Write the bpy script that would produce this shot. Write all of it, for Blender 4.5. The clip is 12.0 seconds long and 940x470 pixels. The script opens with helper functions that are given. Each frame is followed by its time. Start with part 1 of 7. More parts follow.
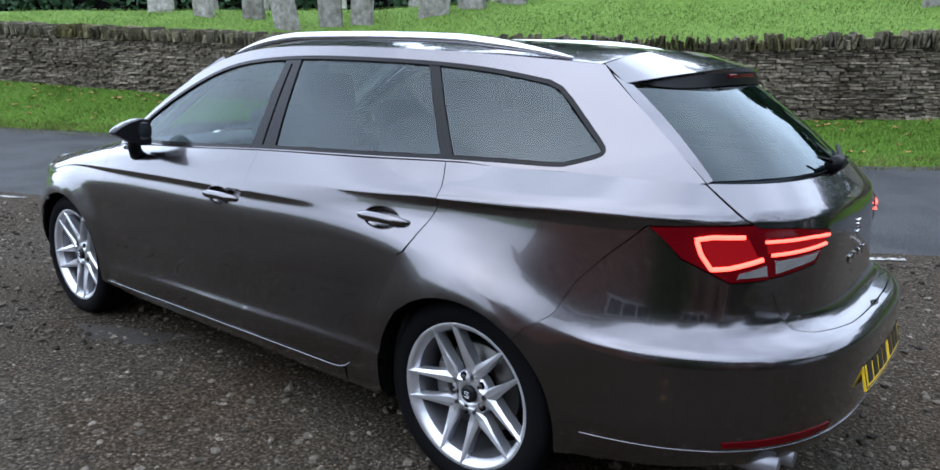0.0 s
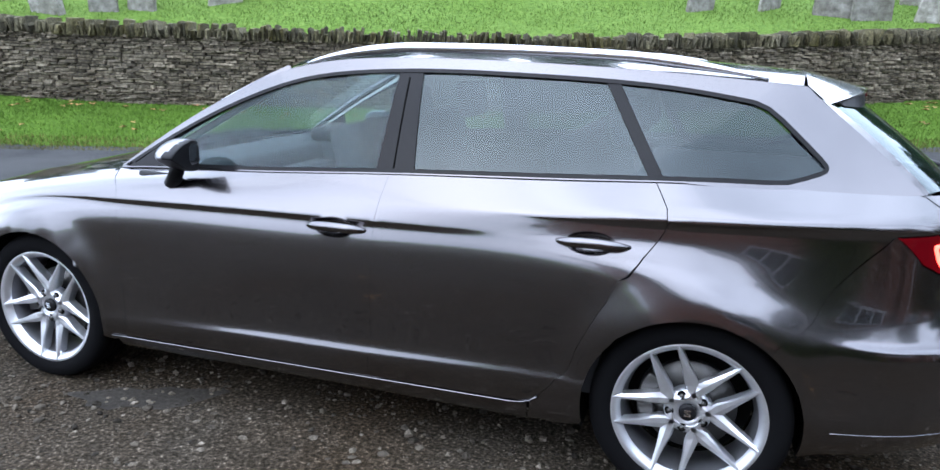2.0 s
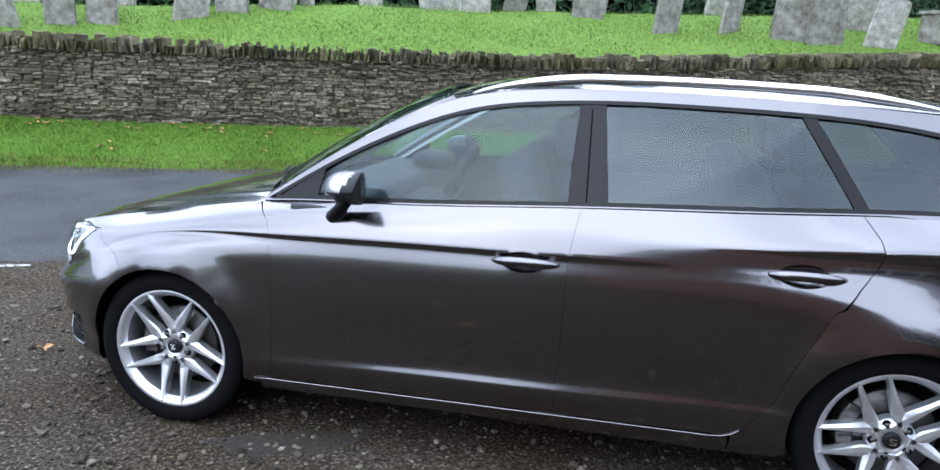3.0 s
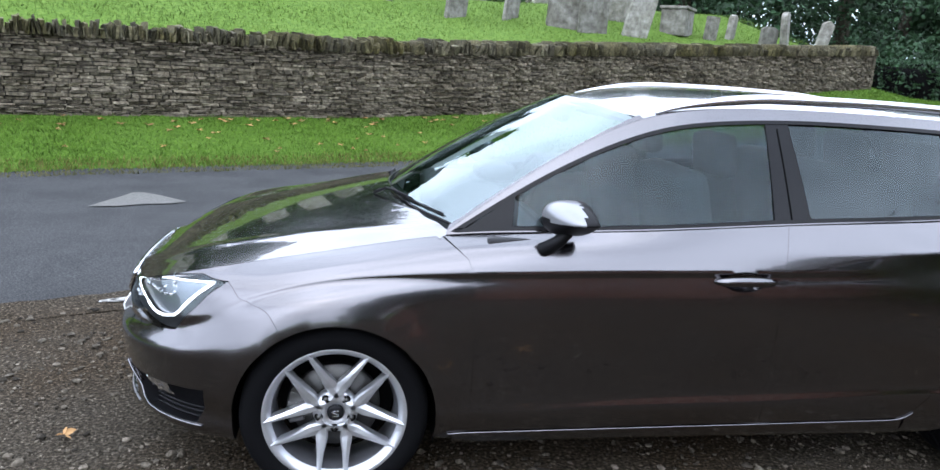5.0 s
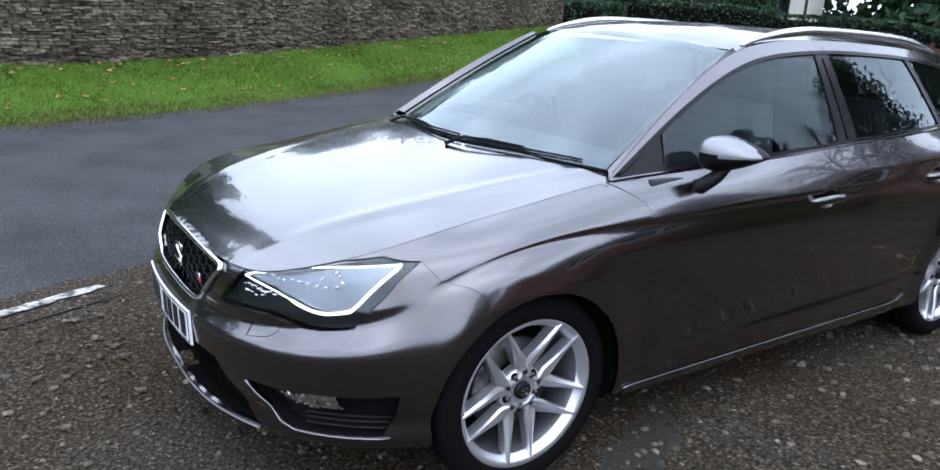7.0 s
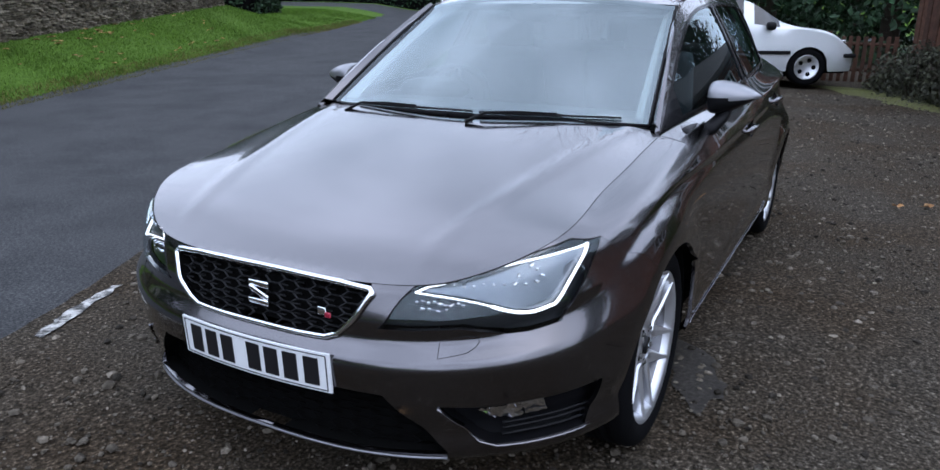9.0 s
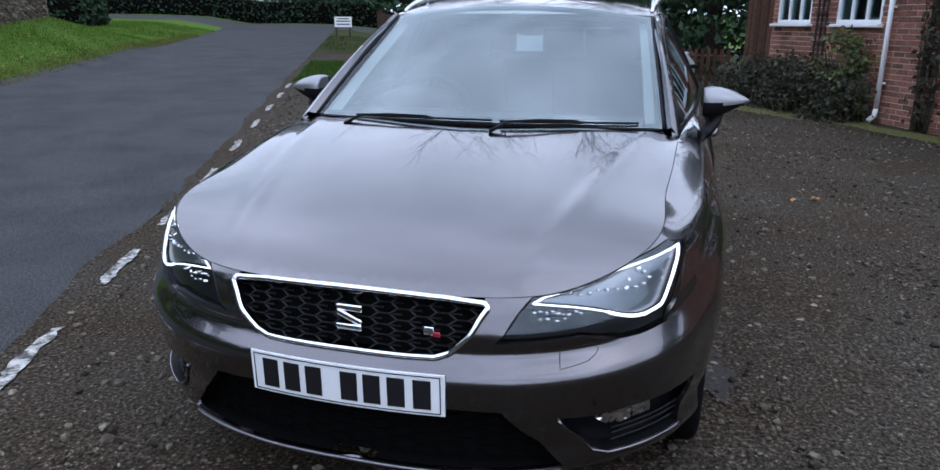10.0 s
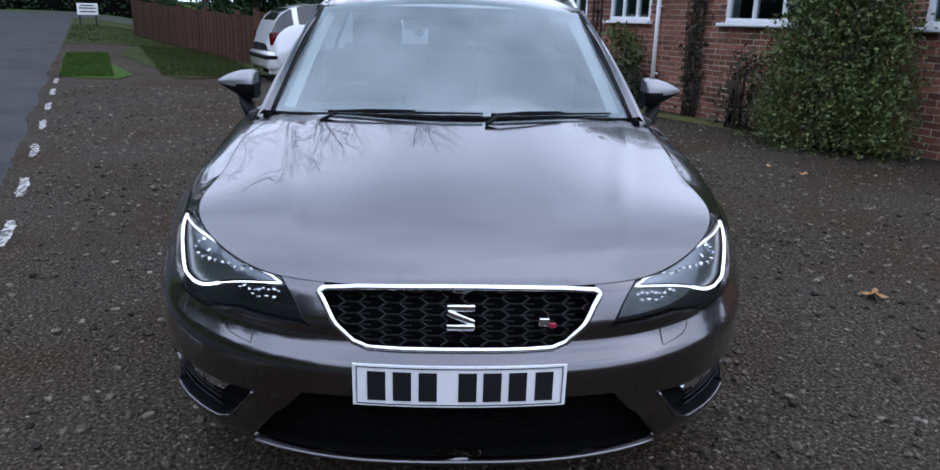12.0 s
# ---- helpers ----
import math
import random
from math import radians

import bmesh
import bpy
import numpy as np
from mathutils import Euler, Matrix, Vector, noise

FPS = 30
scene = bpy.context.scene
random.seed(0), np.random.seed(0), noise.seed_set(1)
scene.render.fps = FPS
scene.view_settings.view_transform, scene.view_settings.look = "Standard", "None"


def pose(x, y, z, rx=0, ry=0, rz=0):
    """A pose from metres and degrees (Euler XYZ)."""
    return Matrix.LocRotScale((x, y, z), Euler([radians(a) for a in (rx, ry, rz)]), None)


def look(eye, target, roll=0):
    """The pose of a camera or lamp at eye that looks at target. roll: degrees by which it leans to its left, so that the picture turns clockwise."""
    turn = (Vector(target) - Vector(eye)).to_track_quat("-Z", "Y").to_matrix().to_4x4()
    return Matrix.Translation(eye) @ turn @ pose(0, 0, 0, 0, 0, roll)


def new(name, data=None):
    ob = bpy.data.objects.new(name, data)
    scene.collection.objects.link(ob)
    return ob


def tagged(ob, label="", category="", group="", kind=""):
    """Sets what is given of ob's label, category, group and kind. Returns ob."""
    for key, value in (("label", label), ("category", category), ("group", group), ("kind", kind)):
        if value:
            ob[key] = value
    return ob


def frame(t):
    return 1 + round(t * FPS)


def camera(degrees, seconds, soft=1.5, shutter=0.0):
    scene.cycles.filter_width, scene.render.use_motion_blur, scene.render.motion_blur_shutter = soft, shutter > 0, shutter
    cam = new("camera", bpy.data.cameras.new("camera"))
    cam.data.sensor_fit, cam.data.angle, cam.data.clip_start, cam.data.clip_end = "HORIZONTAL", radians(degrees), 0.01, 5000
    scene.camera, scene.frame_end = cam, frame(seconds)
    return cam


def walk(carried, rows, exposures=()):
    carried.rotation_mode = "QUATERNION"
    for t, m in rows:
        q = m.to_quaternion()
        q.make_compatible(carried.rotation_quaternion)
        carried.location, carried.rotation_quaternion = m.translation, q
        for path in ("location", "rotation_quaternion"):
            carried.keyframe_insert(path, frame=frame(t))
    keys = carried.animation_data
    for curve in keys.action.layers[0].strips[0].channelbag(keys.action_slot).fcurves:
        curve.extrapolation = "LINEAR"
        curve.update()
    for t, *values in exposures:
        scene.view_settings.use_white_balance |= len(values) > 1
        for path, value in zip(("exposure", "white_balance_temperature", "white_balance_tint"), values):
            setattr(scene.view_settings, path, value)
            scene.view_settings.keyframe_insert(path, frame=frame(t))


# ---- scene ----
cam = camera(64.6, 12.0, soft=1.5)
METRES, EYE, TILT, LEAN, TURN = 8.0, 1.5, 0.0, 0.0, 0.0
PATH = [
    (0, (3.999, -2.543, 1.36), (2.789, -1.02, 0.895), 0.8),
    (0.5, (3.701, -2.766, 1.299), (2.762, -1.059, 0.848), 1.5),
    (1, (3.349, -2.912, 1.375), (2.463, -1.187, 0.885), 0.4),
    (1.5, (3.009, -3.013, 1.392), (2.2, -1.255, 0.886), 2.0),
    (2, (2.647, -3.131, 1.421), (2.036, -1.288, 0.942), 1.7),
    (2.5, (2.218, -3.229, 1.425), (1.678, -1.356, 0.979), 0.9),
    (3, (1.759, -3.321, 1.446), (1.329, -1.417, 1.012), 2.3),
    (3.2, (1.581, -3.36, 1.445), (1.259, -1.43, 1.028), 2.1),
    (4.8, (0.214, -3.23, 1.528), (0.461, -1.305, 1.048), 2.8),
    (5, (0.052, -3.196, 1.515), (0.358, -1.275, 1.053), 3.4),
    (5.5, (-0.359, -3.027, 1.462), (0.075, -1.137, 0.975), 1.2),
    (6, (-0.704, -2.871, 1.438), (-0.052, -1.055, 0.91), 2.0),
    (6.5, (-1.02, -2.685, 1.405), (-0.116, -0.978, 0.885), 2.5),
    (7, (-1.323, -2.42, 1.399), (-0.234, -0.839, 0.837), 3.7),
    (7.2, (-1.419, -2.354, 1.402), (-0.266, -0.811, 0.864), 3.4),
    (8.8, (-2.079, -1.508, 1.337), (-0.455, -0.512, 0.73), 0.2),
    (9, (-2.147, -1.376, 1.334), (-0.469, -0.459, 0.746), 0.2),
    (9.5, (-2.257, -1.056, 1.318), (-0.49, -0.287, 0.783), -1.0),
    (10, (-2.363, -0.758, 1.311), (-0.515, -0.228, 0.76), 0.5),
    (10.5, (-2.434, -0.477, 1.312), (-0.536, -0.193, 0.748), 0.2),
    (11, (-2.435, -0.233, 1.308), (-0.511, -0.102, 0.778), 0.5),
    (11.5, (-2.463, -0.038, 1.308), (-0.543, -0.106, 0.753), 0.8),
    (12, (-2.471, 0.065, 1.304), (-0.554, -0.029, 0.744), 1.5),
]
walk(cam, [(t, look(eye, target, roll)) for t, eye, target, roll in PATH], [(0, 0.05, 6100, 12), (1.0, 0.35, 6100, 12), (2.0, 0.5, 6100, 12), (3.2, 0.5, 6100, 12), (5.5, 0.25, 6350, 12), (7.2, -0.1, 6150, 13), (9.0, -0.55, 6000, 15), (12.0, -0.66, 5950, 17)])

# ---- world and light: overcast autumn day ----
world = bpy.data.worlds.new("sky")
scene.world = world
world.use_nodes = True
wn = world.node_tree
sky = wn.nodes.new("ShaderNodeTexSky")
sky.sky_type, sky.sun_disc = "NISHITA", False
sky.sun_elevation, sky.sun_rotation = radians(38), radians(200)
sky.air_density, sky.dust_density, sky.ozone_density = 1.0, 6.0, 1.0
grey = wn.nodes.new("ShaderNodeHueSaturation")
grey.inputs["Saturation"].default_value = 0.30
wn.links.new(sky.outputs[0], grey.inputs["Color"])
where = wn.nodes.new("ShaderNodeTexCoord")
cloud = wn.nodes.new("ShaderNodeTexNoise")
cloud.inputs["Scale"].default_value, cloud.inputs["Detail"].default_value = 2.2, 5
wn.links.new(where.outputs["Generated"], cloud.inputs["Vector"])
tone = wn.nodes.new("ShaderNodeValToRGB")
tone.color_ramp.elements[0].position, tone.color_ramp.elements[0].color = 0.32, (6.4, 7.5, 9.0, 1)
tone.color_ramp.elements[1].position, tone.color_ramp.elements[1].color = 0.68, (13.4, 15.0, 17.6, 1)
wn.links.new(cloud.outputs["Fac"], tone.inputs["Fac"])
veil = wn.nodes.new("ShaderNodeMixRGB")
veil.inputs[0].default_value = 0.85
wn.links.new(grey.outputs[0], veil.inputs[1])
# thin overcast, a little brighter overhead than at the horizon
split = wn.nodes.new("ShaderNodeSeparateXYZ")
wn.links.new(where.outputs["Generated"], split.inputs[0])
lift = wn.nodes.new("ShaderNodeMapRange")
lift.inputs["From Min"].default_value, lift.inputs["From Max"].default_value = 0.0, 1.0
lift.inputs["To Min"].default_value, lift.inputs["To Max"].default_value = 1.9, 2.4
wn.links.new(split.outputs["Z"], lift.inputs["Value"])
grade = wn.nodes.new("ShaderNodeVectorMath")
grade.operation = "SCALE"
wn.links.new(tone.outputs["Color"], grade.inputs[0])
wn.links.new(lift.outputs[0], grade.inputs["Scale"])
wn.links.new(grade.outputs[0], veil.inputs[2])
wn.links.new(veil.outputs[0], wn.nodes["Background"].inputs["Color"])
wn.nodes["Background"].inputs["Strength"].default_value = 0.128
sun = new("sun", bpy.data.lights.new("sun", "SUN"))
sun.data.energy, sun.data.angle, sun.data.color = 0.5, radians(60), (1.0, 0.99, 0.97)
sun.matrix_world = look((0, 0, 30), (6, 11, 0))
scene.view_settings.exposure = 0.0


# ---- materials ----
def nodes_of(name):
    m = bpy.data.materials.new(name)
    m.use_nodes = True
    return m, m.node_tree.nodes, m.node_tree.links, m.node_tree.nodes["Principled BSDF"]


def plain(name, color, rough=0.5, metal=0.0, coat=0.0, spec=0.5, bump=0.0, scale=60.0, vary=0.12, coat_ior=1.5):
    """A painted or moulded surface with slight mottling and fine relief."""
    m, n, l, p = nodes_of(name)
    p.inputs["Roughness"].default_value, p.inputs["Metallic"].default_value = rough, metal
    p.inputs["Coat Weight"].default_value, p.inputs["Coat Roughness"].default_value = coat, 0.02
    p.inputs["Coat IOR"].default_value = coat_ior
    p.inputs["Specular IOR Level"].default_value = spec
    tc = n.new("ShaderNodeTexCoord")
    nz = n.new("ShaderNodeTexNoise")
    nz.inputs["Scale"].default_value, nz.inputs["Detail"].default_value = scale, 6
    l.new(tc.outputs["Object"], nz.inputs["Vector"])
    ramp = n.new("ShaderNodeMixRGB")
    ramp.inputs[1].default_value = (*[c * (1 - vary) for c in color], 1)
    ramp.inputs[2].default_value = (*[min(1, c * (1 + vary)) for c in color], 1)
    l.new(nz.outputs["Fac"], ramp.inputs[0])
    l.new(ramp.outputs[0], p.inputs["Base Color"])
    if bump:
        b = n.new("ShaderNodeBump")
        b.inputs["Strength"].default_value, b.inputs["Distance"].default_value = bump, 0.004
        l.new(nz.outputs["Fac"], b.inputs["Height"])
        l.new(b.outputs[0], p.inputs["Normal"])
    return m


def layered(name, stops, scale, rough=0.85, bump=0.5, dist=0.01, big=0.3, fine=None, per_piece=0.0, spec=0.3, stain=(0.5, 0.5, 0.5), stain_amount=0.4):
    """Natural surface: fine grain through a colour ramp, larger stains over it, relief from the grain."""
    m, n, l, p = nodes_of(name)
    p.inputs["Roughness"].default_value = rough
    p.inputs["Specular IOR Level"].default_value = spec
    tc = n.new("ShaderNodeTexCoord")
    geo = n.new("ShaderNodeNewGeometry")
    a = n.new("ShaderNodeTexNoise")
    a.inputs["Scale"].default_value, a.inputs["Detail"].default_value, a.inputs["Roughness"].default_value = scale, 8, 0.65
    l.new(geo.outputs["Position"], a.inputs["Vector"])
    r = n.new("ShaderNodeValToRGB")
    while len(r.color_ramp.elements) < len(stops):
        r.color_ramp.elements.new(0.5)
    for e, (at, col) in zip(r.color_ramp.elements, stops):
        e.position, e.color = at, (*col, 1)
    l.new(a.outputs["Fac"], r.inputs["Fac"])
    b = n.new("ShaderNodeTexNoise")
    b.inputs["Scale"].default_value, b.inputs["Detail"].default_value = big, 5
    l.new(geo.outputs["Position"], b.inputs["Vector"])
    cr = n.new("ShaderNodeMapRange")
    cr.inputs["From Min"].default_value, cr.inputs["From Max"].default_value = 0.42, 0.68
    cr.inputs["To Max"].default_value = stain_amount
    l.new(b.outputs["Fac"], cr.inputs["Value"])
    mix = n.new("ShaderNodeMixRGB")
    mix.blend_type = "MULTIPLY"
    mix.inputs[2].default_value = (*stain, 1)
    l.new(cr.outputs[0], mix.inputs[0])
    l.new(r.outputs["Color"], mix.inputs[1])
    out = mix.outputs[0]
    if per_piece:
        oi = n.new("ShaderNodeObjectInfo")
        add = n.new("ShaderNodeMath")
        add.operation = "ADD"
        l.new(oi.outputs["Random"], add.inputs[0])
        l.new(geo.outputs["Random Per Island"], add.inputs[1])
        fr = n.new("ShaderNodeMath")
        fr.operation = "FRACT"
        l.new(add.outputs[0], fr.inputs[0])
        mr = n.new("ShaderNodeMapRange")
        mr.inputs["To Min"].default_value, mr.inputs["To Max"].default_value = 1 - per_piece, 1 + per_piece
        l.new(fr.outputs[0], mr.inputs["Value"])
        hv = n.new("ShaderNodeHueSaturation")
        l.new(out, hv.inputs["Color"])
        l.new(mr.outputs[0], hv.inputs["Value"])
        out = hv.outputs[0]
    l.new(out, p.inputs["Base Color"])
    if bump:
        bn = n.new("ShaderNodeBump")
        bn.inputs["Strength"].default_value, bn.inputs["Distance"].default_value = bump, dist
        l.new(a.outputs["Fac"], bn.inputs["Height"])
        l.new(bn.outputs[0], p.inputs["Normal"])
    return m


def pane(name, tint, gloss=0.10, rough=0.0):
    """Clear or tinted pane: sees through by its tint, reflects by Fresnel."""
    m, n, l, p = nodes_of(name)
    t = n.new("ShaderNodeBsdfTransparent")
    t.inputs[0].default_value = (*tint, 1)
    g = n.new("ShaderNodeBsdfGlossy")
    g.inputs["Roughness"].default_value = rough
    g.inputs["Color"].default_value = (0.86, 0.97, 1.0, 1)
    f = n.new("ShaderNodeLayerWeight")
    f.inputs["Blend"].default_value = 0.5
    q = n.new("ShaderNodeMath")
    q.operation = "POWER"
    q.inputs[1].default_value = 5.0
    l.new(f.outputs["Facing"], q.inputs[0])
    k = n.new("ShaderNodeMapRange")
    k.inputs["To Min"].default_value = gloss
    l.new(q.outputs[0], k.inputs["Value"])
    mx = n.new("ShaderNodeMixShader")
    l.new(k.outputs[0], mx.inputs[0])
    l.new(t.outputs[0], mx.inputs[1])
    l.new(g.outputs[0], mx.inputs[2])
    l.new(mx.outputs[0], n["Material Output"].inputs["Surface"])
    return m


def glowing(name, color, strength):
    m, n, l, p = nodes_of(name)
    p.inputs["Base Color"].default_value = (*color, 1)
    p.inputs["Emission Color"].default_value = (*color, 1)
    p.inputs["Emission Strength"].default_value = strength
    p.inputs["Specular IOR Level"].default_value = 0.1
    return m


PAINT = plain("metallic_grey_paint", (0.124, 0.117, 0.124), rough=0.20, metal=1.0, coat=1.0, scale=900, vary=0.10, coat_ior=1.5)
BLACK = plain("black_plastic", (0.006, 0.006, 0.007), rough=0.45, spec=0.12, bump=0.05, scale=300)
MESHBLACK = plain("satin_black_mesh", (0.008, 0.008, 0.009), rough=0.42, spec=0.14)
GLOSSBLACK = plain("gloss_black_trim", (0.010, 0.010, 0.011), rough=0.16, spec=0.13)
RUBBER = plain("tyre_rubber", (0.0045, 0.0045, 0.005), rough=0.85, spec=0.04, bump=0.15, scale=180)
# also the painted shade of hedge cores, bolt recesses and hatchback wheel holes
UNDER = plain("dark_underbody_and_shade", (0.004, 0.004, 0.004), rough=0.9, spec=0.03)
MIRRORCAP = plain("silver_mirror_cap", (0.22, 0.22, 0.235), rough=0.38, metal=0.6, coat=0.5, vary=0.04)
CHROME = plain("bright_chrome", (0.75, 0.76, 0.78), rough=0.08, metal=1.0, vary=0.03)
SATIN = plain("satin_aluminium", (0.60, 0.61, 0.63), rough=0.25, metal=0.95, vary=0.04)
ALLOY = plain("silver_alloy", (0.66, 0.67, 0.70), rough=0.36, metal=0.85, coat=0.25, vary=0.06)
ALLOYDARK = plain("grey_alloy_inner", (0.16, 0.16, 0.17), rough=0.38, metal=0.7)
LAMPHOUSE = plain("grey_lamp_reflector", (0.20, 0.215, 0.24), rough=0.30, metal=0.85)
LAMPDARK = plain("black_lamp_housing", (0.010, 0.011, 0.013), rough=0.35, spec=0.2)
STEEL = plain("brake_steel", (0.09, 0.088, 0.085), rough=0.45, metal=0.9, bump=0.1, scale=120)
GLASS = pane("clear_glass", (0.62, 0.74, 0.76), 0.034)
SCREENGLASS = pane("windscreen_glass", (0.70, 0.78, 0.77), 0.17)
PRIVACY = pane("privacy_glass", (0.26, 0.31, 0.33), 0.05)
LENS = pane("lamp_lens", (0.9, 0.92, 0.93), 0.055)
REDLENS = plain("red_lamp_lens", (0.085, 0.001, 0.003), rough=0.06, spec=0.12, coat=0.12)
CLEARLENS = plain("clear_reflector", (0.42, 0.42, 0.43), rough=0.10, metal=0.7, coat=1.0)
TAILGLOW = glowing("tail_lamp_strip", (1.0, 0.075, 0.05), 5.0)
REDLIT = glowing("lit_red_lens", (0.10, 0.001, 0.002), 1.6)
DRL = glowing("daytime_running_strip", (0.95, 0.97, 1.0), 3.0)
INTERIOR = plain("dark_cloth_and_room_shade", (0.03, 0.03, 0.033), rough=0.9, bump=0.2, scale=200)
LINING = plain("pale_lining", (0.30, 0.31, 0.31), rough=0.9, bump=0.1, scale=200)
WHITEPLATE = plain("white_plate", (0.72, 0.73, 0.74), rough=0.35, vary=0.03)
YELLOWPLATE = plain("yellow_plate", (0.75, 0.50, 0.02), rough=0.35, vary=0.03)
INK = plain("black_ink", (0.008, 0.008, 0.01), rough=0.4)
REDINK = plain("red_badge", (0.25, 0.012, 0.03), rough=0.3)

TARMAC = layered("tarmac", [(0.34, (0.020, 0.0205, 0.022)), (0.52, (0.047, 0.048, 0.049)), (0.68, (0.105, 0.104, 0.103))], 85, spec=0.06, rough=0.75, bump=0.5, dist=0.005, big=1.5, stain_amount=0.8, stain=(0.62, 0.63, 0.64))
GRAVEL = layered("gravel_ground", [(0.36, (0.011, 0.0090, 0.0068)), (0.49, (0.035, 0.0292, 0.0220)), (0.60, (0.076, 0.0640, 0.0490)), (0.70, (0.26, 0.226, 0.182))], 70, rough=0.9, bump=0.6, dist=0.012, big=0.9, stain_amount=0.9, stain=(0.82, 0.68, 0.54), spec=0.05)
PEBBLE = layered("pebbles", [(0.34, (0.040, 0.0345, 0.0270)), (0.54, (0.088, 0.075, 0.058)), (0.74, (0.27, 0.236, 0.190))], 22, rough=0.85, bump=0.3, per_piece=0.75, spec=0.1)
TURF = layered("grass_turf", [(0.3, (0.034, 0.066, 0.012)), (0.55, (0.072, 0.130, 0.020)), (0.75, (0.14, 0.195, 0.04))], 25, rough=0.9, bump=0.8, dist=0.03, big=0.8, stain_amount=0.4, stain=(0.7, 0.8, 0.4), spec=0.05)
LAWN = layered("churchyard_turf", [(0.3, (0.050, 0.092, 0.018)), (0.55, (0.098, 0.160, 0.032)), (0.75, (0.16, 0.22, 0.06))], 12, rough=0.9, bump=0.6, dist=0.03, big=0.35, stain_amount=0.5, stain=(0.72, 0.82, 0.5), spec=0.05)
LAWNBLADE = layered("lawn_blades", [(0.3, (0.062, 0.108, 0.022)), (0.6, (0.110, 0.172, 0.036)), (0.8, (0.185, 0.24, 0.065))], 6, rough=0.75, bump=0.0, per_piece=0.3, spec=0.06)
ISLANDTURF = layered("island_turf", [(0.3, (0.022, 0.046, 0.010)), (0.55, (0.044, 0.084, 0.018)), (0.75, (0.085, 0.120, 0.035))], 10, rough=0.9, bump=0.5, dist=0.02, big=1.2, stain_amount=0.6, stain=(0.8, 0.75, 0.45), spec=0.05)
DULLTURF = layered("dull_thin_grass", [(0.3, (0.020, 0.028, 0.009)), (0.55, (0.038, 0.050, 0.016)), (0.75, (0.075, 0.080, 0.032))], 14, rough=0.9, bump=0.8, dist=0.03, big=0.8, stain_amount=0.6, stain=(0.8, 0.62, 0.4), spec=0.05)
BLADE = layered("grass_blades", [(0.3, (0.044, 0.088, 0.013)), (0.6, (0.088, 0.160, 0.022)), (0.8, (0.18, 0.235, 0.05))], 6, rough=0.75, bump=0.0, per_piece=0.35, spec=0.06)
DRYBLADE = layered("dry_verge_edge", [(0.3, (0.07, 0.075, 0.02)), (0.6, (0.14, 0.13, 0.045)), (0.8, (0.22, 0.19, 0.09))], 8, rough=0.85, bump=0.0, per_piece=0.4, spec=0.06)
STONE = layered("limestone", [(0.28, (0.036, 0.030, 0.022)), (0.48, (0.120, 0.101, 0.072)), (0.66, (0.25, 0.217, 0.162)), (0.82, (0.46, 0.42, 0.345))], 17, rough=0.95, bump=0.7, dist=0.012, big=1.1, per_piece=0.42, stain_amount=0.7, stain=(0.45, 0.43, 0.38))
COPING = layered("lichened_coping", [(0.25, (0.030, 0.027, 0.018)), (0.5, (0.085, 0.076, 0.048)), (0.68, (0.165, 0.146, 0.094)), (0.85, (0.36, 0.34, 0.28))], 26, rough=0.95, bump=0.8, dist=0.014, big=1.4, per_piece=0.55, stain_amount=0.85, stain=(0.60, 0.58, 0.22))
JOINT = plain("dark_joint", (0.03, 0.027, 0.022), rough=1.0, bump=0.4)
GRAVESTONE = layered("weathered_gravestone", [(0.3, (0.10, 0.095, 0.080)), (0.5, (0.21, 0.20, 0.175)), (0.72, (0.36, 0.35, 0.32))], 7, rough=0.95, bump=0.3, big=2.0, per_piece=0.3, stain_amount=0.6, stain=(0.6, 0.6, 0.5))
BRICK = layered("red_brick", [(0.25, (0.085, 0.038, 0.028)), (0.5, (0.215, 0.090, 0.060)), (0.75, (0.34, 0.18, 0.125))], 30, rough=0.92, bump=0.4, dist=0.006, big=1.2, per_piece=0.45, stain_amount=0.5, stain=(0.55, 0.5, 0.5))
MORTAR = plain("mortar", (0.46, 0.41, 0.35), rough=1.0, bump=0.4, scale=90)
UPVC = plain("white_window_frame", (0.80, 0.81, 0.82), rough=0.3, vary=0.03)
LINEPAINT = layered("worn_road_paint", [(0.42, (0.05, 0.048, 0.045)), (0.50, (0.24, 0.232, 0.215)), (0.62, (0.50, 0.485, 0.455))], 24, rough=0.8, bump=0.2, big=3.0, stain_amount=0.4)
LEAF = layered("evergreen_leaves", [(0.3, (0.030, 0.046, 0.010)), (0.52, (0.070, 0.098, 0.022)), (0.72, (0.19, 0.20, 0.065))], 9, rough=0.55, bump=0.0, per_piece=0.55, spec=0.4)
HEDGELEAF = layered("hedge_leaves", [(0.3, (0.012, 0.03, 0.012)), (0.6, (0.022, 0.055, 0.022)), (0.8, (0.04, 0.08, 0.035))], 6, rough=0.7, bump=0.0, per_piece=0.5)
SHRUBLEAF = layered("dull_shrub_leaves", [(0.3, (0.022, 0.022, 0.015)), (0.6, (0.05, 0.052, 0.03)), (0.8, (0.10, 0.085, 0.055))], 8, rough=0.8, bump=0.0, per_piece=0.5)
BARK = layered("bark", [(0.3, (0.03, 0.024, 0.018)), (0.6, (0.07, 0.058, 0.045)), (0.8, (0.11, 0.095, 0.075))], 12, rough=0.95, bump=0.8, dist=0.02)
FENCEWOOD = layered("stained_fence_wood", [(0.3, (0.04, 0.018, 0.010)), (0.6, (0.075, 0.034, 0.02)), (0.8, (0.11, 0.055, 0.033))], 14, rough=0.85, bump=0.3, per_piece=0.3)
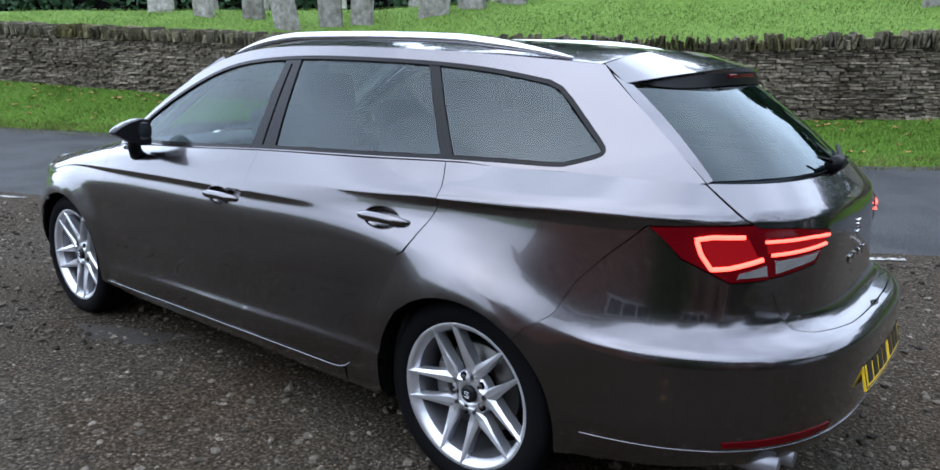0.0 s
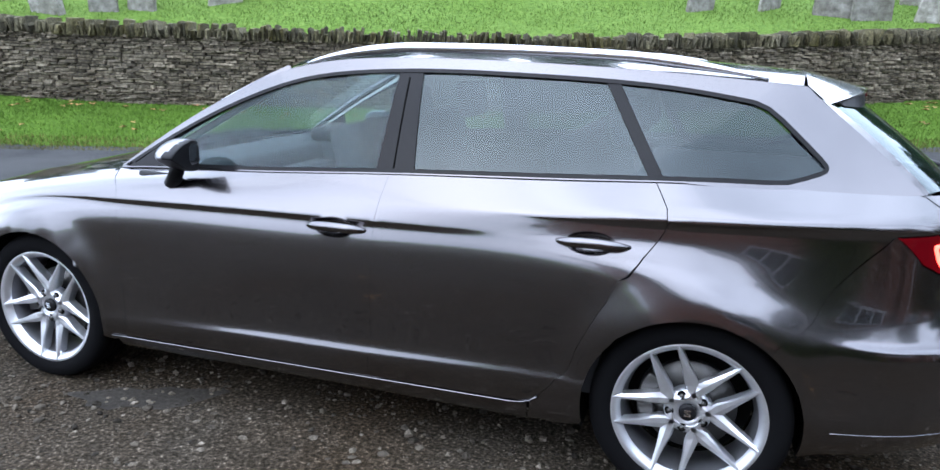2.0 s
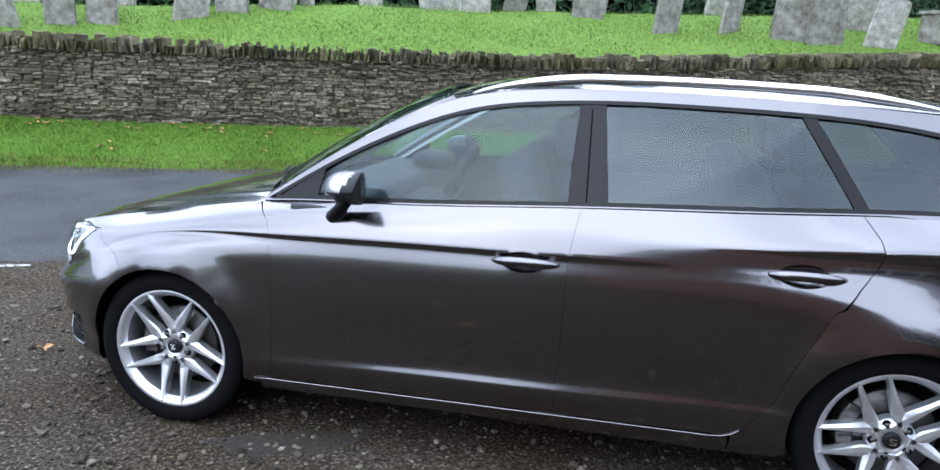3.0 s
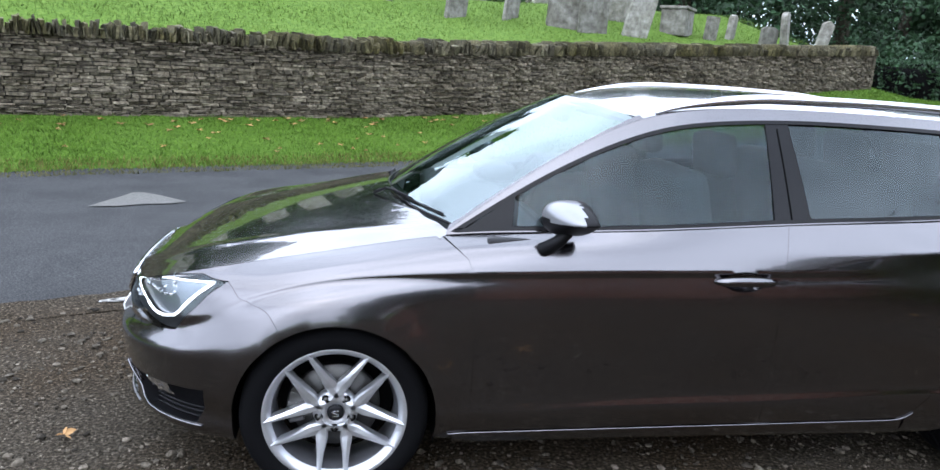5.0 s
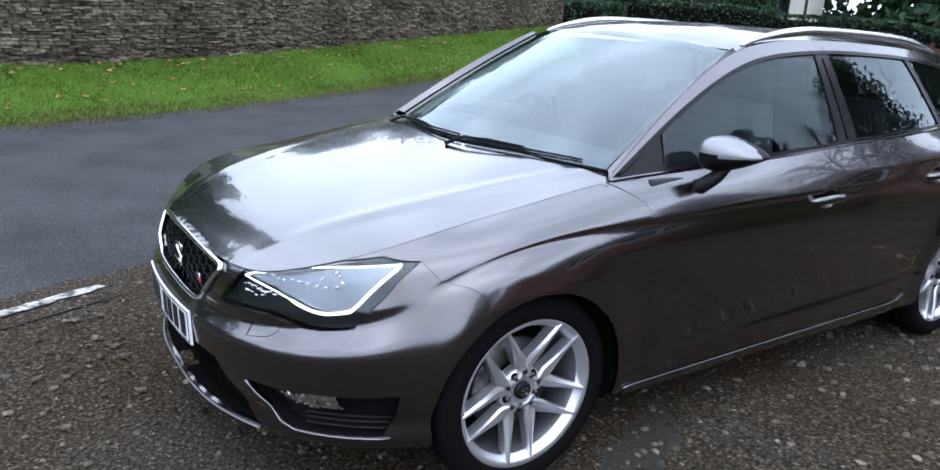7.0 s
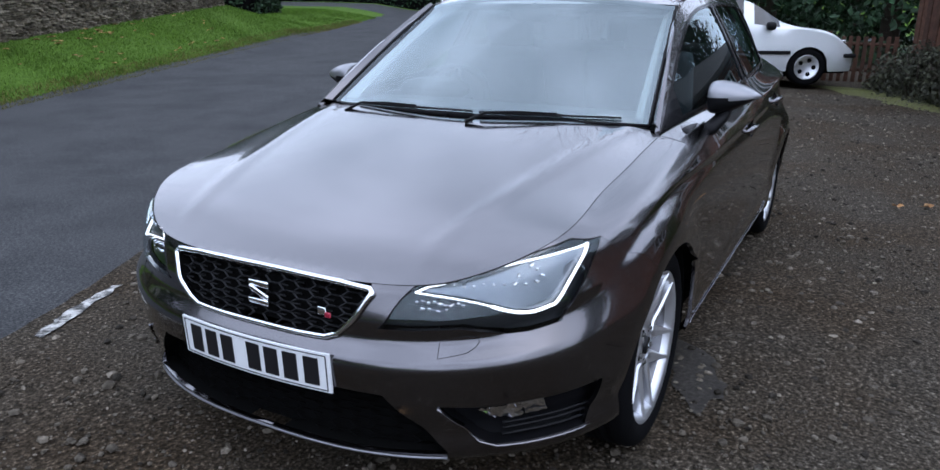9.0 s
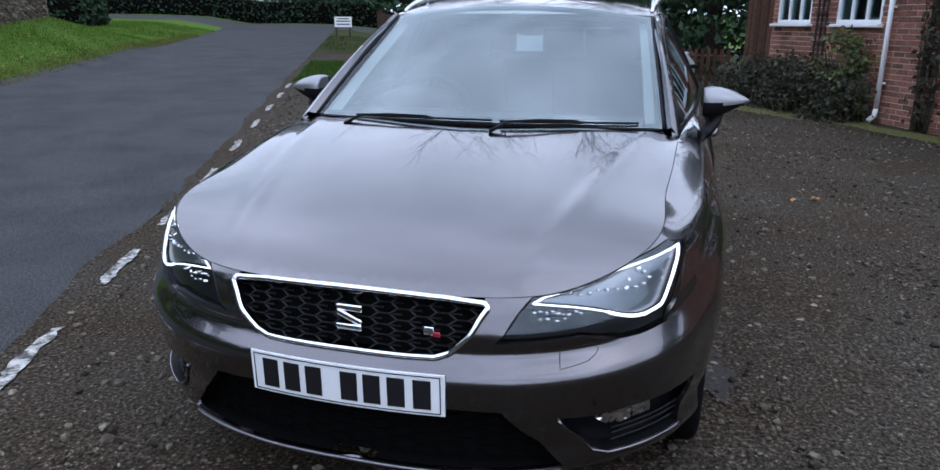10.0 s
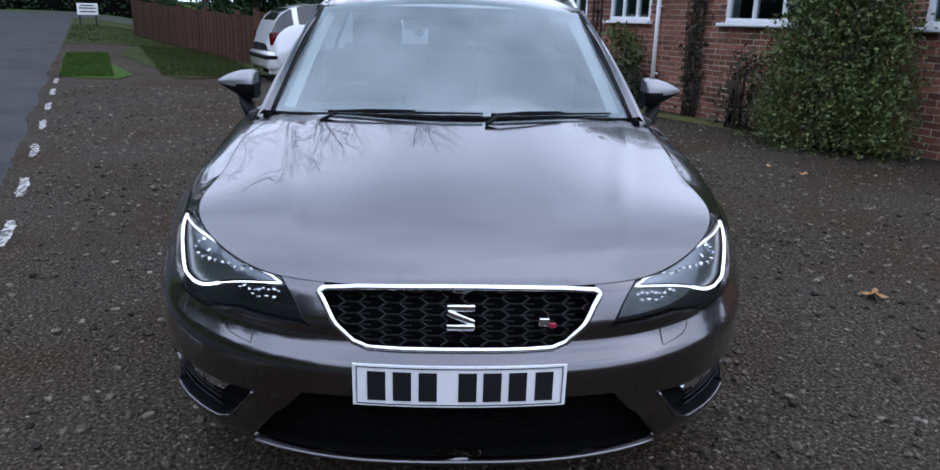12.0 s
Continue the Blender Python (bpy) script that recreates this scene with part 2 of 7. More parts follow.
AUTUMN = layered("fallen_leaves", [(0.3, (0.20, 0.09, 0.03)), (0.55, (0.36, 0.21, 0.09)), (0.8, (0.50, 0.36, 0.20))], 7, rough=0.8, bump=0.2, per_piece=0.4)
RENDER = plain("cream_render", (0.56, 0.54, 0.49), rough=0.9, bump=0.1, scale=8)
TIMBER = plain("black_timber", (0.025, 0.02, 0.018), rough=0.8, bump=0.3, scale=20)
ROOFTILE = layered("dark_roof_tiles", [(0.3, (0.04, 0.034, 0.03)), (0.6, (0.08, 0.068, 0.06)), (0.8, (0.12, 0.10, 0.09))], 9, rough=0.9, bump=0.6, per_piece=0.3)
DARKPANE = plain("dark_window_glass", (0.012, 0.013, 0.015), rough=0.05, coat=0.5)
SILVERPAINT = plain("pale_silver_paint", (0.62, 0.64, 0.65), rough=0.3, metal=0.2, coat=1.0, vary=0.03)


# ---- mesh helpers ----
def part(name, data, material, parent=None, label="", smooth=True):
    """Links a bmesh, a mesh or (verts, faces) as one mesh object under a thing or a part."""
    if isinstance(data, tuple):
        me = bpy.data.meshes.new(name)
        me.from_pydata([tuple(v) for v in data[0]], [], [tuple(f) for f in data[1]])
        me.update()
    elif isinstance(data, bpy.types.Mesh):
        me = data
    else:
        me = bpy.data.meshes.new(name)
        data.to_mesh(me)
        data.free()
    if not me.materials:
        me.materials.append(material)
    if smooth:
        me.shade_smooth()
    ob = new(name, me)
    if parent is not None:
        ob.parent = parent
    return tagged(ob, label)


def empty(name, label, category, group="", m=None, kind=""):
    ob = new(name)
    if m is not None:
        ob.matrix_world = m
    return tagged(ob, label, category, group, kind)


def box(bm, size, at, bevel=0.0, turn=None):
    """A box, bevelled, added to bm."""
    m = Matrix.Translation(at) @ (turn or Matrix()) @ Matrix.Diagonal((*size, 1))
    made = bmesh.ops.create_cube(bm, size=1.0, matrix=m)
    if bevel:
        edges = list({e for v in made["verts"] for e in v.link_edges})
        bmesh.ops.bevel(bm, geom=edges, offset=bevel, segments=2, affect="EDGES", profile=0.6)
    return bm


def boxes(*rows):
    bm = bmesh.new()
    for r in rows:
        box(bm, *r)
    return bm


def tube(path, radius, sides=8, closed=False, flat=1.0):
    """A tube along points; radius a number or one per point."""
    pts = [Vector(p) for p in path]
    n = len(pts)
    rad = radius if isinstance(radius, (list, tuple)) else [radius] * n
    verts, faces = [], []
    for i, p in enumerate(pts):
        a = pts[(i - 1) % n] if closed or i else pts[0]
        b = pts[(i + 1) % n] if closed or i < n - 1 else pts[-1]
        d = (b - a).normalized()
        side = d.cross(Vector((0, 0, 1)))
        side = side.normalized() if side.length > 1e-4 else Vector((1, 0, 0))
        up = side.cross(d)
        for k in range(sides):
            w = 2 * math.pi * k / sides
            verts.append(p + rad[i] * (math.cos(w) * side + flat * math.sin(w) * up))
    for i in range(n if closed else n - 1):
        for k in range(sides):
            j, q = (i + 1) % n, (k + 1) % sides
            faces.append((i * sides + k, i * sides + q, j * sides + q, j * sides + k))
    if not closed:
        faces.append(tuple(range(sides))[::-1])
        faces.append(tuple((n - 1) * sides + k for k in range(sides)))
    return verts, faces


def raw(bm):
    """Places and faces of a bmesh, which is freed."""
    bm.verts.index_update()
    out = [v.co.copy() for v in bm.verts], [tuple(v.index for v in f.verts) for f in bm.faces]
    bm.free()
    return out


def joined(*pieces):
    verts, faces = [], []
    for v, f in pieces:
        o = len(verts)
        verts += list(v)
        faces += [tuple(i + o for i in q) for q in f]
    return verts, faces


def spline(xs, ys):
    """Natural cubic spline through the points, as a function of an array; straight past the ends."""
    xs, ys = np.array(xs, float), np.array(ys, float)
    n, h = len(xs), np.diff(xs)
    a, r = np.eye(n), np.zeros(n)
    for i in range(1, n - 1):
        a[i, i - 1 : i + 2] = h[i - 1], 2 * (h[i - 1] + h[i]), h[i]
        r[i] = 6 * ((ys[i + 1] - ys[i]) / h[i] - (ys[i] - ys[i - 1]) / h[i - 1])
    m = np.linalg.solve(a, r)

    def f(x):
        x = np.asarray(x, float)
        c = np.clip(x, xs[0], xs[-1])
        i = np.clip(np.searchsorted(xs, c) - 1, 0, n - 2)
        d, e, g = c - xs[i], xs[i + 1] - c, h[i]
        s = (m[i] * e**3 + m[i + 1] * d**3) / (6 * g) + (ys[i] / g - m[i] * g / 6) * e + (ys[i + 1] / g - m[i + 1] * g / 6) * d
        k0 = (ys[1] - ys[0]) / h[0] - h[0] * (2 * m[0] + m[1]) / 6
        k1 = (ys[-1] - ys[-2]) / h[-1] + h[-1] * (m[-2] + 2 * m[-1]) / 6
        return s + np.where(x < xs[0], (x - xs[0]) * k0, 0) + np.where(x > xs[-1], (x - xs[-1]) * k1, 0)

    return f


# ---- the lie of the land: s runs along the road, n across it towards the churchyard ----
ALONG, ACROSS = Vector((0.917, 0.399, 0)), Vector((-0.399, 0.917, 0))


def place(s, n, z=0.0):
    return ALONG * s + ACROSS * n + Vector((0, 0, z))


def stand(s, n, z=0.0, turn=0.0):
    """A pose whose x axis runs along the road."""
    return Matrix.Translation(place(s, n, z)) @ pose(0, 0, 0, 0, 0, 23.5 + turn)


ROAD_NEAR, ROAD_FAR, WALL_N, HOUSE_N, WALL_END = 1.75, 6.1, 8.0, -6.75, 17.5

# ---- ground, road, verge, churchyard ----
def rise(s, n):
    """The lane climbs gently to the junction."""
    return 0.034 * max(0.0, s - 3.5) * min(1.0, max(0.0, (n + 5) / 6)) if s < 60 else 0.034 * 56.5


def base_height(s):
    """Foot of the churchyard wall above the lane."""
    return 0.50 + 0.035 * max(0.0, s - 6) + 0.045 * max(0.0, -3 - s)


def wall_top(s):
    return 1.50 + rise(s, 8) + 0.016 * max(0.0, s - 6) + 0.03 * max(0.0, -4 - s)


def land(s, n):
    """Height of the ground at a place."""
    z = rise(s, n)
    if n <= ROAD_FAR:
        return z
    past = 1 - 0.62 * min(1.0, max(0.0, (s - WALL_END) / 3.5))
    if n <= WALL_N + 0.2:
        return z + past * base_height(min(s, WALL_END)) * ((n - ROAD_FAR) / (WALL_N + 0.2 - ROAD_FAR)) ** 0.8
    if s < WALL_END:
        return z + 1.42 - 0.30 * min(1.0, max(0.0, 1 - s) / 5) + 0.30 * min(n - 8.2, 4.2) + 0.035 * max(0.0, min(n - 12.4, 30))
    return z + past * base_height(WALL_END) + 0.015 * min(n - 8.2, 20)


def field(name, s0, s1, n0, n1, step_s, step_n, lift, material, label, rough=0.0):
    """A sheet of ground over a stretch of the plan."""
    cs, cn = int((s1 - s0) / step_s) + 1, int((n1 - n0) / step_n) + 1
    verts, faces = [], []
    for i in range(cs):
        for j in range(cn):
            s, n = s0 + (s1 - s0) * i / (cs - 1), n0 + (n1 - n0) * j / (cn - 1)
            z = land(s, n) + lift + rough * noise.noise(Vector((s * 0.9, n * 0.9, 3.0)))
            verts.append(place(s, n, z))
    for i in range(cs - 1):
        for j in range(cn - 1):
            a = i * cn + j
            faces.append((a, a + cn, a + cn + 1, a + 1))
    return tagged(part(name, (verts, faces), material), label, name.replace("_", " "), kind="structure")


def outline(name, pts, lift, material, label, category, kind="structure", step=0.25):
    """A flat patch on the ground inside an outline of (s, n)."""
    bm = bmesh.new()
    vs = [bm.verts.new((s, n, 0)) for s, n in pts]
    bm.faces.new(vs)
    bmesh.ops.triangulate(bm, faces=bm.faces)
    for _ in range(3):
        long = [e for e in bm.edges if e.calc_length() > step]
        if long:
            bmesh.ops.subdivide_edges(bm, edges=long, cuts=1)
            bmesh.ops.triangulate(bm, faces=bm.faces)
    for v in bm.verts:
        s, n = v.co.x, v.co.y
        v.co = place(s, n, land(s, n) + lift)
    bmesh.ops.recalc_face_normals(bm, faces=bm.faces)
    if sum(f.normal.z for f in bm.faces) < 0:
        bmesh.ops.reverse_faces(bm, faces=bm.faces)
    return tagged(part(name, bm, material), label, category, kind=kind)


far = [place(-900, -900, -0.06), place(900, -900, -0.06), place(900, 900, -0.06), place(-900, 900, -0.06)]
tagged(part("ground", (far, [(0, 1, 2, 3)]), TURF), "flat dark grassy ground reaching the horizon", "ground", kind="structure")
field("gravel_yard", -34, 18.3, -16, ROAD_NEAR + 0.35, 0.2, 0.2, 0.0, GRAVEL, "brown stony gravel yard with damp patches", 0.012)
field("road", -120, 36, ROAD_NEAR, ROAD_FAR + 0.2, 0.8, 0.4, 0.014, TARMAC, "grey worn tarmac lane", 0.004)
field("cross_road", 30.5, 36, -60, 70, 1.0, 2.0, 0.022, TARMAC, "grey lane crossing at the junction", 0.004)
field("grass_verge", -40, WALL_END, ROAD_FAR, WALL_N + 0.25, 0.22, 0.14, 0.03, TURF, "mown green grass verge rising to the wall", 0.02)
field("churchyard_lawn", -45, WALL_END, WALL_N + 0.2, 60, 0.6, 0.5, 0.0, LAWN, "bright green churchyard lawn above the wall", 0.05)
field("roadside_grass", WALL_END, 30.5, ROAD_FAR, 50, 0.4, 0.4, 0.03, TURF, "green grass beyond the end of the wall", 0.03)
field("near_bank", 18.2, 30.5, -20, ROAD_NEAR, 0.4, 0.4, 0.01, DULLTURF, "dull green grass beside the lane below a notice board", 0.03)
field("far_bank", 36, 80, -60, 80, 2.0, 2.0, 0.02, TURF, "dark grassy ground beyond the junction", 0.05)
def soft_edge(pts, amount=0.10, n=8):
    """Breaks the sides of an outline into an uneven edge."""
    out = []
    for (s0, n0), (s1, n1) in zip(pts, pts[1:] + pts[:1]):
        for k in range(n):
            s, q = s0 + (s1 - s0) * k / n, n0 + (n1 - n0) * k / n
            out.append((s + amount * noise.noise(Vector((s * 1.9, q * 1.9, 5.0))), q + amount * noise.noise(Vector((s * 2.1, q * 2.1, 9.0)))))
    return out


outline("grass_island", soft_edge([(11.3, 1.62), (10.95, 1.35), (10.9, 0.75), (11.4, 0.55), (12.9, 0.80), (15.3, 1.10), (15.7, 1.35), (15.2, 1.70), (12.6, 1.70)]), 0.010, ISLANDTURF, "small green island of grass beside the lane", "grass")
outline("thin_grass", soft_edge([(11.2, -0.10), (11.5, -0.8), (12.3, -2.3), (13.2, -3.8), (15.2, -1.9), (19.0, -0.85), (19.0, 0.0), (17.6, 0.3), (15.7, 0.65), (13.2, 0.22)]), 0.010, DULLTURF, "thin dull grass along the wooden fence", "grass")
moss_edge = [(11.6, -5.2), (9.6, -5.45), (8.2, -5.55), (7.0, -6.1), (5.2, -6.2), (3.0, -6.35), (3.0, -6.6), (8, -6.5), (10.2, -6.5), (12.2, -6.3), (11.6, -5.2)]
moss_pts = []
for (s0, n0), (s1, n1) in zip(moss_edge, moss_edge[1:]):
    for k in range(12):
        s, n = s0 + (s1 - s0) * k / 12, n0 + (n1 - n0) * k / 12
        moss_pts.append((s, n + 0.16 * noise.noise(Vector((s * 2.3, n * 2.3, 7.0))) + 0.05 * noise.noise(Vector((s * 11, n * 11, 3.0)))))
outline("moss_strip", moss_pts, 0.004, layered("mossy_gravel", [(0.35, (0.05, 0.045, 0.025)), (0.5, (0.085, 0.09, 0.02)), (0.7, (0.14, 0.14, 0.03))], 18, bump=0.6, dist=0.02, stain_amount=0.5), "yellow-green moss along the foot of the house", "moss")

# churchyard wall core
bm = bmesh.new()
ring = []
for i in range(61):
    s = -40 + (WALL_END - 0.05 + 40) * i / 60
    z0 = land(s, WALL_N) - 0.3
    ring.append([bm.verts.new(place(s, n, z)) for n, z in ((WALL_N + 0.05, z0), (WALL_N + 0.05, wall_top(s)), (WALL_N + 0.42, wall_top(s)), (WALL_N + 0.42, z0))])
for a, b in zip(ring, ring[1:]):
    for k in range(4):
        bm.faces.new((a[k], a[(k + 1) % 4], b[(k + 1) % 4], b[k]))
for e in (ring[0], ring[-1]):
    bm.faces.new(e)
bmesh.ops.recalc_face_normals(bm, faces=bm.faces)
churchyard_wall = tagged(part("churchyard_wall", bm, JOINT, smooth=False), "dry stone churchyard wall with upright coping stones", "wall", kind="structure")

# brick house: wall core with real window openings
HOUSE_S0, HOUSE_S1, EAVES = -1.5, 10.3, 2.45
OPENINGS = [(9.13, 10.15), (7.40, 8.45), (4.33, 5.80), (1.55, 2.95)]
SILL_Z, HEAD_Z = 1.33, 2.25
core = bmesh.new()
cuts = [HOUSE_S0]
for a, b in sorted(OPENINGS):
    cuts += [a, b]
cuts.append(HOUSE_S1)
for k in range(len(cuts) - 1):
    a, b = cuts[k], cuts[k + 1]
    spans = [(0.0, EAVES)] if k % 2 == 0 else [(0.0, SILL_Z), (HEAD_Z, EAVES)]
    for z0, z1 in spans:
        box(core, (b - a, 0.26, z1 - z0 + (0.1 if z0 == 0 else 0)), ((a + b) / 2, -0.13 - 0.008, (z0 + z1) / 2 - (0.05 if z0 == 0 else 0)))
for a, b, y0, y1 in ((HOUSE_S0, HOUSE_S0 + 0.26, -7.0, -0.27), (HOUSE_S1 - 0.26, HOUSE_S1, -7.0, -0.27), (HOUSE_S0, HOUSE_S1, -7.26, -7.0)):
    box(core, (b - a, y1 - y0, EAVES), ((a + b) / 2, (y0 + y1) / 2, EAVES / 2))
house_wall = part("house_wall", core, MORTAR, smooth=False)
house_wall.matrix_world = stand(0, HOUSE_N)
tagged(house_wall, "red brick bungalow wall with white windows", "wall", kind="structure")
# added floor and partition, coloured near-black for the shade behind the windows
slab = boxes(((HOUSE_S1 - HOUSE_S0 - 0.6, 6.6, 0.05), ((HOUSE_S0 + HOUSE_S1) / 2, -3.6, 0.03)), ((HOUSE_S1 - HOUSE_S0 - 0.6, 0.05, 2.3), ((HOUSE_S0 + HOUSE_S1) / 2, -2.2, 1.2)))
shade_slab = part("room_shade_slab", slab, INTERIOR, smooth=False)
shade_slab.matrix_world = stand(0, HOUSE_N)
tagged(shade_slab, "near-black floor and partition in place of the room's shade", "floor", kind="structure")
roof_v = [(HOUSE_S0 - 0.3, 0.28, EAVES), (HOUSE_S1 + 0.3, 0.28, EAVES), (HOUSE_S1 + 0.3, -3.6, EAVES + 1.7), (HOUSE_S0 - 0.3, -3.6, EAVES + 1.7), (HOUSE_S1 + 0.3, -7.7, EAVES), (HOUSE_S0 - 0.3, -7.7, EAVES)]
roof_v += [(x, y, z - 0.12) for x, y, z in roof_v]
roof_f = [(0, 1, 2, 3), (3, 2, 4, 5), (6, 9, 8, 7), (9, 11, 10, 8), (0, 6, 7, 1), (4, 10, 11, 5), (1, 7, 8, 2), (2, 8, 10, 4), (3, 9, 6, 0), (5, 11, 9, 3)]
house_roof = part("house_roof", (roof_v, roof_f), ROOFTILE, smooth=False)
house_roof.matrix_world = stand(0, HOUSE_N)
tagged(house_roof, "dark tiled bungalow roof", "roof", kind="structure")

# ---- the estate car: body surfaces ----
# x runs from nose to tail (front axle 0, rear axle 2.638), the left side has negative y
XS = [-0.8, -0.5, -0.2, 0.4, 1.0, 1.5, 2.2, 2.6, 3.1, 3.55]
HEIGHTS = {
    0: [0.185, 0.19, 0.19, 0.195, 0.20, 0.20, 0.20, 0.205, 0.22, 0.25],
    1: [0.225, 0.235, 0.24, 0.245, 0.25, 0.25, 0.25, 0.255, 0.28, 0.30],
    2: [0.30, 0.31, 0.32, 0.325, 0.347, 0.356, 0.375, 0.372, 0.37, 0.38],
    3: [0.37, 0.38, 0.39, 0.385, 0.405, 0.415, 0.430, 0.43, 0.45, 0.47],
    4: [0.488, 0.526, 0.565, 0.59, 0.60, 0.605, 0.615, 0.605, 0.6, 0.595],
    5: [0.533, 0.594, 0.69, 0.745, 0.755, 0.762, 0.770, 0.73, 0.632, 0.62],
    6: [0.562, 0.627, 0.735, 0.808, 0.822, 0.829, 0.828, 0.80, 0.71, 0.65],
    7: [0.588, 0.652, 0.755, 0.824, 0.838, 0.845, 0.866, 0.868, 0.835, 0.74],
    8: [0.622, 0.696, 0.787, 0.864, 0.885, 0.897, 0.908, 0.919, 0.928, 0.90],
    9: [0.643, 0.728, 0.810, 0.897, 0.925, 0.938, 0.930, 0.944, 0.957, 0.95],
}
WIDTHS = {
    0: [0.8, 0.87, 0.84, 0.845, 0.85, 0.85, 0.85, 0.85, 0.84, 0.82],
    1: [0.865, 0.926, 0.900, 0.880, 0.880, 0.880, 0.880, 0.88, 0.87, 0.85],
    2: [0.855, 0.908, 0.903, 0.893, 0.895, 0.895, 0.893, 0.889, 0.885, 0.87],
    3: [0.87, 0.92, 0.903, 0.890, 0.886, 0.885, 0.887, 0.886, 0.885, 0.875],
    4: [0.885, 0.928, 0.907, 0.893, 0.893, 0.893, 0.894, 0.902, 0.888, 0.88],
    5: [0.860, 0.897, 0.896, 0.889, 0.889, 0.889, 0.890, 0.899, 0.870, 0.862],
    6: [0.873, 0.897, 0.867, 0.871, 0.876, 0.877, 0.876, 0.873, 0.851, 0.858],
    7: [0.875, 0.890, 0.859, 0.874, 0.882, 0.883, 0.863, 0.846, 0.828, 0.845],
    8: [0.867, 0.881, 0.833, 0.850, 0.860, 0.862, 0.857, 0.838, 0.818, 0.815],
    9: [0.86, 0.87, 0.792, 0.814, 0.836, 0.843, 0.853, 0.852, 0.832, 0.82],
}
NOSE = [-0.794, -0.820, -0.814, -0.828, -0.842, -0.806, -0.803, -0.802, -0.790, -0.779, -0.766]
TAIL = [3.565, 3.62, 3.643, 3.653, 3.653, 3.628, 3.555, 3.54, 3.535, 3.52, 3.45]
EDGE_X = [-0.8, -0.74, -0.70, -0.66, -0.5, -0.2, 0.0, 0.345, 0.9, 1.577, 2.2, 2.48, 2.85, 3.25, 3.5]
EDGE_Z = [0.675, 0.676, 0.685, 0.703, 0.767, 0.827, 0.863, 0.919, 0.957, 1.0, 1.025, 1.036, 1.04, 1.034, 1.03]
EDGE_W = [0.87, 0.8624, 0.857, 0.852, 0.832, 0.745, 0.735, 0.742, 0.796, 0.812, 0.785, 0.748, 0.70, 0.73, 0.73]
ROW_Z = [spline(XS, HEIGHTS[k]) for k in range(10)] + [spline(EDGE_X, EDGE_Z)]
ROW_W = [spline(XS, WIDTHS[k]) for k in range(10)] + [spline(EDGE_X, EDGE_W)]
FRONT_BEND, REAR_BEND, FRONT_ARC, REAR_ARC = 0.25, 2.40, 1.25, 1.25
SIDE_LEN = REAR_BEND - FRONT_BEND
VS = 0.08
HUBS = [(0.0, 0.314), (2.638, 0.314)]
ARCH = 0.338


def body(uv):
    """Lower body: (u along the plan from nose centre to tail centre, v upwards) to places on the left side."""
    uv = np.atleast_2d(np.asarray(uv, float))
    u, v = uv[:, 0], np.clip(uv[:, 1] / VS, 0, 10)
    front, rear = u < 0, u > SIDE_LEN
    th = np.clip(np.where(front, -u / FRONT_ARC, np.where(rear, (u - SIDE_LEN) / REAR_ARC, 0)), 0, 1) * math.pi / 2
    p = np.where(front, 2.6 + 0.4 * np.clip(v / 3, 0, 1), 3.1)
    sn, cs = np.sin(th) ** (2 / p), np.maximum(np.cos(th), 0) ** (2 / p)
    rows = []
    for k in range(11):
        x = np.where(front, FRONT_BEND - (FRONT_BEND - NOSE[k]) * sn, np.where(rear, REAR_BEND + (TAIL[k] - REAR_BEND) * sn, FRONT_BEND + u))
        rows.append(np.stack([x, ROW_W[k](x) * cs, ROW_Z[k](x)], -1))
    rows = np.array([2 * rows[0] - rows[1], *rows, 2 * rows[10] - rows[9]])
    i = np.clip(v.astype(int), 0, 9)
    f = (v - i)[:, None]
    idx = np.arange(len(u))
    a, b, c, d = rows[i, idx], rows[i + 1, idx], rows[i + 2, idx], rows[i + 3, idx]
    m0, m1 = (c - a) / 2, (d - b) / 2
    sharp = np.clip(th / 0.5, 0, 1)[:, None]
    # the front crease fades out in the rear door, a higher one begins there and runs to the tail lamp
    xm = rows[8, idx, 0]
    fade = np.clip((2.10 - xm) / 0.5, 0, 1) * np.clip((xm + 0.05) / 0.35, 0, 1)
    rear_fade = np.clip((xm - 2.12) / 0.25, 0, 1)
    for row, amount in ((7, 0.97 * fade), (6, 0.85 * fade), (9, 0.97 * rear_fade), (8, 0.9 * rear_fade)):
        m0 = m0 + np.where(i == row, amount, 0)[:, None] * (c - b - m0)
        m1 = m1 + np.where(i == row - 1, amount, 0)[:, None] * (c - b - m1)
    m0 = m0 + np.where(i == 2, 0.7, 0)[:, None] * (c - b - m0)
    m1 = m1 + np.where(i == 1, 0.7, 0)[:, None] * (c - b - m1)
    m0 = m0 + np.where(i == 4, 1, 0)[:, None] * sharp * (c - b - m0)
    m1 = m1 + np.where(i == 3, 1, 0)[:, None] * sharp * (c - b - m1)
    out = (2 * f**3 - 3 * f**2 + 1) * b + (f**3 - 2 * f**2 + f) * m0 + (3 * f**2 - 2 * f**3) * c + (f**3 - f**2) * m1
    for hx, hz in HUBS:
        r = np.hypot(out[:, 0] - hx, out[:, 2] - hz)
        above = np.clip((out[:, 2] - hz) / 0.22, 0, 1)
        out[:, 1] += np.where(cs > 0.4, (0.008 + 0.014 * above) * np.exp(-(((r - 0.348) / (0.045 + 0.03 * above)) ** 2)), 0)
    out[:, 1] *= -1
    return out


_u = np.linspace(-FRONT_ARC, SIDE_LEN + REAR_ARC, 460)
_v = np.linspace(0, 10 * VS, 220)
_g = np.stack(np.meshgrid(_u, _v, indexing="ij"), -1).reshape(-1, 2)
_p = body(_g)
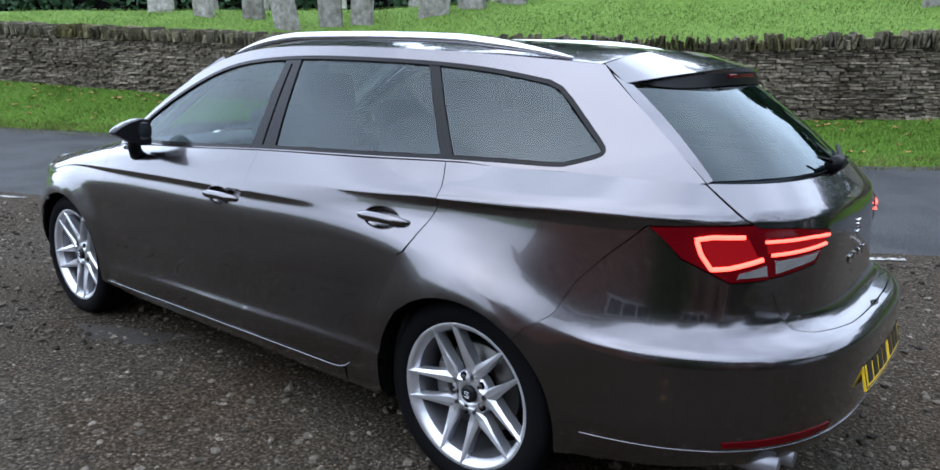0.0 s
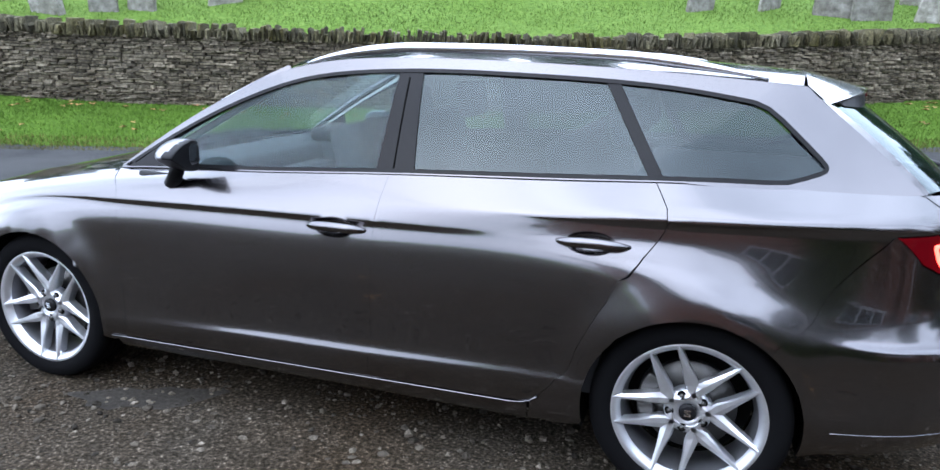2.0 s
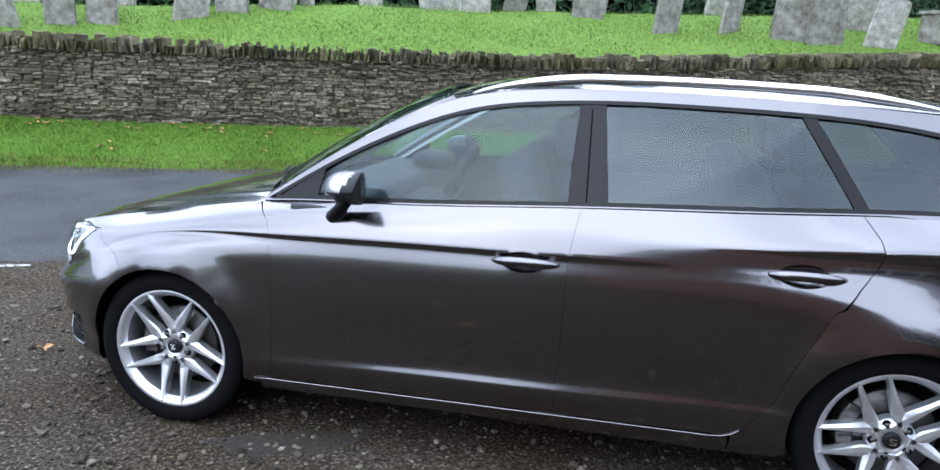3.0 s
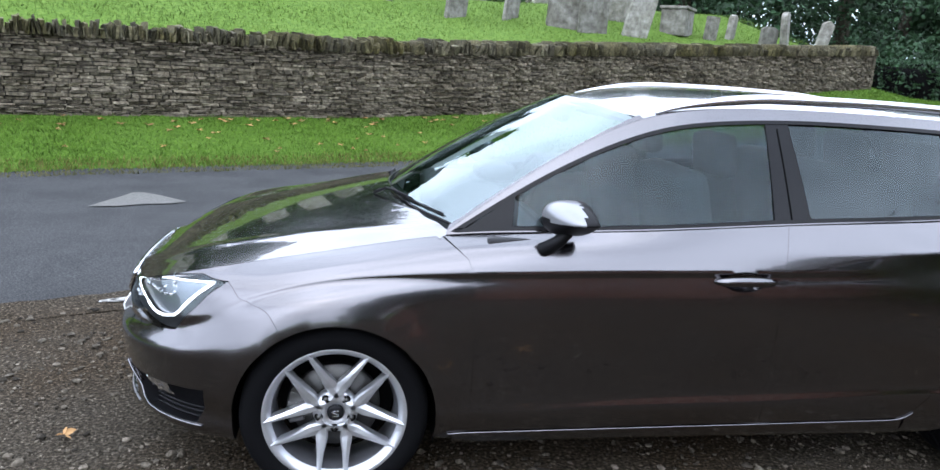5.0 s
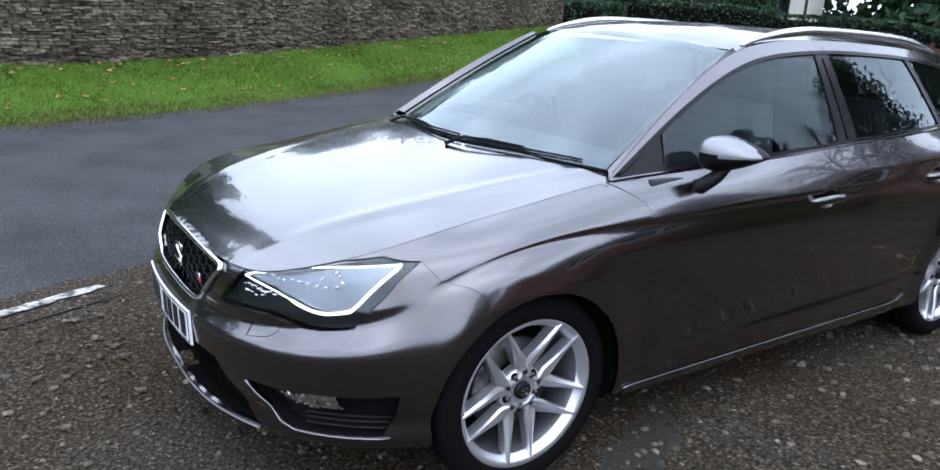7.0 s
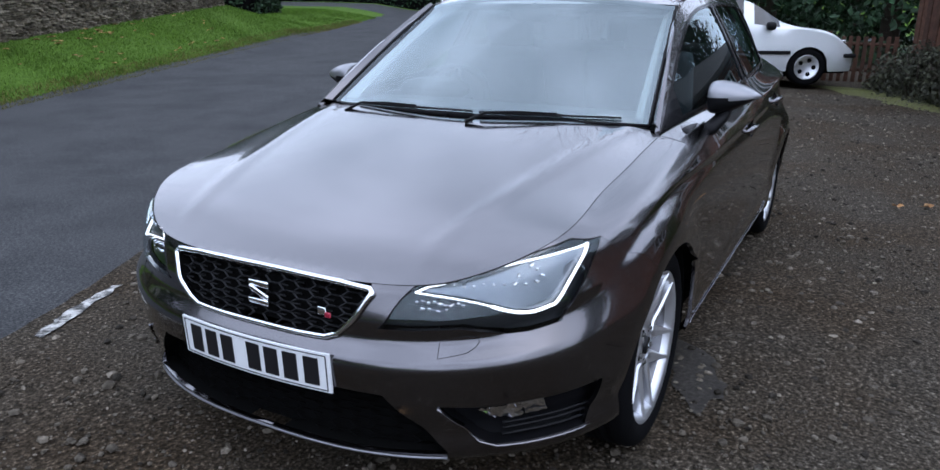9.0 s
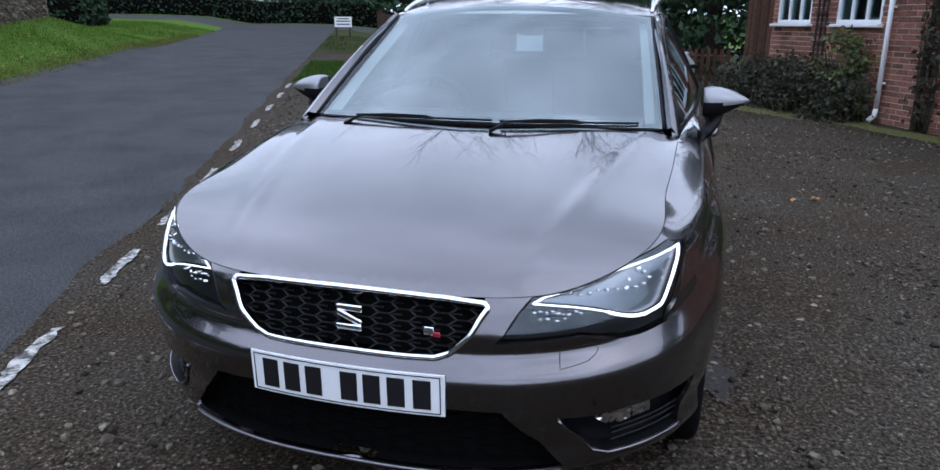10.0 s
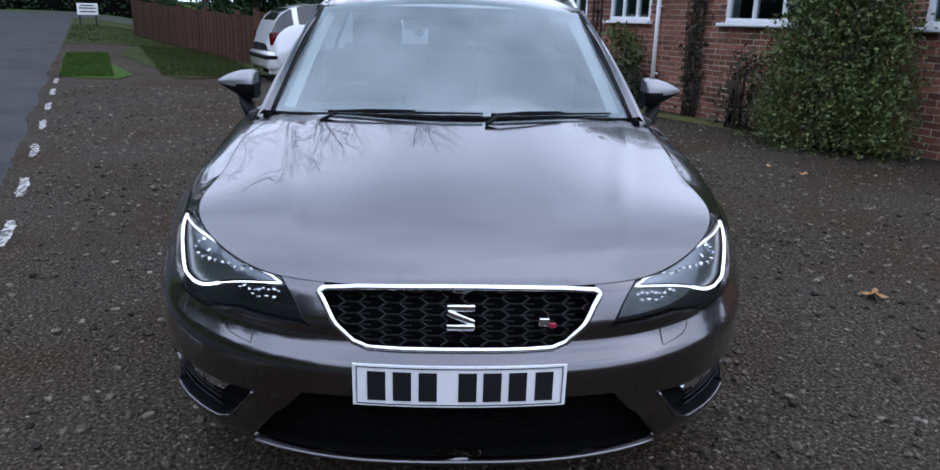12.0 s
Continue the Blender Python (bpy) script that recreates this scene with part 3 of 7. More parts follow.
_p[:, 1] *= -1


def find(tag, a, z):
    """The (u, v) of a place given by x and z on the side ('s'), or y and z on the nose ('f') or tail ('r')."""
    axis = 0 if tag == "s" else 1
    ok = np.ones(len(_g), bool) if tag == "s" else (_g[:, 0] < -0.25) if tag == "f" else (_g[:, 0] > SIDE_LEN + 0.3)
    d = (_p[:, axis] - a) ** 2 + (_p[:, 2] - z) ** 2 + np.where(ok, 0, 9)
    uv = _g[int(np.argmin(d))].copy()
    sgn, best, least = (1 if axis == 0 else -1), uv, 9.0
    for _ in range(9):
        q, qu, qv = body([uv, uv + (1e-3, 0), uv + (0, 1e-3)])
        miss = math.hypot(a - sgn * q[axis], z - q[2])
        if miss < least:
            best, least = uv.copy(), miss
        if miss < 3e-4:
            break
        j = np.array([[sgn * (qu - q)[axis], sgn * (qv - q)[axis]], [(qu - q)[2], (qv - q)[2]]]) / 1e-3
        if abs(np.linalg.det(j)) < 1e-3:
            break
        uv = uv + np.clip(0.7 * np.linalg.solve(j, [a - sgn * q[axis], z - q[2]]), -0.006, 0.006)
    uv = best
    uv[0], uv[1] = min(max(uv[0], -FRONT_ARC), SIDE_LEN + REAR_ARC), min(max(uv[1], 0), 10 * VS)
    return uv


def route(*pts):
    """A polyline of (u, v) through tagged places; a tag 'e' takes u from x on the top edge, 'b' from x on the bottom row, 'uv' is plain."""
    out = []
    for tag, a, b in pts:
        if tag == "e":
            top = np.stack([_u, np.full(len(_u), 10 * VS)], -1)
            xs = body(top)[:, 0]
            out.append(np.array([np.interp(a, xs, _u), 10 * VS]))
        elif tag == "b":
            low = np.stack([_u, np.full(len(_u), b * VS)], -1)
            out.append(np.array([np.interp(a, body(low)[:, 0], _u), b * VS]))
        elif tag == "uv":
            out.append(np.array([a, b]))
        else:
            out.append(find(tag, a, b))
    return out


def arch(hub, a0, a1, n=26, r=ARCH):
    hx, hz = HUBS[hub]
    return route(*[("s", hx + r * math.cos(radians(a)), hz + r * math.sin(radians(a))) for a in np.linspace(a0, a1, n)])


def resample(loop, step):
    out = []
    loop = [np.asarray(p, float) for p in loop]
    for a, b in zip(loop, loop[1:] + loop[:1]):
        n = max(1, int(round(np.linalg.norm(b - a) / step)))
        out += [a + (b - a) * k / n for k in range(n)]
    return [p for i, p in enumerate(out) if np.linalg.norm(p - out[i - 1]) > 1e-4]


def inset(loop, gap):
    pts = np.array(loop)
    area = np.sum(pts[:, 0] * np.roll(pts[:, 1], -1) - pts[:, 1] * np.roll(pts[:, 0], -1))
    t = np.roll(pts, -1, 0) - np.roll(pts, 1, 0)
    t /= np.maximum(np.linalg.norm(t, axis=1, keepdims=True), 1e-9)
    nrm = np.stack([-t[:, 1], t[:, 0]], -1) * (1 if area > 0 else -1)
    return list(pts + gap * nrm)


def inside(pts, loop):
    pts, q = np.asarray(pts), np.asarray(loop)
    r = np.roll(q, -1, 0)
    hit = np.zeros(len(pts), bool)
    for (x0, y0), (x1, y1) in zip(q, r):
        if y0 != y1:
            hit ^= ((y0 > pts[:, 1]) != (y1 > pts[:, 1])) & (pts[:, 0] < (x1 - x0) * (pts[:, 1] - y0) / (y1 - y0) + x0)
    return hit


def sheet(chart, loop, holes=(), step=0.03, gap=0.002, lip=0.012, half=False, centre=(1.3, 0, 0.6), raised=0.0):
    """A thin panel cut from a surface by an outline, with its edges folded inwards. Gives (verts, faces) of the left one, or of both halves."""
    from mathutils.geometry import delaunay_2d_cdt
    loops = [inset(resample(loop, step * 0.6), gap)] + [inset(resample(h, step * 0.6), -gap) for h in holes]
    lo, hi = np.min(loops[0], 0), np.max(loops[0], 0)
    gx, gy = np.arange(lo[0], hi[0], step), np.arange(lo[1], hi[1], step * 0.87)
    grid = np.array([(x + (j % 2) * step / 2, y) for j, y in enumerate(gy) for x in gx])
    keep = inside(grid, loops[0])
    for h in loops[1:]:
        keep &= ~inside(grid, h)
    grid = grid[keep]
    rim = np.array([p for l in loops for p in l])
    far = np.array([np.min(np.sum((rim - g) ** 2, 1)) for g in grid]) if len(grid) else np.zeros(0)
    grid = grid[far > (0.42 * step) ** 2] if len(grid) else grid
    pts, edges = [Vector(p) for p in rim], []
    o = 0
    for l in loops:
        edges += [(o + i, o + (i + 1) % len(l)) for i in range(len(l))]
        o += len(l)
    pts += [Vector(g) for g in grid]
    v2, _, f2, *_ = delaunay_2d_cdt(pts, edges, [], 0, 1e-6)
    v2 = np.array([tuple(v) for v in v2])
    f2 = np.array([tuple(f) for f in f2])
    mid = v2[f2].mean(1)
    keep = inside(mid, loops[0])
    for h in loops[1:]:
        keep &= ~inside(mid, h)
    f2 = f2[keep]
    ab, ac = v2[f2[:, 1]] - v2[f2[:, 0]], v2[f2[:, 2]] - v2[f2[:, 0]]
    area = ab[:, 0] * ac[:, 1] - ab[:, 1] * ac[:, 0]
    f2 = np.where((area < 0)[:, None], f2[:, ::-1], f2)[np.abs(area) > 2e-7]
    xyz = np.asarray(chart(v2), float)
    if half:
        xyz[np.abs(xyz[:, 1]) < 0.012, 1] = 0
    tri = xyz[f2]
    nrm = np.cross(tri[:, 1] - tri[:, 0], tri[:, 2] - tri[:, 0])
    if np.sum(nrm * (tri.mean(1) - np.array(centre))) < 0:
        f2, nrm = f2[:, ::-1], -nrm
    vn = np.zeros_like(xyz)
    for k in range(3):
        np.add.at(vn, f2[:, k], nrm)
    vn /= np.maximum(np.linalg.norm(vn, axis=1, keepdims=True), 1e-12)
    xyz = xyz + raised * vn
    verts, faces = list(xyz), [tuple(int(i) for i in f) for f in f2]
    if lip:
        seen = {}
        for f in faces:
            for a, b in zip(f, f[1:] + f[:1]):
                seen[(a, b)] = 1
        back = {}
        for a, b in list(seen):
            if (b, a) in seen or (half and abs(xyz[a][1]) < 1e-6 and abs(xyz[b][1]) < 1e-6):
                continue
            for i in (a, b):
                if i not in back:
                    back[i] = (len(verts), len(verts) + 1)
                    verts += [xyz[i], xyz[i] - lip * vn[i]]
            faces.append((back[b][0], back[a][0], back[a][1], back[b][1]))
    if half:
        n = len(verts)
        verts += [np.array(v) * (1, -1, 1) for v in verts]
        faces += [tuple(i + n for i in f)[::-1] for f in faces]
        return weld(verts, faces)
    return verts, faces


def weld(verts, faces):
    """Joins the two halves along the middle."""
    first, to = {}, []
    for i, v in enumerate(verts):
        key = (round(v[0], 4), round(v[2], 4)) if abs(v[1]) < 1e-7 else None
        to.append(first.setdefault(key, i) if key else i)
    return verts, [f for f in (tuple(to[i] for i in f) for f in faces) if len(set(f)) == len(f)]


def mirrored(vf):
    return [np.array(v) * (1, -1, 1) for v in vf[0]], [f[::-1] for f in vf[1]]


def pair(name, vf, material, parent, label="", smooth=True):
    vf = raw(vf) if isinstance(vf, bmesh.types.BMesh) else vf
    left = part(name, vf, material, parent, label, smooth)
    right = part(name, mirrored(vf), material, parent, label, smooth)
    return left, right


# upper body: side glass plane, roof, bonnet, screens
def house_side(xz):
    """Side of the cabin above the belt line: (x, z) to a place on the left."""
    xz = np.atleast_2d(xz)
    x, z = xz[:, 0], xz[:, 1]
    yb = spline([0.2, 0.345, 0.9, 1.577, 2.0, 2.48, 2.74, 2.97, 3.26], [0.728, 0.742, 0.796, 0.813, 0.795, 0.748, 0.705, 0.66, 0.578])(x)
    zb = ROW_Z[10](x)
    d = z - zb
    y = yb - 0.47 * d - 0.22 * d * d
    return np.stack([x, -y, z], -1)


TOP_LINE = spline([0.345, 0.60, 0.85, 1.073, 1.25, 1.6, 2.0, 2.3, 2.6, 2.893], [0.925, 1.10, 1.245, 1.338, 1.374, 1.395, 1.392, 1.382, 1.366, 1.345])
DLO_TOP = spline([0.36, 0.62, 0.9, 1.15, 1.4, 1.6, 2.0, 2.3, 2.6, 2.74], [0.925, 1.085, 1.225, 1.31, 1.345, 1.356, 1.355, 1.345, 1.318, 1.296])


def roof(xy):
    xy = np.atleast_2d(xy)
    x, y = xy[:, 0], np.abs(xy[:, 1])
    zt = TOP_LINE(x)
    ye = -house_side(np.stack([x, zt], -1))[:, 1]
    crown = spline([0.95, 1.2, 1.6, 2.1, 2.6, 2.95], [0.055, 0.050, 0.045, 0.045, 0.045, 0.045])(x)
    return np.stack([x, -y, zt + crown * (1 - np.clip(y / ye, 0, 1.2) ** 2.6)], -1)


BONNET_EDGE = body(np.stack([np.linspace(-FRONT_ARC, 0.12, 160), np.full(160, 10 * VS)], -1))


def bonnet(xy):
    xy = np.atleast_2d(xy)
    x, y = xy[:, 0], np.abs(xy[:, 1])
    ye, ze = np.interp(x, BONNET_EDGE[:, 0], -BONNET_EDGE[:, 1]), np.interp(x, BONNET_EDGE[:, 0], BONNET_EDGE[:, 2])
    zc = spline([-0.76, -0.715, -0.65, -0.5, -0.2, 0.1, 0.345], [0.670, 0.698, 0.733, 0.788, 0.868, 0.935, 0.984])(x)
    zc = np.maximum(zc, ze + 0.001)
    q = np.clip(y / np.maximum(ye, 1e-3), 0, 1.1)
    z = zc - (zc - ze) * q**2.6
    ridge = 0.40 + 0.22 * (x + 0.74)
    z += 0.0045 * np.exp(-(((y - ridge) / 0.028) ** 2)) * np.clip((x + 0.74) * 4, 0, 1)
    return np.stack([x, -y, z], -1)


def screen(st):
    """Windscreen: s from -1 (left) to 0 (middle), t from cowl to roof."""
    st = np.atleast_2d(st)
    s, t = st[:, 0] / 0.7, st[:, 1] / 0.75
    c = 1 - s * s
    low = np.stack([0.405 - 0.215 * c, 0.695 * s, 0.945 + 0.020 * c], -1)
    top = np.stack([1.068 - 0.125 * c, 0.590 * s, 1.336 + 0.048 * c], -1)
    out = low + (top - low) * t[:, None]
    out[:, 2] += 0.028 * 4 * t * (1 - t) * (0.4 + 0.6 * c)
    return out


def backlight(st):
    """Rear window: s from -1 (left) to 0, t from its foot to the roof."""
    st = np.atleast_2d(st)
    s, t = st[:, 0] / 0.6, st[:, 1] / 0.42
    c = 1 - np.abs(s) ** 2.4
    low = np.stack([3.262 + 0.175 * c, 0.572 * s, 1.036 - 0.004 * c], -1)
    top = np.stack([2.925 + 0.10 * c, 0.490 * s, 1.315 + 0.03 * c], -1)
    out = low + (top - low) * t[:, None]
    out[:, 0] += 0.018 * 4 * t * (1 - t)
    return out


# ---- the estate car: panels ----
car = empty("estate_car", "dark grey metallic estate car parked on gravel", "car")

BONNET_SIDE = [("e", x, 0) for x in np.linspace(-0.545, 0.345, 14)]
DOOR_FRONT = [("s", 0.425, 0.868), ("s", 0.442, 0.832), ("s", 0.45, 0.70), ("s", 0.455, 0.50), ("s", 0.455, 0.35), ("s", 0.45, 0.262)]
B_GAP = [("s", 1.53, 0.270), ("s", 1.54, 0.50), ("s", 1.547, 0.75), ("s", 1.553, 0.86), ("s", 1.565, 0.94), ("e", 1.577, 0)]
C_GAP = [("s", 2.13, 0.285), ("s", 2.20, 0.36), ("s", 2.275, 0.50), ("s", 2.36, 0.67), ("s", 2.42, 0.76), ("s", 2.46, 0.82), ("s", 2.487, 0.857), ("s", 2.503, 0.88), ("s", 2.516, 0.905), ("s", 2.525, 0.93), ("s", 2.515, 0.97), ("e", 2.47, 0)]
SILL = [("s", x, 0.262 + 0.012 * (x - 0.45)) for x in np.linspace(0.45, 2.0, 12)]
LAMP_TOP = [("s", -0.352, 0.760), ("s", -0.44, 0.770), ("e", -0.545, 0)]
LAMP_INNER = [("f", 0.442, 0.725), ("f", 0.368, 0.572)]
LAMP_LOW = [("f", 0.463, 0.577), ("f", 0.562, 0.586), ("f", 0.611, 0.575), ("f", 0.656, 0.567), ("f", 0.695, 0.569), ("s", -0.530, 0.583), ("s", -0.482, 0.648), ("s", -0.418, 0.714)]
NOSE_EDGE = [("uv", find("f", y, 0.76)[0], 10 * VS) for y in (0.50, 0.56, 0.62)]
SPLIT = [("s", -0.27, 0.70), ("s", -0.185, 0.617)]

fender_loop = route(*BONNET_SIDE) + route(*DOOR_FRONT) + route(("s", 0.38, 0.235)) + arch(0, -12, 120, 30) + route(*SPLIT[:1]) + route(*LAMP_TOP)
pair("front_fender", sheet(body, fender_loop, step=0.026, gap=0.0005), PAINT, car)
front_door_loop = route(*DOOR_FRONT[::-1], *[("e", x, 0) for x in np.linspace(0.352, 1.56, 17)]) + route(*B_GAP[::-1]) + route(*SILL[:8][::-1])
rear_door_loop = route(*B_GAP) + route(*[("e", x, 0) for x in np.linspace(1.60, 2.44, 12)]) + route(*C_GAP[::-1]) + route(*[("s", x, 0.262 + 0.012 * (x - 0.45)) for x in (2.0, 1.8, 1.6)])
def oval(cx, cz, a=0.080, b=0.036):
    return route(*[("s", cx + a * math.cos(w), cz + b * math.sin(w)) for w in np.linspace(0, 2 * math.pi, 28)[:-1]])


doors = (pair("front_door", sheet(body, front_door_loop, [oval(1.40, 0.812)], step=0.024, gap=0.0005), PAINT, car),
    pair("rear_door", sheet(body, rear_door_loop, [oval(2.295, 0.848)], step=0.024, gap=0.0005), PAINT, car))
TAIL_TOP = [("s", 3.39, 0.941), ("s", 3.28, 0.936), ("s", 3.167, 0.930)]
REAR_SPLIT = [("s", 3.00, 0.76), ("s", 2.86, 0.600)]
quarter_loop = route(*C_GAP) + route(*[("e", x, 0) for x in (2.56, 2.7, 2.85, 3.0, 3.12, 3.25)]) + route(*TAIL_TOP) + route(*REAR_SPLIT[:1]) + arch(1, 50, 192, 30) + route(("s", 2.24, 0.215), ("s", 2.12, 0.215))
pair("rear_quarter_panel", sheet(body, quarter_loop, step=0.026, gap=0.0005), PAINT, car)
sill_loop = route(*[("s", x, 0.256 + 0.012 * (x - 0.45)) for x in np.linspace(0.40, 2.12, 14)]) + route(*[("b", x, 0.2) for x in np.linspace(2.12, 0.40, 12)])
pair("side_sill", sheet(body, sill_loop, step=0.03, gap=0.001), PAINT, car)
strip_path = body(route(*[("s", x, 0.256 + 0.012 * (x - 0.45)) for x in np.linspace(0.38, 2.06, 30)], ("s", 2.10, 0.280), ("s", 2.13, 0.290), ("s", 2.155, 0.308)))
pair("sill_strip", tube([p + (0, -0.004, 0) for p in strip_path], 0.003, 6), PAINT, car, "thin bright sill strip")

GRILLE = [("f", 0.0, 0.674), ("f", 0.15, 0.673), ("f", 0.25, 0.671), ("f", 0.335, 0.665), ("f", 0.344, 0.655), ("f", 0.322, 0.620), ("f", 0.282, 0.566), ("f", 0.260, 0.544), ("f", 0.225, 0.532), ("f", 0.15, 0.529), ("f", 0.0, 0.528)]
LOWER = [("f", 0.0, 0.228), ("f", 0.30, 0.228), ("f", 0.535, 0.236), ("f", 0.47, 0.32), ("f", 0.39, 0.405), ("f", 0.2, 0.408), ("f", 0.0, 0.408)]
FOG = [("f", 0.525, 0.384), ("f", 0.60, 0.382), ("f", 0.68, 0.388), ("s", -0.43, 0.400), ("s", -0.43, 0.33), ("s", -0.46, 0.268), ("f", 0.69, 0.262), ("f", 0.63, 0.262), ("f", 0.60, 0.28)]
bumper_loop = (route(*GRILLE[::-1][:8]) + route(*[("uv", find("f", y, 0.76)[0], 10 * VS) for y in (0.335, 0.365, 0.40)]) + route(*LAMP_INNER) + route(*LAMP_LOW) + route(LAMP_TOP[0]) + route(*SPLIT[:1])
    + arch(0, 120, 196, 18) + route(*[("b", x, 0.4) for x in np.linspace(-0.36, -0.845, 26)]) + route(("uv", -FRONT_ARC, 0.4 * VS)) + route(*LOWER))
part("front_bumper", sheet(body, bumper_loop, [route(*FOG)], step=0.024, half=True, gap=0.0006), PAINT, car)

part("grille_backing", sheet(lambda q: body(q) + (0.045, 0, 0), route(*GRILLE), step=0.05, half=True, gap=-0.01, lip=0.0), UNDER, car)
part("lower_grille_backing", sheet(lambda q: body(q) + (0.06, 0, 0), route(*LOWER), step=0.05, half=True, gap=-0.02, lip=0.0), UNDER, car)


def along(loop, step=0.015, off=0.0, chart=body):
    """Places along an outline, pushed outwards by off."""
    pts = np.array(resample(loop, step))
    p = chart(pts)
    return p + off * np.array([(q - (1.3, 0, q[2])) / np.linalg.norm(q - (1.3, 0, q[2])) for q in p])


def strip_grid(verts_a, verts_b):
    """A ribbon of quads between two equally long lines."""
    n = len(verts_a)
    return list(verts_a) + list(verts_b), [(i, i + 1, n + i + 1, n + i) for i in range(n - 1)]


half_ring = [p for p in along(route(*GRILLE), 0.012, 0.006) if p[1] < -0.004]
ring = half_ring + [np.array(p) * (1, -1, 1) for p in half_ring[::-1]]
part("grille_surround", tube(ring, 0.0085, 8, closed=True), CHROME, car, "bright chrome grille surround")


def wall_in(loop, deep, narrow=1.0, step=0.02):
    """The inner wall of an opening in the nose, from its edge back to what lies behind."""
    uv = resample(route(*loop), step)
    uv = [p for p in uv if abs(body([p])[0, 1]) > 0.004] if abs(loop[0][1]) < 1e-6 else uv + uv[:1]
    front = body(uv)
    return strip_grid(front, body(uv) * (1, narrow, 1) + (deep, 0, 0))


pair("grille_wall", wall_in(GRILLE, 0.05), UNDER, car)
pair("lower_grille_wall", wall_in(LOWER, 0.08), UNDER, car)


def honeycomb(loop, deep, cell_w, cell_h, thick, wall=0.0035):
    """Stretched hexagon mesh on the nose, cut to an outline; both halves."""
    pieces, outline = [], np.array(route(*loop))
    ys, zs = [-body([q])[0, 1] for q in outline], [body([q])[0, 2] for q in outline]
    poly = np.array(list(zip(ys, zs)))
    zlo, zhi = min(zs), max(zs)
    row = 0
    z = zlo
    while z < zhi + cell_h:
        y = -0.6 + (row % 2) * cell_w / 2
        while y < 0.6:
            hexa = [(y + cell_w * a, z + cell_h * b) for a, b in ((-0.31, 0.5), (0.31, 0.5), (0.5, 0.0), (0.31, -0.5), (-0.31, -0.5))]
            for a, b in zip(hexa, hexa[1:]):
                m = np.array([[abs((a[0] + b[0]) / 2), (a[1] + b[1]) / 2]])
                if inside(m, poly)[0]:
                    q = [body([find("f", abs(c[0]), c[1])])[0] * (1, 1 if c[0] < 0 else -1, 1) + (deep, 0, 0) for c in (a, b)]
                    pieces.append(tube(q, wall, 4, flat=1.0))
            y += cell_w
        z += cell_h / 2
        row += 1
    return joined(*pieces)


part("grille_mesh", honeycomb(GRILLE, 0.014, 0.100, 0.026, 0.004, 0.0030), MESHBLACK, car, "black honeycomb mesh", smooth=False)
part("lower_grille_mesh", honeycomb(LOWER, 0.050, 0.118, 0.030, 0.004, 0.0024), UNDER, car, smooth=False)
# body-coloured ledge whose bright sky line is put in as a paler tube
lip_line = body(route(*[("f", y, 0.222) for y in np.linspace(0.03, 0.53, 18)]))
lip_line = [p + (-0.004, 0, 0) for p in lip_line[::-1]] + [p * (1, -1, 1) + (-0.004, 0, 0) for p in lip_line]
part("splitter_strip", tube(lip_line, 0.0036, 6), MIRRORCAP, car, "thin splitter edge, pale for its sky highlight")

# bonnet, roof, cabin frame, glass
bonnet_loop = [(BONNET_EDGE[0][0], 0.0)] + [tuple(p[:2]) for p in BONNET_EDGE[1::3] if p[0] < 0.335] + [(0.335, -0.762), (0.38, -0.72), (0.30, -0.55), (0.24, -0.3), (0.215, 0.0)]
part("bonnet", sheet(bonnet, bonnet_loop, step=0.026, half=True, lip=0.02), PAINT, car)
roof_pts = [(x, -(-house_side([(x, float(TOP_LINE(x)))])[0, 1] - 0.002)) for x in np.linspace(1.075, 2.88, 26)]
roof_loop = [(0.945, 0.0), (0.955, -0.2), (0.99, -0.4)] + roof_pts + [(2.90, -0.3), (2.91, 0.0)]
part("roof", sheet(roof, roof_loop, step=0.035, half=True, gap=0.0005, lip=0.01), PAINT, car)
A_LINE = [(x, float(TOP_LINE(x))) for x in np.linspace(0.36, 1.073, 12)]
T_LINE = [(x, float(TOP_LINE(x))) for x in np.linspace(1.15, 2.893, 24)]
D_LINE = [(2.93, 1.31), (3.06, 1.205), (3.16, 1.12), (3.255, 1.036)]
BELT = [(x, float(ROW_Z[10](x)) + 0.003 - 0.016 * min(1, max(0, (x - 2.55) / 0.2))) for x in np.linspace(3.2, 0.36, 40)]
DLO = [(x, float(DLO_TOP(x))) for x in np.linspace(0.375, 2.74, 44)] + [(2.785, 1.278), (2.83, 1.244), (2.90, 1.181), (2.948, 1.136), (2.968, 1.115), (2.973, 1.102), (2.968, 1.090), (2.950, 1.080), (2.91, 1.066), (2.86, 1.051)] + [(x, float(ROW_Z[10](x)) + 0.008) for x in np.linspace(2.80, 0.40, 36)]
pair("cabin_frame", sheet(house_side, A_LINE + T_LINE + D_LINE + BELT, [DLO], step=0.025, gap=0.0005, lip=0.02), PAINT, car)
trim = sheet(house_side, DLO, [inset(resample(DLO, 0.02), 0.013)], step=0.012, gap=0.0, lip=0.008, raised=0.002)
pair("window_surround", trim, GLOSSBLACK, car, "gloss black window surround")


def between(x0, x1, top0=0.0, top1=0.0):
    """Part of the window band between two slanting lines (bottom x, top x)."""
    (b0, t0), (b1, t1) = x0, x1
    up = [(x, float(DLO_TOP(x)) - 0.012) for x in np.linspace(t0, t1, 14)]
    dn = [(x, float(ROW_Z[10](x)) + 0.019) for x in np.linspace(b1, b0, 14)]
    return up + dn


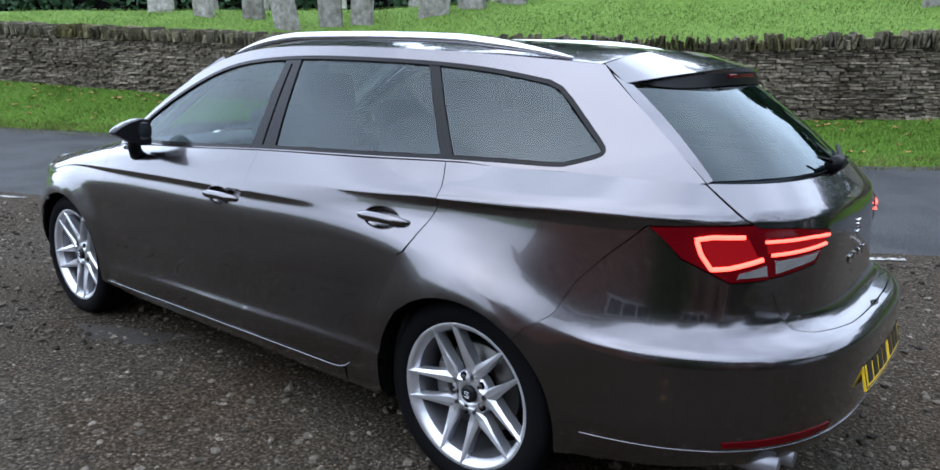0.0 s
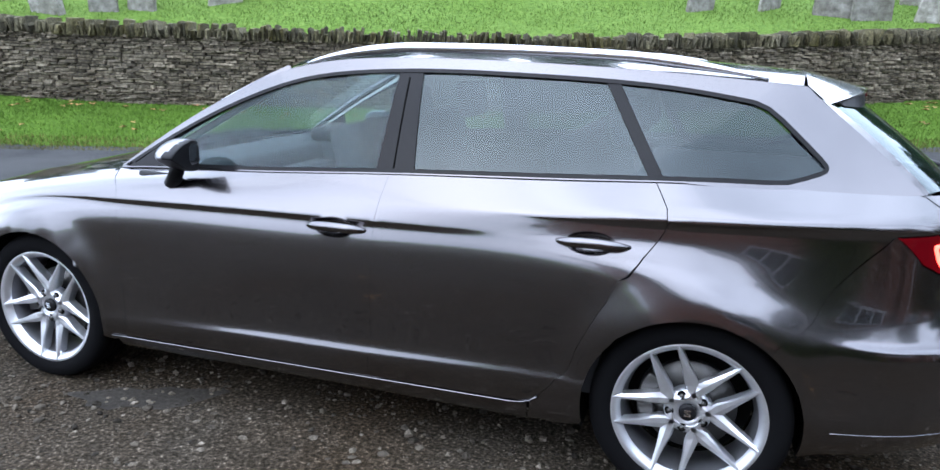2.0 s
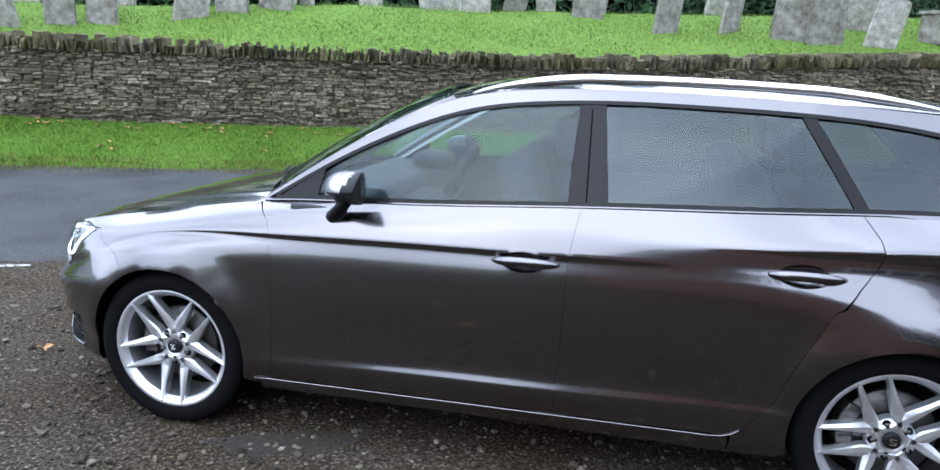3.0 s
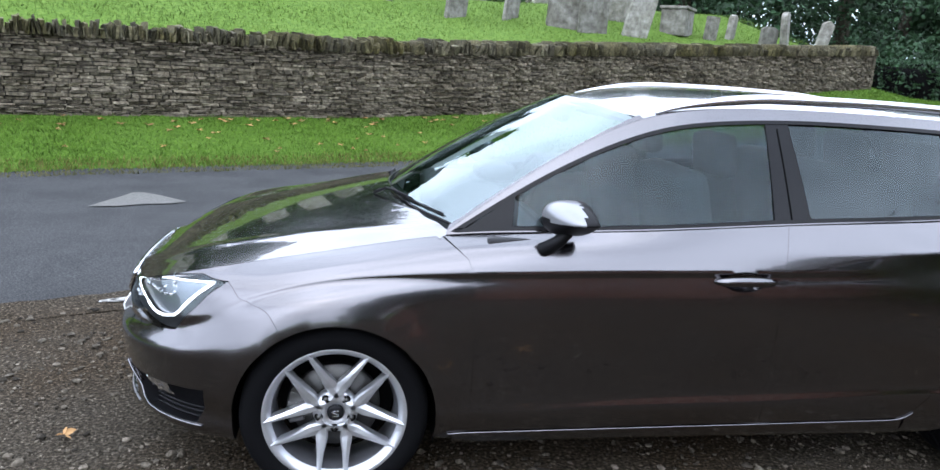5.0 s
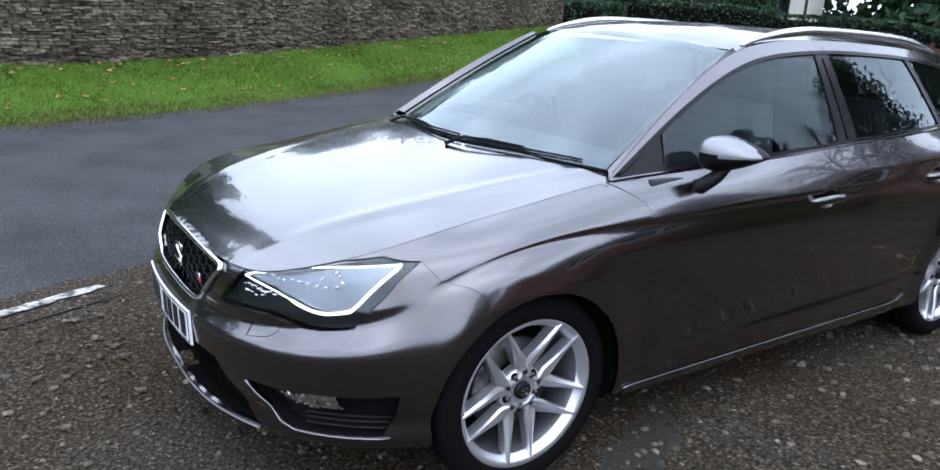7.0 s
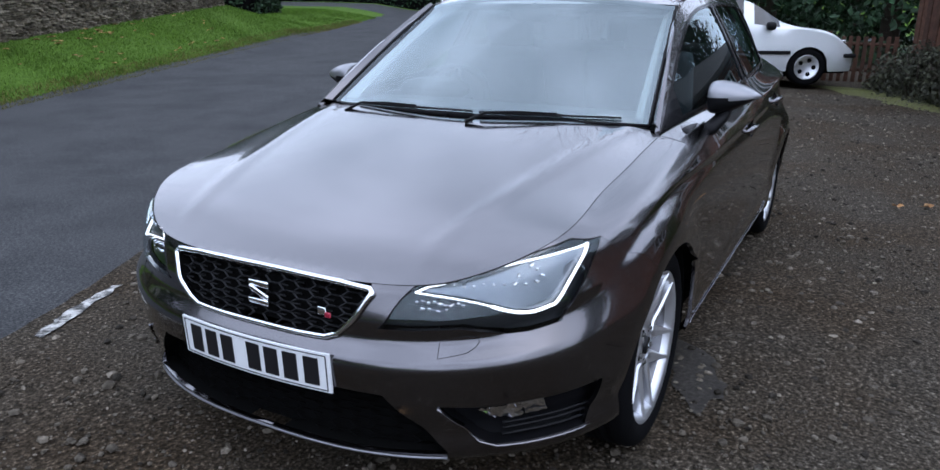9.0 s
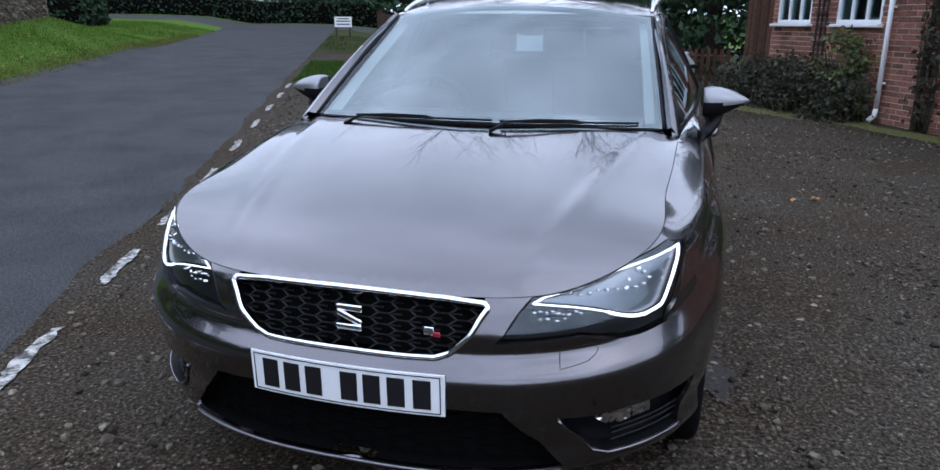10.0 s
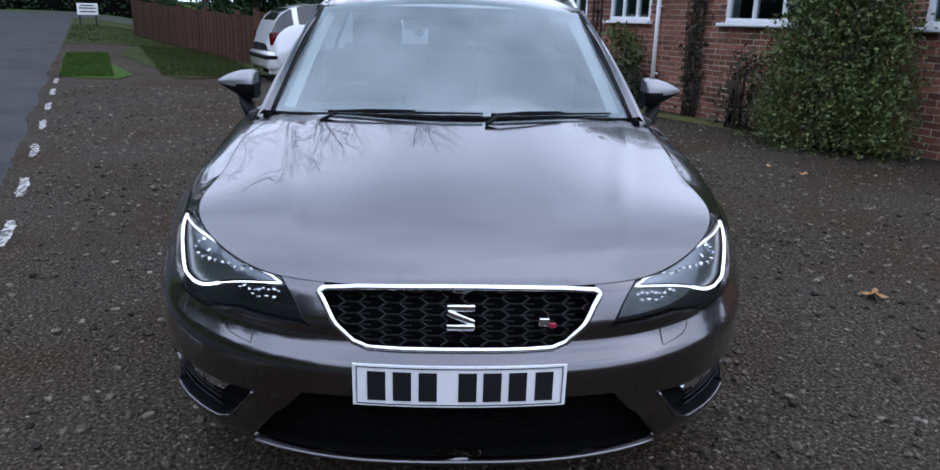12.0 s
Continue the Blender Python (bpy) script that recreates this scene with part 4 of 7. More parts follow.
front_glass = between((0.60, 0.66), (1.535, 1.545))
front_glass = [(0.60, 0.955), (0.615, 1.075)] + [p for p in front_glass if p[0] > 0.64]
pair("front_window", sheet(house_side, front_glass, step=0.05, gap=0, lip=0.0, raised=-0.006), GLASS, car, "clear front window")
pair("quarterlight_trim", sheet(house_side, [(0.42, 0.942), (0.60, 1.064), (0.585, 0.945)], step=0.03, gap=0, lip=0.01), GLOSSBLACK, car)
pair("centre_pillar_trim", sheet(house_side, between((1.525, 1.535), (1.665, 1.625)), [], step=0.03, gap=0, lip=0.01, raised=-0.001), GLOSSBLACK, car)
pair("rear_window", sheet(house_side, between((1.66, 1.62), (2.452, 2.282)), step=0.05, gap=0, lip=0.0, raised=-0.006), PRIVACY, car, "dark privacy glass")
pair("rear_pillar_trim", sheet(house_side, between((2.444, 2.274), (2.490, 2.320)), step=0.03, gap=0, lip=0.01, raised=-0.001), GLOSSBLACK, car)
quarter_glass = [(x, float(DLO_TOP(x)) - 0.012) for x in np.linspace(2.318, 2.735, 10)] + [(2.79, 1.255), (2.955, 1.108), (2.955, 1.094), (2.86, 1.061)] + [(x, float(ROW_Z[10](x)) + 0.019) for x in np.linspace(2.80, 2.487, 8)]
pair("quarter_window", sheet(house_side, quarter_glass, step=0.05, gap=0, lip=0.0, raised=-0.006), PRIVACY, car, "dark privacy glass")
seam_b = house_side([(1.590 - 0.012 * k / 9, 1.022 + (float(DLO_TOP(1.58)) - 0.030 - 1.022) * k / 9) for k in range(10)])
pair("pillar_seam", tube(seam_b, 0.0028, 5), UNDER, car)
screen_loop = [(-0.7, 0.0), (-0.7, 0.75), (-0.35, 0.75), (0.0, 0.75), (0.0, 0.0), (-0.35, 0.0)]
part("windscreen", sheet(screen, screen_loop, step=0.05, half=True, gap=0.004, lip=0.0), SCREENGLASS, car, "clear windscreen")
part("windscreen_edge", sheet(screen, screen_loop, [inset(resample([(-0.7, 0.0), (-0.7, 0.75), (0.35, 0.75), (0.35, 0.0)], 0.04), 0.030)], step=0.03, half=True, gap=0.0, lip=0.01, raised=-0.003), GLOSSBLACK, car)
dl = [(float(a), float(b)) for a, b in zip(np.linspace(2.895, 3.258, 14), np.linspace(1.342, 1.034, 14))]
pillar_out = house_side(dl) + (0.0, 0.004, 0.0)
pillar_in = backlight([(-0.6 * 0.985, 0.42 * (1 - k / 13)) for k in range(14)]) + (0.0, 0.0, 0.006)
pair("tailgate_pillar", strip_grid(pillar_out, pillar_in), PAINT, car)
ts = np.linspace(0.0, 1.0, 16)
a_out = house_side([(0.362 + 0.711 * t, float(TOP_LINE(0.362 + 0.711 * t))) for t in ts]) + (0, 0.002, 0)
a_in = screen([(-0.7 * 0.995, 0.75 * t) for t in ts]) + (0, 0, 0.002)
trim_a = screen([(-0.7 * 0.955, 0.75 * t) for t in ts]) + (0.012, 0, -0.022)
trim_b = screen([(-0.7 * 0.900, 0.75 * t) for t in ts]) + (0.035, 0, -0.045)
pair("pillar_lining", strip_grid(trim_a, trim_b), LINING, car, "pale grey inner pillar lining")
a_mid = [o * 0.45 + q * 0.55 + np.array((-0.010, -0.004, 0.013)) for o, q in zip(a_out, a_in)]
pair("windscreen_pillar", joined(strip_grid(a_out, a_mid), strip_grid(a_mid, a_in)), PAINT, car)
pair("windscreen_seal", tube([q + np.array((-0.002, 0.004, 0.001)) for q in a_in], 0.0048, 6), BLACK, car)
rear_glass_loop = [(-0.6, 0.0), (-0.6, 0.42), (-0.3, 0.42), (0.0, 0.42), (0.0, 0.0), (-0.3, 0.0)]
part("rear_screen", sheet(backlight, rear_glass_loop, step=0.05, half=True, gap=0.006, lip=0.008), PRIVACY, car, "dark tinted rear screen")

# tailgate, rear bumper, lamps
LAMP_IN = [("r", 0.575, 0.930), ("r", 0.45, 0.922), ("r", 0.30, 0.902), ("r", 0.372, 0.813), ("r", 0.46, 0.800), ("r", 0.545, 0.789)]
LAMP_OUT = [("s", 3.167, 0.926), ("s", 3.28, 0.934), ("s", 3.395, 0.937), ("s", 3.435, 0.788), ("s", 3.36, 0.782), ("s", 3.25, 0.845)]
tailgate_loop = route(("uv", SIDE_LEN + REAR_ARC, 10 * VS), ("e", 3.40, 0), ("e", 3.254, 0), ("s", 3.322, 0.989), ("s", 3.392, 0.943)) + route(*LAMP_IN) + route(("r", 0.525, 0.74), ("r", 0.482, 0.645), ("r", 0.43, 0.634), ("r", 0.25, 0.628), ("r", 0.0, 0.628))
part("tailgate", sheet(body, tailgate_loop, step=0.026, half=True, gap=0.0007), PAINT, car)
rear_bumper_loop = (route(*LAMP_OUT[3:][::1]) + route(("s", 3.167, 0.9285)) + route(*REAR_SPLIT[:1]) + arch(1, 50, -14, 16) + route(*[("b", x, 0.5) for x in np.linspace(3.02, 3.575, 22)])
    + route(("uv", SIDE_LEN + REAR_ARC, 0.5 * VS), ("r", 0.0, 0.6275), ("r", 0.25, 0.6275), ("r", 0.43, 0.6335), ("r", 0.483, 0.6445), ("r", 0.526, 0.74)))
part("rear_bumper", sheet(body, rear_bumper_loop, step=0.024, half=True, gap=0.0005), PAINT, car)
outer_lamps = pair("tail_lamp", sheet(body, route(*LAMP_OUT), step=0.03, raised=0.004, lip=0.02), REDLENS, car, "lit red tail lamp")
inner_lamps = pair("tailgate_lamp", sheet(body, route(*LAMP_IN), step=0.03, raised=0.004, lip=0.02), REDLENS, car, "lit red tailgate lamp")

for obs, loop in ((outer_lamps, LAMP_OUT), (inner_lamps, LAMP_IN)):
    back = sheet(body, route(*loop), step=0.04, raised=-0.018, gap=-0.012, lip=0.0)
    part("lamp_backing", back, UNDER, obs[0])
    part("lamp_backing", mirrored(back), UNDER, obs[1])

# headlamps
HEAD = route(*LAMP_TOP) + route(*NOSE_EDGE[::-1]) + route(*LAMP_INNER) + route(*LAMP_LOW)
head_l, head_r = pair("headlamp", sheet(body, HEAD, step=0.03, lip=0.0, gap=0.003), LENS, car, "lit headlamp with clear lens")
inner = sheet(lambda q: body(q) * (1, 0.985, 1) + (0.03, 0, 0), HEAD, step=0.03, lip=0.0, gap=0.0)
part("lamp_housing", inner, LAMPDARK, head_l)
part("lamp_housing", mirrored(inner), LAMPDARK, head_r)



# ---- the estate car: fittings ----
def superellipsoid(c, r, e1, e2, shape, nu=28, nv=18):
    """A rounded block; shape(p) bends each unit place before it is scaled."""
    verts, faces = [], []
    for i in range(nv + 1):
        for j in range(nu):
            a, b = math.pi * (i / nv - 0.5), 2 * math.pi * j / nu
            f = lambda q, e: math.copysign(abs(q) ** e, q)
            p = shape((f(math.cos(a), e1) * f(math.cos(b), e2), f(math.cos(a), e1) * f(math.sin(b), e2), f(math.sin(a), e1)))
            verts.append(np.array(c) + np.array(r) * p)
    for i in range(nv):
        for j in range(nu):
            faces.append((i * nu + j, i * nu + (j + 1) % nu, (i + 1) * nu + (j + 1) % nu, (i + 1) * nu + j))
    return verts, faces


# door handles over their bowls
for (lft, rgt), cx, cz in zip(doors, (1.405, 2.300), (0.812, 0.848)):
    bowl_loop = oval(cx - 0.005, cz)
    mid = body([find("s", cx, cz)])[0]

    def bowl(q, cx=cx, cz=cz):
        p = body(q)
        d = np.clip(1 - ((p[:, 0] - cx + 0.005) / 0.082) ** 2 - ((p[:, 2] - cz) / 0.0375) ** 2, 0, 1)
        p[:, 1] += 0.034 * np.sqrt(d)
        return p

    vf = sheet(bowl, bowl_loop, step=0.010, gap=0.0, lip=0.0)
    bar = [mid + (dx, -0.020 + 0.026 * (abs(dx) / 0.118) ** 4, 0.004 - 0.006 * (dx / 0.118) ** 2) for dx in np.linspace(-0.118, 0.118, 19)]
    hv = tube(bar, [0.006 + 0.0095 * (1 - (abs(k - 9) / 9) ** 4) for k in range(19)], 10, flat=1.12)
    for door, fn in ((lft, lambda q: q), (rgt, mirrored)):
        part("handle_recess", fn(vf), PAINT, door)
        part("door_handle", fn(hv), PAINT, door, "body coloured pull handle")

# door mirrors
def mirror_shape(p):
    """Teardrop that narrows outwards, with a flat back."""
    x, y, z = p
    t = (1 - y) / 2
    k = 1.0 - 0.93 * t ** 1.35
    x2 = min(x, 0.42) * (0.62 + 0.38 * k) + 0.42 * t
    return x2, min(y, 0.72), z * (1.0 - 0.72 * t ** 1.7) * 0.86 if z > 0 else z * k * 1.12


cap_v, cap_f = superellipsoid((0.748, -0.893, 1.020), (0.104, 0.102, 0.074), 0.80, 0.75, mirror_shape, 36, 22)
# cap over black housing; its pale tone and edge also paint the sky-lit top
split_z = 1.015
is_cap = lambda f: np.mean([cap_v[i][2] for i in f]) >= split_z and np.mean([cap_v[i][0] for i in f]) < 0.778
up = [f for f in cap_f if is_cap(f)]
lowf = [f for f in cap_f if not is_cap(f)]
stalk = tube([(0.675, -0.800, 0.892), (0.690, -0.838, 0.905), (0.725, -0.865, 0.940), (0.750, -0.875, 0.980)], [0.030, 0.034, 0.028, 0.030], 12, flat=0.8)
mirror_pair = pair("door_mirror", (cap_v, lowf), BLACK, car, "door mirror with painted cap")
for ob, fn in zip(mirror_pair, (lambda q: q, mirrored)):
    part("mirror_cap", fn((cap_v, up)), MIRRORCAP, ob, "silver mirror cap, pale for its sky-lit top")
    part("mirror_stalk", fn(stalk), BLACK, ob)
    # near-black pane colour stands in for a dark reflection in the mirror
    part("mirror_glass", fn(superellipsoid((0.800, -0.878, 1.022), (0.006, 0.062, 0.040), 0.6, 0.6, lambda p: p, 20, 10)), DARKPANE, ob)

# roof rails
rail = []
for x in np.linspace(1.13, 2.775, 40):
    t = (x - 1.13) / 1.645
    base = roof([(x, -0.578 + 0.072 * max(0, t - 0.35) / 0.65)])[0]
    rail.append(base + (0, 0, 0.002 + 0.030 * min(1, 4 * t, 4 * (1 - t)) ** 0.7))
pair("roof_rail", tube(rail, [0.007 + 0.016 * min(1, 6 * min(k, 39 - k) / 39) for k in range(40)], 10, flat=0.8), SATIN, car, "bright satin roof rail")

# roof spoiler
lines = [[], [], [], []]
for s in np.linspace(-1, 1, 25):
    c = 1 - abs(s) ** 2.2
    y = 0.497 * s
    edge = 0.514 * s
    a = roof([(2.893 + 0.010 * c, -min(abs(edge), 0.508))])[0]
    lines[0].append((a[0], edge, a[2] + 0.0015))
    lines[1].append((2.962 + 0.170 * c, 0.512 * s, 1.292 + 0.046 * c))
    lines[2].append((2.956 + 0.172 * c, 0.506 * s, 1.284 + 0.042 * c))
    g = backlight([(-0.6 * abs(s), 0.335 + 0.06 * abs(s) ** 6)])[0]
    lines[3].append((g[0] + 0.004, math.copysign(g[1], s), g[2] + 0.002))
part("roof_spoiler", joined(strip_grid(lines[0], lines[1]), strip_grid(lines[1], lines[2])), PAINT, car)
part("spoiler_underside", strip_grid(lines[2], lines[3]), BLACK, car)
part("high_brake_lamp", boxes(((0.012, 0.24, 0.014), (3.121, 0, 1.312), 0.004)), REDLENS, car, "dark red high brake lamp")

# wipers
def on_screen(y, t, up=0.007):
    q = screen([(-0.7 * abs(y) / (0.695 + (0.59 - 0.695) * t), 0.75 * t)])[0]
    return Vector((q[0] - 0.3 * up, y, q[2] + up))


for ends in (((0.46, 0.004), (-0.10, 0.010)), ((-0.13, 0.006), (-0.60, 0.022))):
    pts = [on_screen(ends[0][0] + (ends[1][0] - ends[0][0]) * k / 14, ends[0][1] + (ends[1][1] - ends[0][1]) * k / 14) for k in range(15)]
    w = part("wiper", tube(pts, [0.0036 + 0.0012 * (k < 9) for k in range(15)], 6, flat=1.1), BLACK, car, "black flat wiper blade")
    arm = [pts[0] + Vector((-0.07, 0.02, -0.028)), pts[1] + Vector((-0.03, 0, 0.004)), pts[4] + Vector((-0.012, 0, 0.009)), pts[8] + Vector((0, 0, 0.007))]
    part("wiper_arm", tube(arm, [0.008, 0.005, 0.004, 0.003], 6), BLACK, w)
cowl = [(0.205, 0.0), (0.23, -0.3), (0.29, -0.55), (0.36, -0.735), (0.42, -0.70), (0.33, -0.5), (0.26, -0.25), (0.235, 0.0)]
part("cowl_panel", sheet(lambda q: bonnet(q) - (0, 0, 0.022), cowl, step=0.03, half=True, gap=-0.02, lip=0.0), BLACK, car)
rw = [backlight([(-0.6 * abs(y) / 0.57, 0.42 * t)])[0] * (1, 0, 1) + (0.016, y, 0.010) for y, t in ((-0.02, 0.02), (0.12, 0.05), (0.36, 0.09))]
part("rear_wiper", joined(tube(rw, [0.018, 0.011, 0.007], 6), tube([rw[0] + (0.004, -0.035, 0.004), rw[0] + (0.004, 0.035, 0.004)], [0.024, 0.027], 10), tube([rw[0] + (0.0, -0.03, 0.012), rw[0] + (-0.03, -0.085, 0.03)], [0.007, 0.004], 6)), BLACK, car, "black rear wiper")

def ruled(sections):
    """A closed prism through sections of equally many points."""
    m = len(sections[0])
    verts = [p for s in sections for p in s]
    faces = [(i * m + k, i * m + (k + 1) % m, (i + 1) * m + (k + 1) % m, (i + 1) * m + k) for i in range(len(sections) - 1) for k in range(m)]
    faces += [tuple(range(m))[::-1], tuple((len(sections) - 1) * m + k for k in range(m))]
    return verts, faces


# plates, badges
def plate(name, x, z, material, tilt, face, parent, label, bend):
    """A number plate that follows the bumper's curve, with bars for its characters."""
    at = lambda y, dz, off: (x + off + bend * y * y + math.sin(radians(tilt)) * dz, y, z + dz)

    def slab(y0, y1, z0, z1, deep, front, n):
        return ruled([[at(y, z0, front), at(y, z1, front), at(y, z1, front + deep), at(y, z0, front + deep)] for y in np.linspace(y0, y1, n)])

    ob = part(name, slab(-0.26, 0.26, -0.0555, 0.0555, 0.006, -0.003, 15), material, parent, label, smooth=False)
    for y in (-0.205, -0.140, -0.078, -0.018, 0.078, 0.140, 0.202):
        part("character_bar", slab(y - 0.022, y + 0.022, -0.039, 0.039, 0.002, face * 0.0045 - 0.001, 4), INK, ob, smooth=False)
    for y0, y1, z0, z1 in ((-0.25, 0.25, 0.0485, 0.0505), (-0.25, 0.25, -0.0505, -0.0485), (0.249, 0.251, -0.05, 0.05), (-0.251, -0.249, -0.05, 0.05)):
        part("border_line", slab(y0, y1, z0, z1, 0.002, face * 0.0042 - 0.001, 15), INK, ob, smooth=False)
    return ob


plate("front_number_plate", -0.850, 0.447, WHITEPLATE, -3, -1, car, "white plate with dark bars", 0.25)
plate("rear_number_plate", 3.654, 0.486, YELLOWPLATE, -14, 1, car, "yellow plate with dark bars", -0.12)
bm = bmesh.new()
for sy, sz, y, z, rot in ((0.070, 0.019, 0.0, 0.025, 0), (0.072, 0.018, 0.0, 0.001, 22), (0.070, 0.019, 0.0, -0.024, 0)):
    box(bm, (0.010, sy, sz), (-0.798 + 0.1 * z, y, 0.605 + z), 0.004, Matrix.Rotation(radians(rot), 4, "X") @ Matrix.Rotation(radians(-14), 4, "Y"))
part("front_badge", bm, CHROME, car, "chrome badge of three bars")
bm = bmesh.new()
for sy, sz, y, z, rot in ((0.052, 0.012, 0.0, 0.018, 0), (0.056, 0.012, 0.0, 0.0, 24), (0.052, 0.012, 0.0, -0.018, 0)):
    box(bm, (0.008, sy, sz), (3.537, y, 0.865 + z), 0.003, Matrix.Rotation(radians(-rot), 4, "X"))
part("rear_badge", bm, CHROME, car)
for k in range(4):
    part("lettering_bar", boxes(((0.006, 0.026, 0.024), (3.541, -0.09 + 0.060 * k, 0.775), 0.002)), CHROME, car, "chrome lettering bar", smooth=False)
part("sport_badge", boxes(((0.006, 0.026, 0.022), (-0.790, -0.205, 0.592), 0.003)), CHROME, car)
part("sport_badge", boxes(((0.006, 0.018, 0.014), (-0.792, -0.226, 0.585), 0.003)), REDINK, car, "small red badge")

# lit tail lamps
def on_body(tags, off=0.006, n=10):
    pts = route(*tags)
    dense = []
    for a, b in zip(pts, pts[1:]):
        dense += [a + (b - a) * k / n for k in range(n)]
    dense.append(pts[-1])
    p = body(dense)
    out = p - (np.array([1.9, 0, 0]) + p * (0, 0, 1))
    return [q + off * d / np.linalg.norm(d) for q, d in zip(p, out)]


GLOW_OUT = tube(on_body([("s", 3.375, 0.907), ("s", 3.31, 0.907), ("s", 3.275, 0.900), ("s", 3.29, 0.86), ("s", 3.315, 0.822), ("s", 3.35, 0.824), ("s", 3.415, 0.846)]), 0.0065, 6)
GLOW_IN = joined(tube(on_body([("r", 0.55, 0.893), ("r", 0.40, 0.893), ("r", 0.315, 0.889)]), 0.0048, 6), tube(on_body([("r", 0.535, 0.856), ("r", 0.42, 0.860), ("r", 0.33, 0.866)]), 0.0048, 6))
CLEAR_OUT = sheet(body, route(("s", 3.375, 0.812), ("s", 3.425, 0.832), ("s", 3.43, 0.797), ("s", 3.37, 0.793)), step=0.02, raised=0.007, lip=0.006)
CLEAR_IN = sheet(body, route(("r", 0.525, 0.843), ("r", 0.42, 0.848), ("r", 0.36, 0.850), ("r", 0.385, 0.822), ("r", 0.46, 0.812), ("r", 0.525, 0.800)), step=0.02, raised=0.007, lip=0.006)
LIT_OUT = sheet(body, route(("s", 3.385, 0.905), ("s", 3.285, 0.902), ("s", 3.30, 0.86), ("s", 3.32, 0.824), ("s", 3.352, 0.826), ("s", 3.41, 0.848)), step=0.02, raised=0.0055, lip=0.0)
LIT_IN = sheet(body, route(("r", 0.55, 0.905), ("r", 0.40, 0.903), ("r", 0.315, 0.896), ("r", 0.335, 0.868), ("r", 0.42, 0.862), ("r", 0.545, 0.856)), step=0.02, raised=0.0055, lip=0.0)
for obs, glow, clear, lit in ((outer_lamps, GLOW_OUT, CLEAR_OUT, LIT_OUT), (inner_lamps, GLOW_IN, CLEAR_IN, LIT_IN)):
    for ob, fn in zip(obs, (lambda q: q, mirrored)):
        part("lit_panel", fn(lit), REDLIT, ob, "softly lit red panel")
        part("light_strip", fn(glow), TAILGLOW, ob, "glowing red strip")
        part("reversing_lens", fn(clear), CLEARLENS, ob, "clear lower lens")
pair("rear_reflector", sheet(body, route(("s", 3.40, 0.360), ("s", 3.47, 0.365), ("r", 0.50, 0.375), ("r", 0.40, 0.380), ("r", 0.40, 0.352), ("r", 0.50, 0.346), ("s", 3.46, 0.337), ("s", 3.40, 0.338)), step=0.02, raised=0.003, lip=0.006), REDLENS, car, "red reflector strip")
skirt = on_body([("s", 3.05, 0.330), ("s", 3.25, 0.326), ("s", 3.40, 0.326), ("r", 0.50, 0.335), ("r", 0.3, 0.343), ("r", 0.0, 0.345)], 0.001)
pair("bumper_crease_strip", tube(skirt, 0.0025, 6), PAINT, car)
exhaust = joined(*[tube([(3.36, y, 0.262), (3.52 + 0.02 * k, y, 0.268)], 0.028, 18) for k, y in enumerate((-0.56, -0.475))])
part("exhaust_pipe", exhaust, MIRRORCAP, car, "twin chrome tailpipes")

# headlamp innards
DRL_LINE = [("f", 0.446, 0.663), ("f", 0.475, 0.678), ("f", 0.538, 0.702), ("f", 0.605, 0.722), ("f", 0.672, 0.735), ("s", -0.473, 0.747), ("s", -0.410, 0.752), ("s", -0.452, 0.721), ("s", -0.508, 0.668), ("s", -0.545, 0.628), ("f", 0.705, 0.616), ("f", 0.681, 0.617), ("f", 0.62, 0.636), ("f", 0.535, 0.655), ("f", 0.446, 0.663)]
drl = tube(on_body(DRL_LINE[:7], -0.010, 6), 0.0024, 6)
drl_out = tube(on_body(DRL_LINE[6:13], -0.010, 6), 0.0042, 6)
drl_low = tube(on_body(DRL_LINE[12:], -0.010, 6), 0.0018, 6)
inner_panel = sheet(lambda q: body(q) * (1, 0.988, 1) + (0.024, 0, 0), route(*DRL_LINE[:-1]), step=0.03, lip=0.0, gap=0.004)
modules = []
random.seed(41)
spots = [(0.535 + 0.021 * k, 0.683 + random.uniform(-0.004, 0.004)) for k in range(9)]
spots += [(0.665, 0.702), (0.685, 0.722), (0.699, 0.713), (0.711, 0.698)]
spots += [(0.455 + 0.0135 * k, 0.640 + random.uniform(-0.006, 0.005)) for k in range(9)]
spots += [(0.468 + 0.02 * k, 0.624 + random.uniform(-0.003, 0.003)) for k in range(4)]
for y, z in spots:
    p = body([find("f", y, z)])[0]
    b = bmesh.new()
    box(b, (0.014, random.uniform(0.007, 0.014), random.uniform(0.004, 0.009)), (p[0] + 0.018, p[1] * 0.988, p[2]), 0.002, Matrix.Rotation(random.uniform(-0.5, 0.5), 4, "Y") @ Matrix.Rotation(random.uniform(-0.6, 0.6), 4, "Z"))
    modules.append(raw(b))
for ob, fn in ((head_l, lambda q: q), (head_r, mirrored)):
    part("running_light", fn(drl), DRL, ob, "lit white outline strip")
    part("reflector", fn(inner_panel), LAMPHOUSE, ob, "grey inner reflector")
    part("running_light", fn(drl_out), DRL, ob, "thicker lit white outer strip")
    part("running_light", fn(drl_low), DRL, ob, "thin lit white lower strip")
    for led in modules:
        part("led_module", fn(led), CHROME, ob)
    part("lamp_edge", fn(tube(on_body([*LAMP_INNER[::-1], *NOSE_EDGE[::1], *LAMP_TOP[::-1]], 0.0, 5), 0.0022, 5)), GLOSSBLACK, ob)
